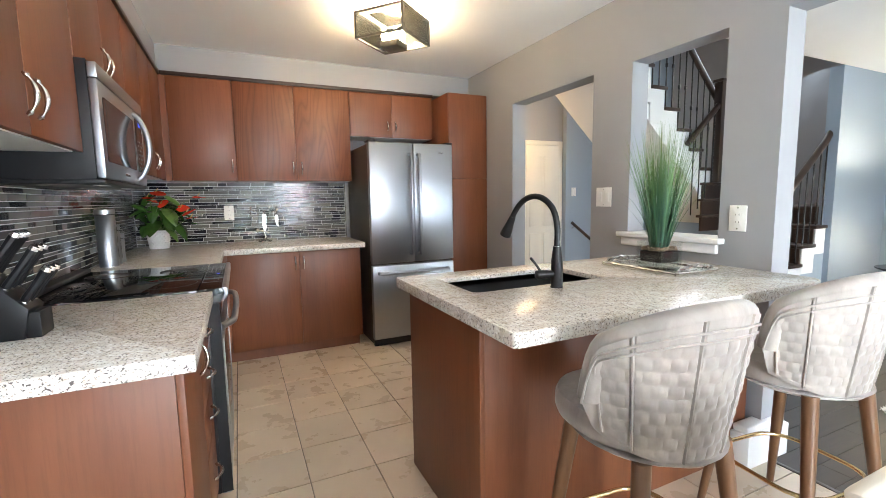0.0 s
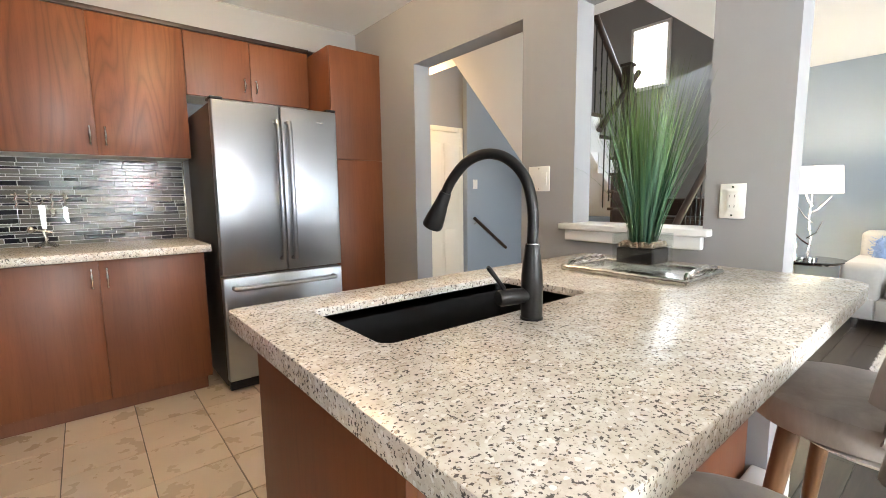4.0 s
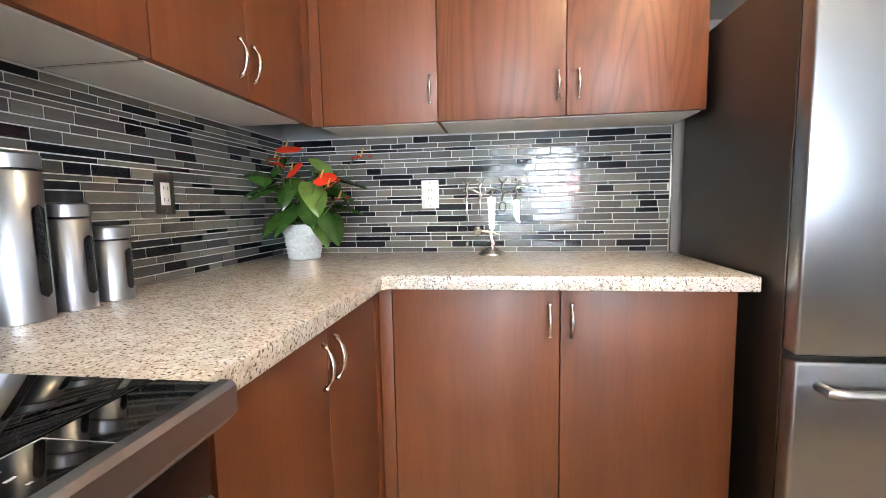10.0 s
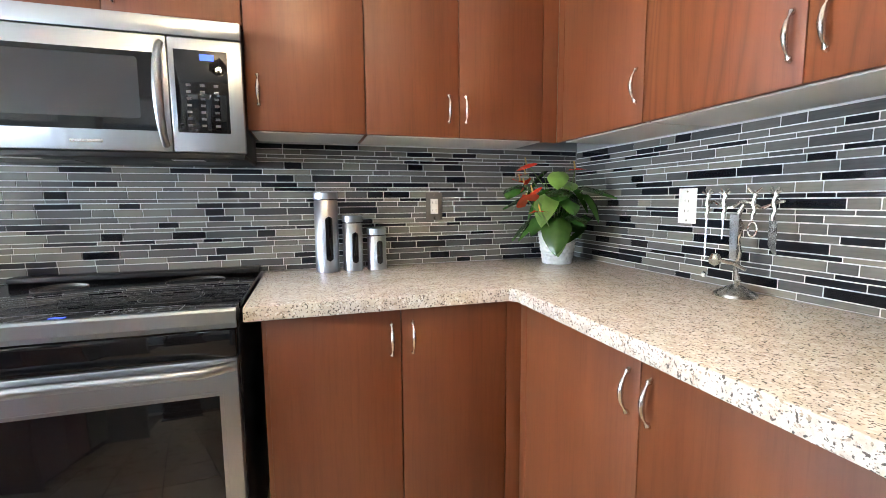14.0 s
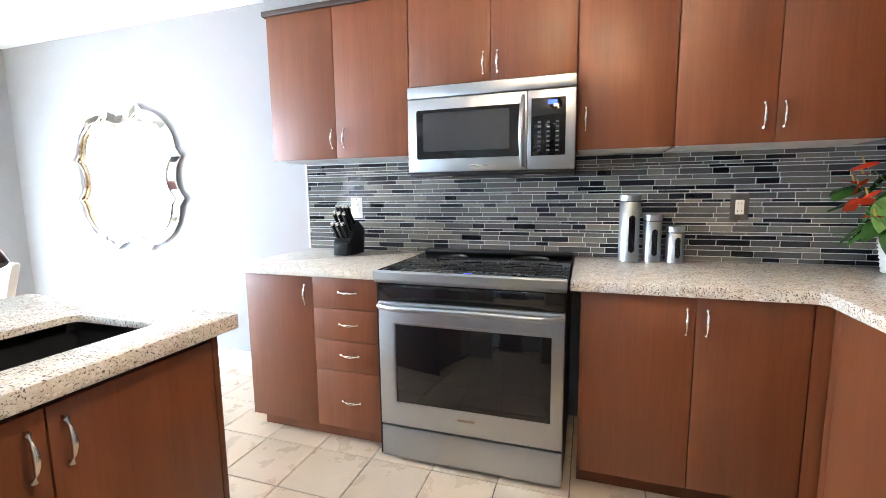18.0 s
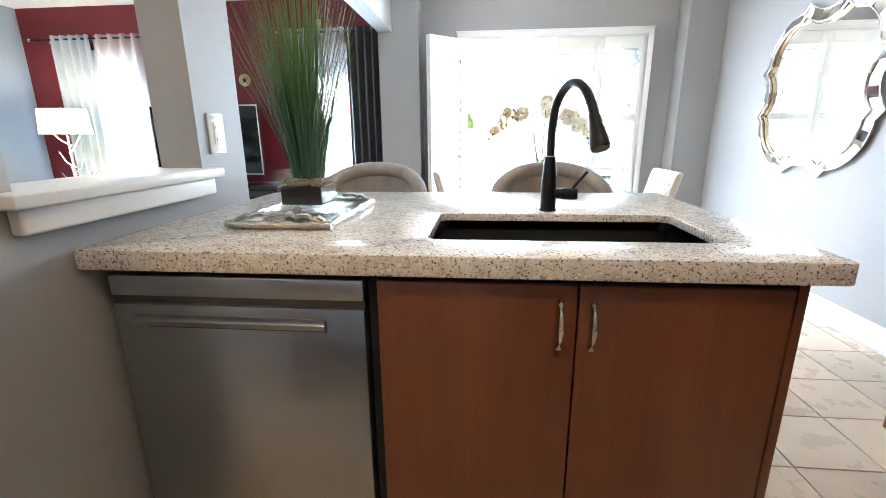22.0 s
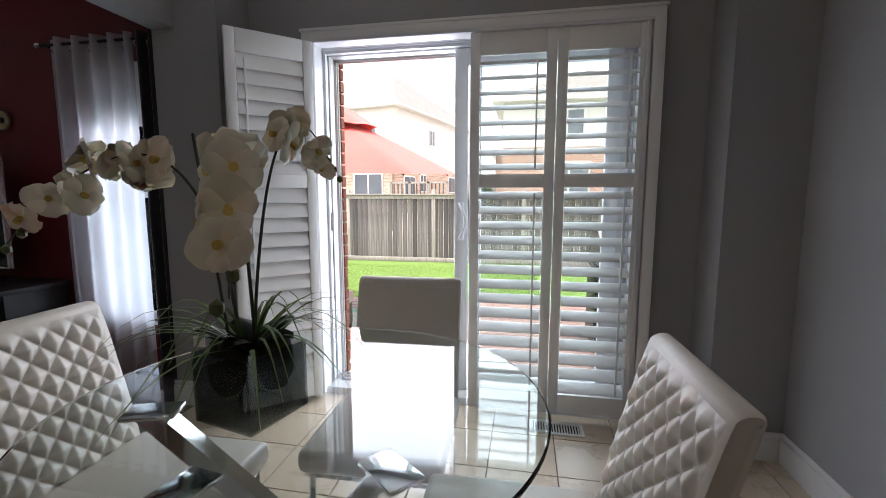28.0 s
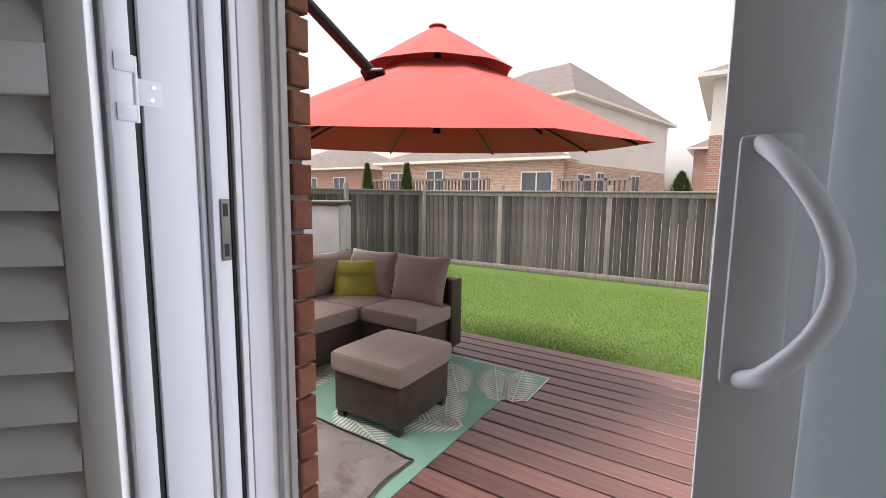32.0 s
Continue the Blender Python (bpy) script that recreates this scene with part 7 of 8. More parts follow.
for k in range(60):
    a, e_ = rng.uniform(0, 6.28), rng.uniform(0.1, 1.3)
    d = Vector((math.cos(a) * math.cos(e_), math.sin(a) * math.cos(e_), math.sin(e_)))
    s = d.orthogonal().normalized()
    L = rng.uniform(0.08, 0.15)
    p = Vector((4.50, 0.28, 0.54))
    q = [bm.verts.new(v) for v in (p + d * 0.02, p + d * L * 0.55 + s * 0.016, p + d * L, p + d * L * 0.55 - s * 0.016)]
    bm.faces.new(q)
part("leaves", bm, plain("bright_green_leaf", (0.10, 0.26, 0.05), 0.4, 0, 0.3, 20), tp, "bright green pointed leaves")
RUG = velvet("white_shag_wool", (0.74, 0.73, 0.71), 0.05)
bm = box(3.50, 5.55, -1.50, 0.95, 0.001, 0.012)
for k in range(9000):
    x, y = rng.uniform(3.50, 5.55), rng.uniform(-1.50, 0.95)
    if k % 6 == 0:
        x = 3.50 if k % 12 else x
        y = 0.95 if k % 12 == 0 else y
    a = rng.uniform(0, 6.28)
    dx, dy = 0.03 * math.cos(a), 0.03 * math.sin(a)
    bm.faces.new([bm.verts.new(p) for p in ((x - dy * 0.25, y + dx * 0.25, 0.011), (x + dy * 0.25, y - dx * 0.25, 0.011), (x + dx, y + dy, rng.uniform(0.020, 0.032)))])
solo("shag_rug", bm, RUG, "white shaggy wool rug on the dark floor", "rug")
for x, y in ((4.6, 1.05), (5.6, 0.4)):
    dl = thing("downlight", (x, y, CEIL), "white recessed ceiling downlight", "downlight", "downlights")
    part("ring", lathe([(0.05, CEIL - 0.001), (0.075, CEIL - 0.001), (0.075, CEIL - 0.007), (0.05, CEIL - 0.005)], x, y, 28), TRIM, dl)
    part("lens", lathe([(0.0, CEIL - 0.002), (0.05, CEIL - 0.002), (0.05, CEIL - 0.003), (0.0, CEIL - 0.003)], x, y, 28), SHADE, dl)

# all of it stands on the finished floor
for ob in [o for o in scene.objects if o not in earlier and o.parent is None and not o.name.startswith("window")]:
    ob.location.z += FL

# ---- hall and stairs ----
hd_ = thing("door_1", (4.2, 5.19, 0), "cream six-panel hall door, closed", "door", "", "structure")
part("leaf", box(3.93, 4.52, 5.165, 5.199, FL + 0.005, 2.05, 0.003), HALLDOOR, hd_)
for x0, x1 in ((3.99, 4.20), (4.25, 4.46)):
    for z0_, z1_ in ((0.15, 0.75), (0.85, 1.90)):
        part("raised_panel", box(x0, x1, 5.157, 5.166, z0_, z1_, 0.006), HALLDOOR, hd_)
part("frame", join(box(3.85, 3.93, 5.172, 5.199, FL, 2.12, 0.003), box(4.52, 4.60, 5.172, 5.199, FL, 2.12, 0.003), box(3.93, 4.52, 5.172, 5.199, 2.055, 2.12, 0.003)), HALLDOOR, hd_)
plate("light_switch", (4.78, 5.1195, 1.36), "y-", 0.085, 0.13, "white switch plate on the hall wall", "switch")

SY0, SYM, SY1_ = 2.26, 3.10, 4.02
RISE, RUN = 0.19, 0.225
st = thing("staircase", (5.2, 3.1, 0), "dark wood staircase with white risers and black iron balusters", "staircase", "", "structure")
# lower flight climbs along +x to a landing, the upper one comes back along -x
LAND_X, LAND_Z = 5.66, 1.14
for k in range(6):
    x1_, z_ = LAND_X - RUN * k, LAND_Z - RISE * k
    part("tread", box(x1_ - RUN - 0.03, x1_, SY0 - 0.03, SYM - 0.02, z_ - 0.035 - RISE, z_ - RISE, 0.008), STAIRWOOD, st)
    part("riser", box(x1_ - 0.02, x1_ - 0.002, SY0, SYM - 0.02, z_ - RISE, z_ - 0.036, 0.0), STAIRWOOD, st)
    part("stringer", box(x1_ - RUN, x1_ - 0.001, SY0 - 0.012, SY0 - 0.001, max(0, z_ - RISE - 0.30), z_ - RISE - 0.036), TRIM, st, "white painted stringer")
    part("skirt_wall", box(x1_ - RUN, x1_ - 0.001, SY0 - 0.010, SY0 + 0.08, 0, max(0.02, z_ - RISE - 0.301)), BLUEWALL, st)
part("landing", box(LAND_X - 0.03, 6.88, SY0 - 0.03, SY1_, LAND_Z - 0.04, LAND_Z, 0.006), STAIRWOOD, st)
part("landing_base", box(LAND_X, 6.88, SY0, SY1_, 0, LAND_Z - 0.041), BLUEWALL, st)
for k in range(9):
    x0_, z_ = 5.20 - 0.205 * k, LAND_Z + 0.205 * (k + 1) + 0.04
    part("tread", box(x0_ - 0.205, x0_ + 0.03, SYM - 0.03, SY1_, z_ - 0.035, z_, 0.008), STAIRWOOD, st)
    part("riser", box(x0_ - 0.02, x0_, SYM, SY1_, z_ - 0.205, z_ - 0.036), TRIM, st)
    part("stringer", box(x0_ - 0.205, x0_, SYM - 0.012, SYM - 0.001, z_ - 0.38, z_ - 0.036), TRIM, st, "white painted stringer")
    for q in (0.05, 0.15):
        part("baluster", tube([(x0_ - q, SYM + 0.02, z_), (x0_ - q, SYM + 0.02, z_ + 0.86 + 0.205 * (q / 0.205))], 0.0075, 6), FAUCET, st)
        part("baluster_collar", lathe([(0.0, z_ + 0.40), (0.014, z_ + 0.42), (0.014, z_ + 0.45), (0.0, z_ + 0.47)], x0_ - q, SYM + 0.02, 8), FAUCET, st)
part("soffit_slope", prism([(5.20, LAND_Z - 0.20), (5.20, LAND_Z - 0.05), (3.36, LAND_Z + 1.62), (3.36, LAND_Z + 1.46)], "y", SYM, SY1_), CEILING, st, "white sloping underside of the stairs")
part("handrail", tube([(5.30, SYM + 0.02, LAND_Z + 0.98), (3.45, SYM + 0.02, LAND_Z + 2.86)], 0.032, 12), STAIRWOOD, st)
part("newel_post", join(box(5.22, 5.31, SYM - 0.025, SYM + 0.065, LAND_Z, LAND_Z + 1.12, 0.006), box(5.205, 5.325, SYM - 0.04, SYM + 0.08, LAND_Z + 1.12, LAND_Z + 1.15, 0.006)), STAIRWOOD, st)
bm = bmesh.new()
bmesh.ops.create_uvsphere(bm, u_segments=16, v_segments=10, radius=0.045, matrix=Matrix.Translation((5.265, SYM + 0.02, LAND_Z + 1.19)))
part("newel_ball", bm, STAIRWOOD, st)
for k in range(12):
    x = LAND_X - 0.06 - 0.11 * k
    zt = LAND_Z - RISE * math.floor((LAND_X - x) / RUN) - RISE
    part("baluster", tube([(x, SY0 + 0.02, zt), (x, SY0 + 0.02, LAND_Z - RISE + 0.92 - (LAND_X - x) * RISE / RUN)], 0.0075, 6), FAUCET, st)
part("handrail", tube([(LAND_X + 0.02, SY0 + 0.02, LAND_Z + 0.80), (LAND_X - 0.10, SY0 + 0.02, LAND_Z + 0.66), (LAND_X - 1.35, SY0 + 0.02, LAND_Z - 0.40)], 0.032, 12), STAIRWOOD, st)
# winding steps at the turn, and the rail of the lower flight's inner side
for k in range(3):
    part("winder_riser", box(4.72 + 0.05 * k, 5.60, SYM - 0.10 + 0.03 * k, SYM - 0.08 + 0.03 * k, 0.88 + 0.18 * k, 1.03 + 0.18 * k), STAIRWOOD, st, "dark wooden riser")
    part("winder_tread", box(4.70 + 0.05 * k, 5.60, SYM - 0.125 + 0.03 * k, SYM - 0.05 + 0.03 * k, 1.03 + 0.18 * k, 1.06 + 0.18 * k, 0.006), STAIRWOOD, st)
part("handrail", tube([(5.24, SYM - 0.06, 2.50), (4.50, SYM - 0.06, 1.83)], 0.032, 12), STAIRWOOD, st)
for k in range(6):
    x = 4.60 + 0.11 * k
    part("baluster", tube([(x, SYM - 0.06, 1.42 if x > 4.85 else 1.06 + 0.6 * (x - 4.6)), (x, SYM - 0.06, 1.83 + (x - 4.50) * 0.905)], 0.0075, 6), FAUCET, st)
part("newel_post", join(box(4.97, 5.06, SYM - 0.105, SYM - 0.015, 1.42, 2.52, 0.006), box(4.955, 5.075, SYM - 0.12, SYM - 0.001, 2.52, 2.55, 0.006)), STAIRWOOD, st)
hr = thing("hall_handrail", (4.9, 5.12, 0.6), "dark wood handrail on the hall wall", "handrail")
part("rail", tube([(4.70, 5.05, 0.89), (5.35, 5.05, 0.42)], 0.024, 10), STAIRWOOD, hr)
part("bracket", tube([(4.76, 5.05, 0.84), (4.76, 5.119, 0.80)], 0.010, 8), NICKEL, hr)
wn_ = thing("window_3", (6.88, 3.7, 2.9), "bright white framed stairwell window", "window", "", "structure")
part("frame", box(6.86, 6.899, 3.44, 4.00, 2.68, 3.57, 0.004), TRIM, wn_)
part("pane", box(6.852, 6.861, 3.49, 3.95, 2.73, 3.52), glow("bright_window_sky", (0.95, 0.98, 1.0), 0.2), wn_, "bright overcast daylight")

# ---- outside ----
DECK = -0.20
LAWN = Mat("mown_lawn_soil", 0.95)
lf = LAWN.noise(1.2, 6)
yard = LAWN.n("MapRange", {"Value": LAWN.n("SeparateXYZ", {"Vector": LAWN.xyz}).outputs["Y"], "From Min": -12.5, "From Max": -11.5})
LAWN.colour(LAWN.mix(yard.outputs[0], (0.20, 0.19, 0.17), LAWN.mix(0.5, LAWN.ramp(lf, (0.3, (0.06, 0.125, 0.018)), (0.7, (0.095, 0.18, 0.028))), LAWN.ramp(LAWN.noise(60, 4), (0.3, (0.04, 0.09, 0.012)), (0.7, (0.11, 0.20, 0.036))))))
LAWN.bump(LAWN.noise(90, 4), 0.8, 0.02)


def ground_z(x, y):
    t = min(1.0, max(0.0, (-5.5 - y) / 5.2))
    far = min(1.0, max(0.0, (-12 - y) / 20.0))
    return -0.31 - 0.19 * t + 0.9 * far


def ground_at(u, v):
    x = -600 + 1200 * (0.5 + 0.5 * (2 * u - 1) ** 3)
    y = -2.5 - 900 * v ** 4
    return Vector((x, y, ground_z(x, y)))


g = part("ground", sheet(40, 60, ground_at), LAWN.m)
tagged(g, "green mown lawn that reaches the horizon", "ground", "", "structure")
BL = Mat("lawn_grass_blade", 0.6)
BL.colour(BL.ramp(BL.island(), (0.0, (0.065, 0.135, 0.020)), (0.6, (0.115, 0.215, 0.036)), (1.0, (0.21, 0.28, 0.085))))
nr = np.random.RandomState(4)
N = 120000
gx, gy = nr.uniform(0.2, 8.2, N), -5.55 - 5.1 * nr.uniform(0, 1, N) ** 1.3
ga, gh = nr.uniform(0, 6.283, N), nr.uniform(0.012, 0.030, N)
gz = np.array([ground_z(0, y) for y in gy])
wd = 0.0028
verts = np.empty((N * 3, 3))
verts[0::3] = np.stack([gx - wd * np.cos(ga), gy - wd * np.sin(ga), gz], 1)
verts[1::3] = np.stack([gx + wd * np.cos(ga), gy + wd * np.sin(ga), gz], 1)
verts[2::3] = np.stack([gx + nr.normal(0, 0.008, N), gy + nr.normal(0, 0.008, N), gz + gh], 1)
me = bpy.data.meshes.new("lawn_grass")
me.from_pydata(verts.tolist(), [], np.arange(N * 3).reshape(-1, 3).tolist())
me.materials.append(BL.m)
tagged(new("lawn_grass", me), "short green mown grass blades", "grass", "", "stuff")

# deck: slab coloured near black as shade in the gaps; boards are laid at the end of the file
deck_ob = structure("deck", box(-3.2, 8.0, -5.52, -2.53, DECK - 0.16, DECK - 0.031), plain("deck_gap_shade", (0.018, 0.012, 0.010), 0.9), "red-brown stained wooden deck", "deck")
step_ob = structure("door_step", box(-0.3, 1.62, -2.75, -2.48, -0.30, -0.031, 0.01), plain("pale_concrete", (0.50, 0.49, 0.47), 0.85), "pale concrete door step", "step")
# outer brick skin of the house
w = box(1.722, 2.55, -2.514, -2.382, -0.4, 3.2)
box(1.655, 1.722, -2.514, -2.4755, -0.4, 3.2, bm=w)
box(-4.0, -0.16, -2.514, -2.382, -0.4, 3.2, bm=w)
box(-0.16, 1.655, -2.514, -2.4755, 2.10, 3.2, bm=w)
skin = structure("outer_wall", w, MORTAR, "red brick outer wall round the patio door", "wall")

# fence
FY_ = -10.72
fence = thing("fence", (3.0, FY_, -0.6), "weathered grey cedar privacy fence", "fence", "", "structure")
rng = random.Random(21)
FT, FB = 1.29, -0.42


def fence_run(p, q, posts):
    p, q = Vector((*p, 0)), Vector((*q, 0))
    d = q - p
    L = d.length
    a = math.degrees(math.atan2(d.y, d.x))
    m = pose(p.x, p.y, 0, 0, 0, a)
    pitch = 0.135
    n_ = int(L / pitch)
    mesh = [bpy.data.meshes.new("board") for _ in range(4)]
    for k, me_ in enumerate(mesh):
        b_ = box(0.003, pitch - 0.004 - 0.002 * k, -0.012, 0.012, FB, FT - 0.14, 0.002, 1)
        b_.to_mesh(me_)
        b_.free()
        me_.materials.append(FENCEWOOD)
    for k in range(n_):
        ob = new("board", mesh[rng.randrange(4)])
        ob.parent = fence
        ob.matrix_basis = Matrix.Translation(-fence.location) @ m @ pose(k * pitch, rng.uniform(-0.004, 0.004), 0)
    for name, z0_, z1_, t_ in (("top_rail", FT - 0.14, FT - 0.05, 0.022), ("bottom_rail", FB - 0.06, FB + 0.06, 0.024)):
        part(name, turned(box(0, L, -t_, t_, z0_, z1_, 0.004), m), FENCERAIL, fence)
    part("cap_rail", turned(box(0, L, -0.06, 0.06, FT - 0.05, FT - 0.015, 0.006), m), FENCERAIL, fence)
    for s in posts:
        part("post", turned(box(s - 0.05, s + 0.05, -0.02, 0.09, FB - 0.15, FT + 0.10, 0.006), m), FENCERAIL, fence)


fence_run((7.11, FY_), (-2.6, FY_ - 0.1), (2.02, 4.33, 6.6, 8.9))
fence_run((7.14, FY_ + 0.03), (9.2, -6.2), (0.02, 2.0, 4.6))

# neighbours' decks behind the fence
far_deck = thing("far_railing", (12, -17.5, 0.8), "weathered wooden deck railing behind the fence", "railing")
for x0, x1, y, z in ((8.6, 14.5, -17.0, 1.35), (3.6, 6.0, -17.5, 1.32)):
    part("top_rail", box(x0, x1, y - 0.05, y + 0.05, z + 0.42, z + 0.5), FENCERAIL, far_deck)
    part("low_rail", box(x0, x1, y - 0.03, y + 0.03, z - 0.25, z - 0.18), FENCERAIL, far_deck)
    for k in range(int((x1 - x0) / 0.16)):
        part("picket", box(x0 + 0.16 * k, x0 + 0.16 * k + 0.05, y - 0.025, y + 0.025, z - 0.3, z + 0.42), FENCEWOOD, far_deck)
    for k in range(4):
        xp = x0 + (x1 - x0) * k / 3
        part("post", box(xp - 0.05, xp + 0.05, y - 0.05, y + 0.05, -0.45, z + 0.5), FENCERAIL, far_deck)

FARGLASS = plain("far_window_glass", (0.10, 0.12, 0.14), 0.08, 0.0, 0.2, 0.6, relief=0.0)


def house(name, m, w, d, h, brick_h, roof_h, skin_mat, upper_mat, wins, label, hip=0.0):
    """A hip-roofed house; local x along its front, y away from the viewer."""
    ob = thing(name, m.translation, label, "house")

    def put(n_, bm, mat, parent=None, lab=""):
        return part(n_, turned(bm, m), mat, parent or ob, lab)
    put("wall", box(0, w, 0, d, -0.5, brick_h), skin_mat, None, "brick lower wall")
    if h > brick_h:
        put("upper_wall", box(0.02, w - 0.02, 0.02, d - 0.02, brick_h, h), upper_mat)
    e = 0.45
    bm = bmesh.new()
    lo = [bm.verts.new(p) for p in ((-e, -e, h), (w + e, -e, h), (w + e, d + e, h), (-e, d + e, h))]
    s = hip or min(w, d) / 2
    hi = [bm.verts.new(p) for p in (((s, d / 2, h + roof_h), (w - s, d / 2, h + roof_h)) if hip or w > d + 0.1 else ((w / 2, s, h + roof_h), (w / 2, d - s, h + roof_h)))]
    if hip or w > d + 0.1:
        fs = ((lo[0], lo[1], hi[1], hi[0]), (lo[1], lo[2], hi[1]), (lo[2], lo[3], hi[0], hi[1]), (lo[3], lo[0], hi[0]))
    else:
        fs = ((lo[0], lo[1], hi[0]), (lo[1], lo[2], hi[1], hi[0]), (lo[2], lo[3], hi[1]), (lo[3], lo[0], hi[0], hi[1]))
    for f in fs:
        bm.faces.new(f)
    bm.faces.new(lo[::-1])
    bmesh.ops.recalc_face_normals(bm, faces=bm.faces)
    put("roof", bm, SHINGLE)
    put("eave", box(-e - 0.06, w + e + 0.06, -e - 0.06, d + e + 0.06, h - 0.16, h - 0.001), STUCCO, None, "pale eaves and gutter")
    for face, u, z, ww, hh in wins:
        fr = (box(u, u + ww, -0.06, -0.001, z, z + hh, 0.01) if face == "f" else box(-0.06, -0.001, u, u + ww, z, z + hh, 0.01) if face == "l" else box(w + 0.001, w + 0.06, u, u + ww, z, z + hh, 0.01))
        wob = put("window", fr, STUCCO)
        g2 = 0.09
        for c in range(2):
            a0, a1 = u + g2 + c * (ww - g2) / 2, u + (c + 1) * (ww - g2) / 2
            pb = (box(a0, a1, -0.075, -0.061, z + g2, z + hh - g2) if face == "f" else box(-0.075, -0.061, a0, a1, z + g2, z + hh - g2) if face == "l" else box(w + 0.061, w + 0.075, a0, a1, z + g2, z + hh - g2))
            put("pane", pb, FARGLASS, wob)
    return ob



house("house", pose(22.5, -27.0, 0.6, 0, 0, 180), 13.6, 8.0, 2.9, 2.9, 1.9, FARBRICK, STUCCO, [("f", 0.8, 0.9, 1.5, 1.3), ("f", 4.0, 0.9, 1.4, 1.4), ("f", 6.9, 0.1, 1.3, 2.1), ("f", 11.0, 0.3, 2.0, 1.8)], "low buff brick house with a grey hip roof")
# the wall seen runs from its near corner back and to the right
near, back = Vector((8.7, -27.2, 0.6)), Vector((5.3, -42.0, 0.6))


def side_house():
    """Two-storey house whose long side recedes; its windows sit on that side."""
    d = (back - near).normalized()
    s = Vector((-d.y, d.x, 0))
    s = s if s.x > 0 else -s
    m = Matrix(((s.x, d.x, 0, near.x), (s.y, d.y, 0, near.y), (0, 0, 1, 0.6), (0, 0, 0, 1)))
    return house("house", m, 13.0, (back - near).length, 6.45, 2.6, 4.15, FARBRICK, STUCCO, [("l", 5.0, 4.3, 0.9, 1.2), ("l", 1.0, 0.6, 1.6, 1.4), ("l", 3.4, 0.9, 1.0, 1.3), ("l", 8.6, 0.9, 1.4, 1.3), ("f", 1.4, 3.9, 1.4, 1.4)], "two-storey house with pale siding above buff brick", 4.6)


side_house()
house("house", Matrix(((-1, 0, 0, 1.65), (0, -1, 0, -22.0), (0, 0, 1, 0.4), (0, 0, 0, 1))), 9.0, 10.0, 5.5, 3.2, 2.4, FARRED, STUCCO, [("f", 2.2, 3.6, 1.7, 1.4), ("f", 2.2, 0.9, 2.0, 1.6), ("f", 5.8, 3.6, 1.5, 1.4), ("f", 5.5, 0.9, 1.6, 1.4)], "red brick two-storey house with pale upper siding")
house("house", Matrix(((-1, 0, 0, 44.0), (0, -1, 0, -33.0), (0, 0, 1, 0.6), (0, 0, 0, 1))), 14.0, 9.0, 3.2, 3.2, 2.4, FARRED, STUCCO, [("f", 2.0, 0.9, 1.6, 1.4), ("f", 6.0, 0.9, 1.6, 1.4), ("f", 10.0, 0.9, 1.6, 1.4)], "far red brick house with a grey roof")
house("house", Matrix(((-1, 0, 0, 3.6), (0, -1, 0, -46.0), (0, 0, 1, 0.6), (0, 0, 0, 1))), 8.0, 9.0, 5.0, 5.0, 2.4, FARRED, STUCCO, [("f", 2.0, 3.2, 1.4, 1.3)], "distant red brick house with a grey roof")

NEEDLE = Mat("dark_cedar_foliage", 0.8)
NEEDLE.colour(NEEDLE.ramp(NEEDLE.island(), (0.0, (0.018, 0.040, 0.010)), (1.0, (0.065, 0.115, 0.030))))


def cedar(x, y, z, h, r, seed):
    ob = thing("cedar", (x, y, z), "small pointed green cedar behind the fence", "tree", "cedars")
    part("trunk", tube([(x, y, z), (x, y, z + h * 0.8)], [0.05, 0.015], 8), FENCEWOOD, ob)
    q = random.Random(seed)
    bm = bmesh.new()
    for k in range(1500):
        t = q.random() ** 0.8
        rr = r * (1 - t) ** 0.75 * (0.55 + 0.5 * q.random())
        a = q.uniform(0, 6.283)
        c = Vector((x + rr * math.cos(a), y + rr * math.sin(a), z + 0.12 + (h - 0.12) * t))
        d = Vector((math.cos(a), math.sin(a), 1.4)).normalized() * q.uniform(0.08, 0.16)
        s = Vector((-math.sin(a), math.cos(a), q.uniform(-0.4, 0.4))) * 0.035
        bm.faces.new([bm.verts.new(v) for v in (c - s, c + s, c + d)])
    part("crown", bm, NEEDLE.m, ob)


cedar(11.3, -13.2, 0.0, 2.15, 0.36, 1)
cedar(9.9, -13.6, 0.0, 2.15, 0.38, 2)
cedar(2.2, -18.5, 0.3, 1.7, 0.7, 3)

# storage shed
sh_ = thing("storage_shed", (6.2, -7.2, -0.4), "grey plastic garden storage box with plank doors", "shed")
SHED = plain("pale_grey_resin", (0.42, 0.43, 0.45), 0.6)
shm = pose(5.55, -6.35, -0.42, 0, 0, -52)
part("cabinet", turned(box(0, 1.3, 0, 0.75, 0, 1.40, 0.01), shm), SHED, sh_)
part("lid", turned(box(-0.03, 1.33, -0.04, 0.79, 1.40, 1.46, 0.015), shm), STEEL_DARK, sh_)
for k in range(8):
    part("door_plank", turned(box(0.03 + 0.156 * k, 0.178 + 0.156 * k, -0.018, -0.001, 0.05, 1.36, 0.004), shm), SHED, sh_)
part("latch", turned(box(0.60, 0.72, -0.035, -0.019, 0.66, 0.69), shm), BLACK, sh_)

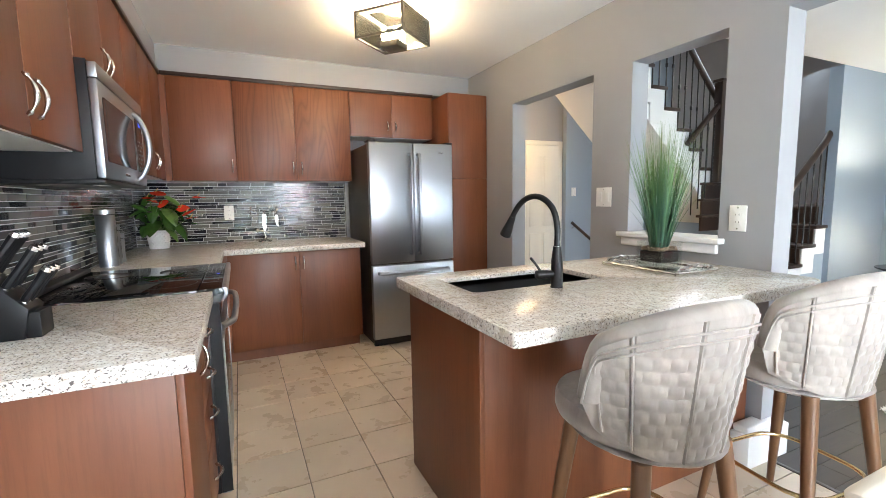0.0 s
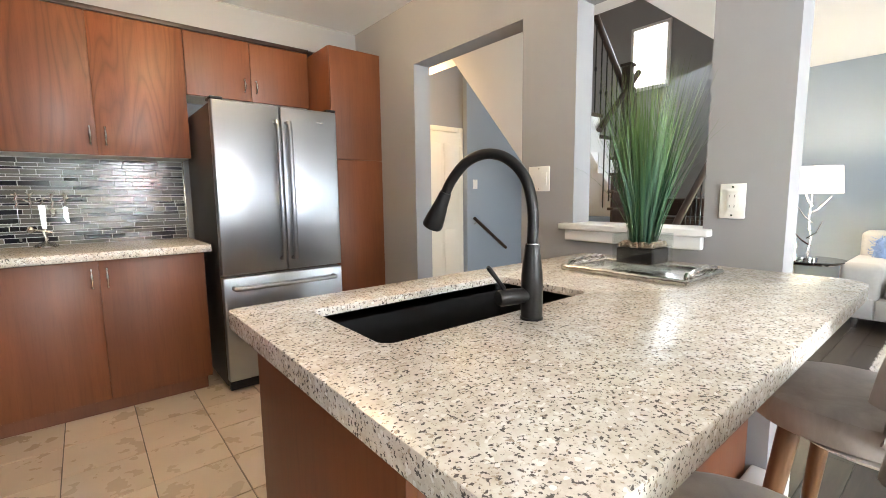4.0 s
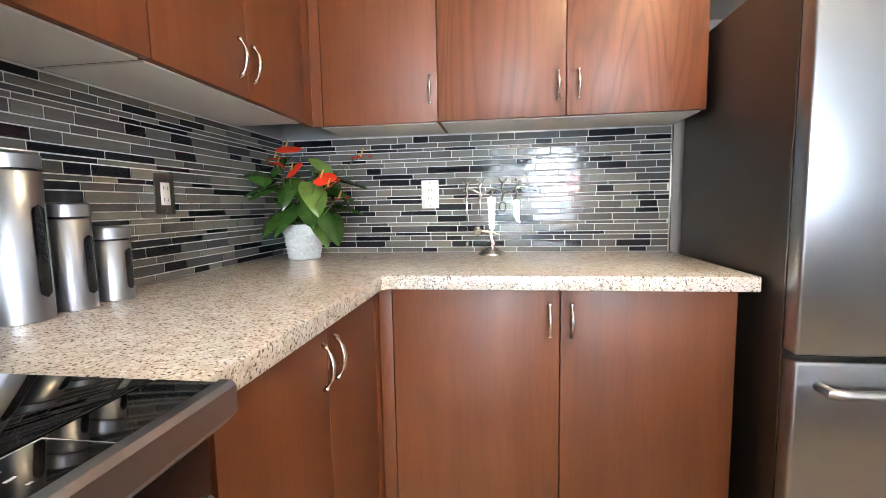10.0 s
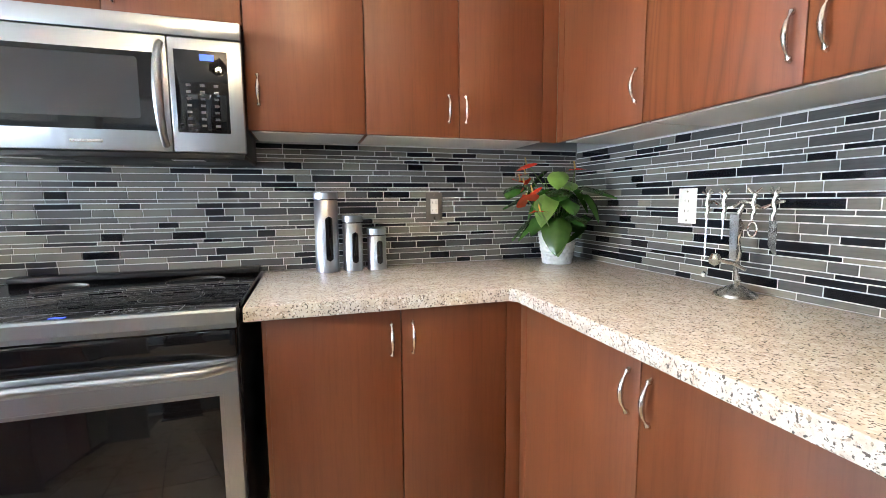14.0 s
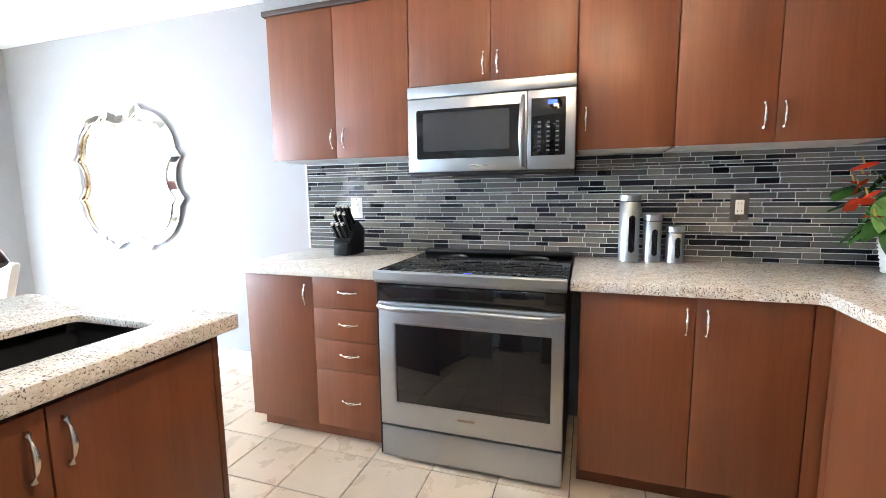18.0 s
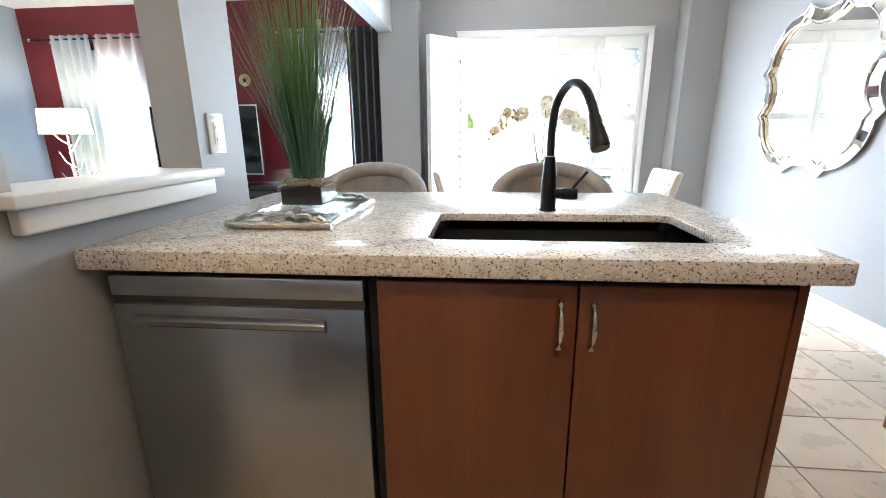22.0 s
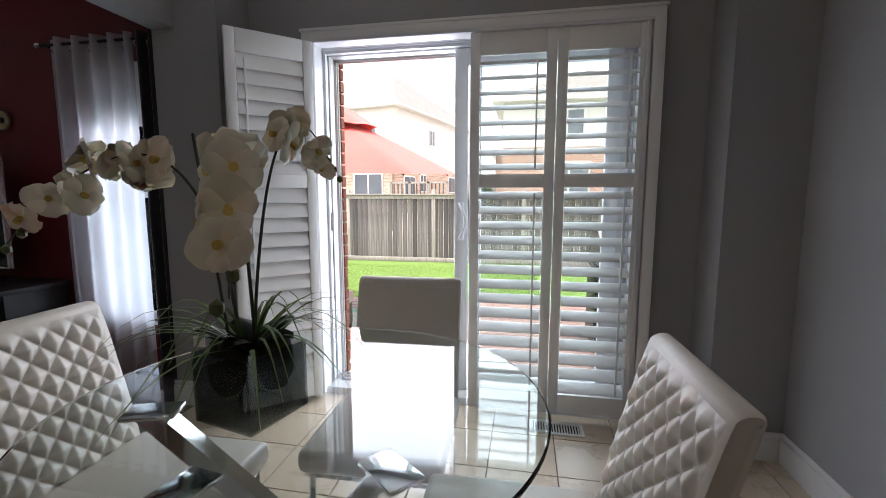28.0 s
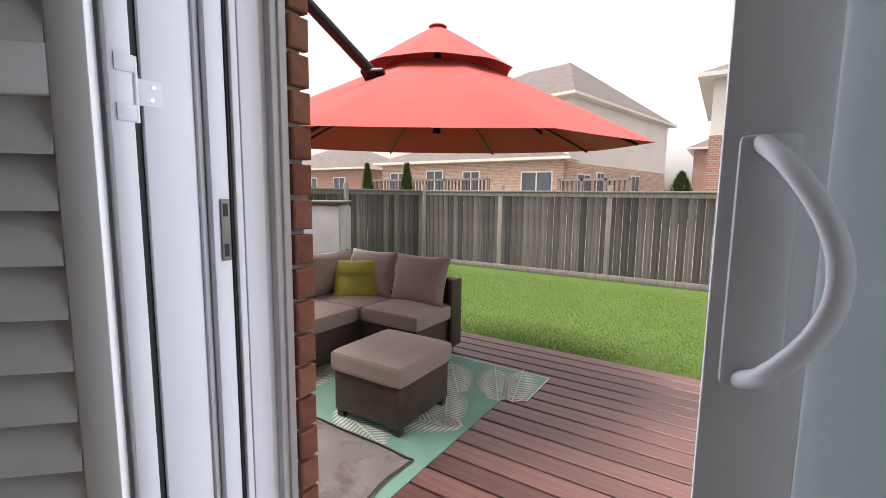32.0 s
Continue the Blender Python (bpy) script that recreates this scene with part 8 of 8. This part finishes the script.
# cantilever umbrella
UC = Vector((2.70, -4.60, 0))
UTOP, URIM, UR = 2.33, 1.50, 1.46
LEAN = Vector((-0.030, 0.048, 0))       # the canopy dips towards the house
CLOTH = plain("faded_red_canvas", (0.52, 0.040, 0.028), 0.75, 0.0, 0.08, 1.5, 300, 0.2, Sheen_Weight=0.2)
um = thing("cantilever_umbrella", (UC.x, UC.y, DECK), "faded red octagonal cantilever umbrella, open", "umbrella")


def canopy(r_in, r_out, z_in, z_out, sag, lift):
    def at(u, v):
        a = 2 * math.pi * u + radians(9)
        k = (u * 8) % 1.0
        flat = math.cos(math.pi / 8) / math.cos((k - 0.5) * math.pi / 4)
        r = (r_in + (r_out - r_in) * v) * flat
        z = z_in + (z_out - z_in) * v ** 1.06 - sag * math.sin(math.pi * k) * v * v * 0.6
        if lift:
            z += lift * math.sin(math.pi * k) * v ** 4
        p = Vector((r * math.cos(a), r * math.sin(a), 0))
        return UC + p + Vector((0, 0, z - LEAN.dot(p)))
    return sheet(96, 14, at)


part("canopy", canopy(0.30, UR, 2.045, URIM, 0.03, 0.015), CLOTH, um, "faded red canvas canopy")
part("vent_canopy", canopy(0.02, 0.56, UTOP, 2.005, 0.02, 0.03), CLOTH, um, "upper vent canopy")
part("top_cap", lathe([(0.0, UTOP + 0.012), (0.05, UTOP + 0.008), (0.065, UTOP - 0.004), (0.0, UTOP - 0.016)], UC.x, UC.y, 14), CLOTH, um)
for k in range(8):
    a = 2 * math.pi * k / 8 + radians(9)
    d = Vector((math.cos(a), math.sin(a), 0))
    part("rib", tube([UC + d * 0.05 + Vector((0, 0, 2.03)), UC + d * (UR - 0.10) + Vector((0, 0, URIM - 0.012 - LEAN.dot(d) * (UR - 0.10)))], 0.010, 6), FAUCET, um)
    part("strut", tube([UC + d * 0.06 + Vector((0, 0, 1.63)), UC + d * 0.75 + Vector((0, 0, 1.795))], 0.008, 6), FAUCET, um)
part("hub", tube([UC + Vector((0, 0, 1.58)), UC + Vector((0, 0, 2.18))], 0.03, 12), FAUCET, um)
armd = Vector((2.66, -3.88, 1.823))
part("arm", tube([UC + Vector((0, 0, 1.60)) + (armd - UC - Vector((0, 0, 1.60))) * 0.55, armd, armd + Vector((0.55, 1.0, 0.98))], 0.032, 12), FAUCET, um, "dark metal cantilever arm")
part("arm_plate", turned(box(-0.07, 0.07, -0.05, 0.05, -0.012, 0.012, 0.004), Matrix.Translation(armd) @ pose(0, 0, 0, 25, 0, 20)), FAUCET, um)
mast = armd + Vector((0.62, 1.08, 0))
part("mast", tube([(mast.x, mast.y, DECK + 0.05), (mast.x, mast.y, 2.80)], 0.036, 14), FAUCET, um)
part("base_plate", box(mast.x - 0.35, mast.x + 0.35, mast.y - 0.25, mast.y + 0.35, DECK + 0.002, DECK + 0.05, 0.01), FAUCET, um)

# wicker seat group
WICKER = Mat("dark_brown_resin_wicker", 0.5)
wv = WICKER.n("TexChecker", {"Vector": WICKER.xyz, "Color1": (0.075, 0.052, 0.040, 1), "Color2": (0.045, 0.030, 0.023, 1), "Scale": 62.0})
WICKER.colour(WICKER.mix(0.4, wv.outputs["Color"], WICKER.ramp(WICKER.noise(9, 4), (0.3, (0.04, 0.028, 0.02)), (0.7, (0.11, 0.08, 0.06)))))
WICKER.bump(wv.outputs["Fac"], 0.9, 0.006)


def soft_box(x0, x1, y0, y1, z0, z1, puff=0.02):
    bm = box(x0, x1, y0, y1, z0, z1)
    bmesh.ops.subdivide_edges(bm, edges=bm.edges[:], cuts=7, use_grid_fill=True)
    c = Vector(((x0 + x1) / 2, (y0 + y1) / 2, (z0 + z1) / 2))
    hx_, hy_, hz_ = (x1 - x0) / 2, (y1 - y0) / 2, (z1 - z0) / 2
    for v in bm.verts:
        a, b_, e_ = (v.co.x - c.x) / hx_, (v.co.y - c.y) / hy_, (v.co.z - c.z) / hz_
        r = 0.045
        n_ = Vector((a, b_, e_))
        pull_ = max(0, abs(a) - 0.75) * 4 + max(0, abs(b_) - 0.75) * 4 + max(0, abs(e_) - 0.75) * 4
        k = 1 - 0.022 * max(0, pull_ - 1) ** 1.3
        v.co = c + Vector((a * hx_ * k, b_ * hy_ * k, e_ * hz_ * k))
        v.co.z += puff * e_ * (1 - a * a) * (1 - b_ * b_) if abs(e_) > 0.9 else 0
    return bm


om = pose(2.262, -3.632, DECK + 0.006, 0, 0, 1)
ot = thing("ottoman", om.translation, "brown wicker ottoman with a taupe cushion", "ottoman")


def oput(name, bm, mat, lab=""):
    return part(name, turned(bm, om), mat, ot, lab)


oput("base", box(0.012, 0.50, -0.51, -0.0, 0.045, 0.288, 0.012), WICKER.m, "woven resin base")
oput("cushion", soft_box(-0.006, 0.52, -0.53, 0.018, 0.289, 0.405, 0.03), CUSHION, "taupe box cushion")
for x in (0.02, 0.445):
    for y in (-0.50, -0.055):
        oput("foot", box(x, x + 0.045, y, y + 0.045, 0.0015, 0.045, 0.003), WICKER.m)

sm = pose(2.755, -5.03, DECK + 0.006, 0, 0, 0)
so = thing("outdoor_sofa", sm.translation, "brown wicker corner sofa with taupe cushions on the deck", "outdoor sofa")


def sput(name, bm, mat, lab=""):
    return part(name, turned(bm, sm), mat, so, lab)


sput("seat_base", box(0.02, 1.22, 0.06, 0.57, 0.05, 0.30, 0.012), WICKER.m)
sput("side_base", box(0.575, 1.22, 0.571, 1.55, 0.05, 0.30, 0.012), WICKER.m)
sput("back_panel", box(0.02, 1.22, -0.04, 0.06, 0.05, 0.63, 0.012), WICKER.m)
sput("side_back", box(1.22, 1.32, -0.04, 1.55, 0.05, 0.63, 0.012), WICKER.m)
sput("end_arm", box(-0.02, 0.02, -0.04, 0.12, 0.05, 0.63, 0.008), WICKER.m)
sput("seat_cushion", soft_box(-0.01, 0.565, 0.07, 0.60, 0.302, 0.415, 0.03), CUSHION)
sput("seat_cushion", soft_box(0.57, 1.21, 0.07, 0.60, 0.302, 0.415, 0.03), CUSHION)
sput("seat_cushion", soft_box(0.57, 1.21, 0.605, 1.30, 0.302, 0.415, 0.03), CUSHION)
for x in (0.03, 1.16):
    for y in (0.0, 0.51):
        sput("foot", box(x, x + 0.05, y, y + 0.05, 0.0015, 0.05, 0.003), WICKER.m)
for cx_, cy_, tz, tl_ in ((0.28, 0.17, 0, 16), (0.84, 0.16, 0, 16), (1.12, 0.46, 90, -16), (1.12, 1.02, 90, -16)):
    m = sm @ pose(cx_, cy_, 0.61, 0, 0, tz) @ pose(0, 0, 0, tl_, 0, 0)
    pb = pillow("back_cushion", 0.56, 0.43, 0.20, m, CUSHION, "taupe back cushion leaning on the wicker sofa")
    tagged(pb, "", "cushion", "sofa back cushions")
lpm = sm @ pose(0.86, 0.34, 0.575, 0, 0, 38) @ pose(0, 0, 0, 18, 0, 0)
lp = pillow("accent_pillow", 0.40, 0.36, 0.14, lpm, LIME, "lime green accent pillow with a buttoned flap")


def flap(u, v):
    a, b_ = -0.94 + 1.88 * u, 0.10 + 0.16 * v
    puff = ((1 - a * a) * (1 - b_ * b_)) ** 0.42
    return Vector((a * 0.20 * (1 - 0.07 * (1 - b_ * b_)), 0.07 * puff + 0.004, b_ * 0.18))


part("flap", turned(sheet(20, 3, flap, None, 0.004), lpm), LIME, lp)
part("button", turned(lathe([(0.0, 0.0), (0.016, 0.0), (0.014, 0.006), (0.0, 0.008)], 0, 0, 14), lpm @ pose(0, 0.074, 0.028, -90, 0, 0)), LIME, lp)

# outdoor rug with a pale fern print
ORUG = plain("mint_green_woven_rug", (0.17, 0.37, 0.29), 0.8, 0.0, 0.10, 6, 220, 0.4)
FERN = plain("off_white_rug_print", (0.60, 0.62, 0.58), 0.8, 0.0, 0.10, 6, 220, 0.4)
og = thing("outdoor_rug", (2.9, -4.0, DECK), "mint outdoor rug with off-white fern leaf print", "rug")
part("weave", join(box(2.02, 4.3, -4.90, -3.05, DECK + 0.0005, DECK + 0.005), box(1.87, 2.0195, -4.90, -4.45, DECK + 0.0005, DECK + 0.005)), ORUG, og)
for i, (sx, sy, turn_) in enumerate([(2.16 + 0.31 * i, -4.60 + 0.07 * (i % 3), -62 + 9 * (i % 2)) for i in range(7)] + [(2.02, -4.66, -75), (2.28, -4.12, -58), (2.62, -4.08, -66), (2.95, -4.02, -60), (2.32, -3.86, 20), (3.3, -4.0, -70), (2.55, -3.62, 160)]):
    bm = bmesh.new()
    for k in range(17):
        t = k / 17
        L = 0.155 * math.sin(math.pi * (0.18 + 0.78 * t))
        for s in (-1, 1):
            p0 = Vector((0.52 * t - 0.27, 0, 0.0062))
            p1 = p0 + Vector((L * 0.62, s * L, 0))
            q = Vector((-s * 0.0038, 0.0038, 0)) * (1.15 - 0.4 * t)
            bm.faces.new([bm.verts.new(v) for v in (p0 - q * 0.7, (p0 + p1) / 2 - q * 1.7, p1, (p0 + p1) / 2 + q * 1.7, p0 + q * 0.7)])
    bm.faces.new([bm.verts.new(v) for v in ((-0.28, -0.006, 0.0062), (0.30, -0.003, 0.0062), (0.30, 0.003, 0.0062), (-0.28, 0.006, 0.0062))])
    part("fern_print", turned(bm, pose(sx, sy, DECK, 0, 0, turn_)), FERN, og)
for b_ in (box(1.87, 4.3, -4.90, -4.888, DECK + 0.0052, DECK + 0.0066), box(1.87, 1.88, -4.888, -4.45, DECK + 0.0052, DECK + 0.0066), box(1.88, 2.02, -4.46, -4.45, DECK + 0.0052, DECK + 0.0066)):
    part("border", b_, FERN, og)

# furniture cover laid over the near end of the rug
CV = Mat("dusty_grey_vinyl_cover", 0.42)
CV.colour(CV.mix(CV.ramp(CV.noise(5, 5, 0.7), (0.50, (0, 0, 0)), (0.72, (1, 1, 1))), CV.ramp(CV.noise(2.2, 4), (0.3, (0.36, 0.35, 0.34)), (0.7, (0.56, 0.55, 0.54))), (0.20, 0.155, 0.115)))
CV.bump(CV.noise(26, 4), 0.3, 0.004)


def crumple(u, v):
    x, y = 2.10 + 1.25 * u, -3.53 + 0.86 * v
    z = DECK + 0.010 + 0.060 * (1 - abs(2 * u - 1) ** 6) * (1 - abs(2 * v - 1) ** 6) * (0.7 + 0.6 * noise.noise(Vector((x * 2.4, y * 3, 1))))
    return Vector((x + 0.06 * noise.noise(Vector((x * 3, y * 3, 4))), y + 0.04 * noise.noise(Vector((x * 3, y * 3, 9))), z + 0.006 * noise.noise(Vector((x * 10, y * 10, 2)))))


fc = thing("furniture_cover", (2.7, -3.1, DECK), "crumpled grey vinyl furniture cover lying on the deck", "cover")
part("cloth", sheet(48, 36, crumple, None, 0.004), CV.m, fc)
part("piping", tube([crumple(0.008, 1 - k / 20) + Vector((0, 0, 0.006)) for k in range(20)] + [crumple(k / 24, 0.01) + Vector((0, 0, 0.006)) for k in range(25)], 0.006, 6), STEEL_DARK, fc, "dark piped hem")

# black barbecue behind the closed shutters
bq = thing("barbecue", (-0.55, -4.0, DECK), "black gas barbecue with a steel lid on the deck", "barbecue")
part("cart", box(-0.95, -0.15, -4.25, -3.75, DECK + 0.06, DECK + 0.78, 0.01), BLACK, bq)
part("lid", prism([(-4.27, DECK + 0.80), (-3.73, DECK + 0.80), (-3.73, DECK + 0.98), (-3.85, DECK + 1.14), (-4.10, DECK + 1.17), (-4.27, DECK + 1.02)], "x", -0.93, -0.17, 0.01), STEEL_DARK, bq)
part("lid_handle", tube([(-0.85, -3.72, DECK + 0.90), (-0.85, -3.67, DECK + 0.90), (-0.25, -3.67, DECK + 0.90), (-0.25, -3.72, DECK + 0.90)], 0.012, 8), CHROME, bq)
for x0 in (-1.30, -0.13):
    part("side_shelf", box(x0, x0 + 0.33, -4.22, -3.78, DECK + 0.76, DECK + 0.79, 0.004), STEEL_DARK, bq)
for x in (-0.92, -0.22):
    for y in (-4.2, -3.8):
        part("caster", turned(lathe([(0.0, -0.012), (0.03, -0.012), (0.03, 0.012), (0.0, 0.012)], 0, 0, 12), pose(x, y, DECK + 0.032, 90, 0, 0)), BLACK, bq)

# ---- floor tiles, last ----


def tile_mesh(name, sx, sy, thick, lip, material):
    bm = prism([(0, 0), (sx, 0), (sx, sy), (0, sy)], "z", -thick, -lip)
    a = [bm.verts.new(p) for p in ((lip, lip, 0), (sx - lip, lip, 0), (sx - lip, sy - lip, 0), (lip, sy - lip, 0))]
    bm.faces.ensure_lookup_table()
    top = [f for f in bm.faces if f.normal.z > 0.9][0]
    ring = sorted(top.verts, key=lambda v: math.atan2(v.co.y - sy / 2, v.co.x - sx / 2))
    a = sorted(a, key=lambda v: math.atan2(v.co.y - sy / 2, v.co.x - sx / 2))
    bm.faces.remove(top)
    for i in range(4):
        bm.faces.new((ring[i], ring[(i + 1) % 4], a[(i + 1) % 4], a[i]))
    bm.faces.new(a)
    bmesh.ops.recalc_face_normals(bm, faces=bm.faces)
    me = bpy.data.meshes.new(name)
    bm.to_mesh(me)
    bm.free()
    me.materials.append(material)
    return me


def lay(name, me, place, parent, turn=0.0):
    ob = new(name, me)
    ob.parent = parent
    ob.matrix_basis = pose(place[0], place[1], place[2], 0, 0, turn)
    return ob


G = 0.0055
tile = tile_mesh("tile", PX - G, PY - G, 0.008, 0.0012, FLOORTILE)
cut_tile = tile_mesh("tile", 2.386 - (X0 + 6 * PX) - G, PY - G, 0.008, 0.0012, FLOORTILE)
floor_ob = bpy.data.objects["floor"]
hall_ob = bpy.data.objects["floor_hall"]
for i in range(-4, 7):
    for j in range(-19, 4):
        x, y = X0 + i * PX, Y0 + j * PY
        if x > 2.36 or x < XL - 0.31 or y > YB or y < -2.45:
            continue
        base = floor_ob.location
        lay("tile", cut_tile if i == 6 and y < 2.1 else tile, (x + G / 2 - base.x, y + G / 2 - base.y, FL - base.z), floor_ob)
for i in range(7, 15):
    for j in range(-4, 6):
        x, y = X0 + i * PX, Y0 + j * PY
        if x < 2.40 or y < 2.10:
            continue
        base = hall_ob.location
        lay("tile", tile, (x + G / 2 - base.x, y + G / 2 - base.y, FL - base.z), hall_ob)

# ---- glass mosaic on the walls above the worktops ----


def mosaic(name, wall, a0, a1, z0, z1, near0, near1, label, seed):
    """Rows of thin glass strips. wall 'x': on the left wall, running along y; 'y': on the back wall, along x. Strips between near0 and near1 are parts."""
    q = random.Random(seed)
    t0, t1 = 0.0005, 0.0048
    if wall == "x":
        bed = box(XL + t0, XL + t1, a0, a1, z0, z1)
    else:
        bed = box(a0, a1, YB - t1, YB - t0, z0, z1)
    ob = tagged(part(name, bed, GROUT), label, "backsplash", "", "structure")
    sizes, cache = [], {}
    heights = (0.0320, 0.0235, 0.0160, 0.0320, 0.0160, 0.0235, 0.0320, 0.0235)
    z, k, joint = z0 + 0.002, q.randrange(8), 0.0036
    rest = bmesh.new()
    count = 0
    while z < z1 - 0.008:
        h = min(heights[k % 8], z1 - 0.002 - z)
        a = a0 - q.uniform(0.0, 0.10)
        while a < a1:
            w = q.choice((0.075, 0.10, 0.125, 0.15, 0.175, 0.20))
            lo, hi = max(a, a0 + 0.002), min(a + w - joint, a1 - 0.002)
            a += w
            if hi - lo < 0.010:
                continue
            if near0 < lo < near1 and count < 300:
                count += 1
                key = (round(hi - lo, 3), round(h - joint, 4))
                if key not in cache:
                    bm = box(0, key[0], -0.0035, 0.0035, 0, key[1], 0.0011, 1)
                    if wall == "x":
                        turned(bm, pose(0, 0, 0, 0, 0, 90))
                    me_ = bpy.data.meshes.new("mosaic_tile")
                    bm.to_mesh(me_)
                    bm.free()
                    me_.materials.append(MOSAIC)
                    cache[key] = me_
                tile_ob = new("mosaic_tile", cache[key])
                tile_ob.parent = ob
                tilt = q.uniform(-0.9, 0.9)
                tile_ob.matrix_basis = pose(XL + 0.0045, lo, z, 0, tilt, 0) if wall == "x" else pose(lo, YB - 0.0045, z, tilt, 0, 0)
            elif wall == "x":
                sizes.append((XL + 0.001, XL + 0.008, lo, hi, z, z + h - joint))
            else:
                sizes.append((lo, hi, YB - 0.008, YB - 0.001, z, z + h - joint))
        z += h
        k += 1 if q.random() < 0.8 else 2
    verts, faces = [], []
    for x0, x1, y0, y1, b0, b1 in sizes:
        n_ = len(verts)
        verts += [(x, y, b) for b in (b0, b1) for x, y in ((x0, y0), (x1, y0), (x1, y1), (x0, y1))]
        faces += [tuple(n_ + i for i in f) for f in ((0, 3, 2, 1), (4, 5, 6, 7), (0, 1, 5, 4), (1, 2, 6, 5), (2, 3, 7, 6), (3, 0, 4, 7))]
    me_ = bpy.data.meshes.new("mosaic_tiles")
    me_.from_pydata(verts, [], faces)
    me_.materials.append(MOSAIC_REST)
    r = new("mosaic_tiles", me_)
    r.parent = ob
    tagged(r, "grey and black glass mosaic strips", "", "", "stuff")
    return ob


mosaic("backsplash_left", "x", 1.02, YB - 0.009, CT + 0.001, 1.476, 2.72, 3.75, "grey, black and taupe glass strip mosaic with pale grout", 7)
mosaic("backsplash_back", "y", XL + 0.009, 1.062, CT + 0.001, 1.470, -0.35, 0.80, "grey, black and taupe glass strip mosaic with pale grout on the back wall", 9)
edge = box(XL + 0.001, XL + 0.010, 1.008, 1.019, CT + 0.001, 1.478, 0.001)
solo("tile_edge", edge, TRIM, "white edge trim at the end of the mosaic", "trim", "", "structure")
edge = box(1.063, 1.071, YB - 0.010, YB - 0.001, CT + 0.001, 1.470, 0.001)
solo("tile_edge", edge, NICKEL, "metal edge trim at the end of the mosaic", "trim", "", "structure")

# ---- hardwood planks ----
fl = bpy.data.objects["floor_living"]
q = random.Random(31)
plank_me = {}
y = 2.10
while y > RY + 0.01:
    x = 2.40 - q.uniform(0, 1.0)
    while x < LX:
        L = q.choice((0.9, 1.2, 1.5))
        lo, hi = max(x, 2.40), min(x + L, LX)
        x += L
        if hi - lo < 0.05:
            continue
        key = round(hi - lo, 2)
        if key not in plank_me:
            plank_me[key] = tile_mesh("plank", key - 0.0015, 0.1235, 0.008, 0.0012, HARDWOOD)
        lay("plank", plank_me[key], (lo - fl.location.x, y - 0.125 - fl.location.y, FL - fl.location.z), fl)
    y -= 0.125
part("threshold", box(2.385, 2.405, -1.9, 1.0, FL - 0.004, FL + 0.004, 0.002), STAIRWOOD, fl).matrix_basis = Matrix()

# ---- deck boards ----
n_rows = 21
bw = (5.52 - 2.53) / n_rows
board_me = tile_mesh("board", 11.18, bw - 0.014, 0.03, 0.005, DECKWOOD)
for k in range(n_rows):
    lay("board", board_me, (-3.19 - deck_ob.location.x, -5.52 + bw * k - deck_ob.location.y, DECK - deck_ob.location.z), deck_ob)

# ---- bricks round the patio door ----
q = random.Random(17)
course = 0.075
brick_long = tile_mesh("brick", 0.205, 0.064, 0.02, 0.003, BRICK)
brick_side = tile_mesh("brick", 0.049, 0.064, 0.02, 0.003, BRICK)
for k in range(34):
    z = -0.30 + course * k
    for j in range(4):
        x = 1.650 + 0.215 * j - (0.107 if k % 2 else 0)
        if x < 1.64 or x > 2.34:
            continue
        o = new("brick", brick_long)
        o.parent = skin
        o.matrix_basis = Matrix.Translation(-skin.location) @ pose(x, -2.526 - q.uniform(0, 0.003), z, 90, 0, 0)
    o = new("brick", brick_side)
    o.parent = skin
    o.matrix_basis = Matrix.Translation(-skin.location) @ Matrix(((0, 0, -1, 1.638 - q.uniform(0, 0.003)), (1, 0, 0, -2.526), (0, -1, 0, z + 0.064), (0, 0, 0, 1)))
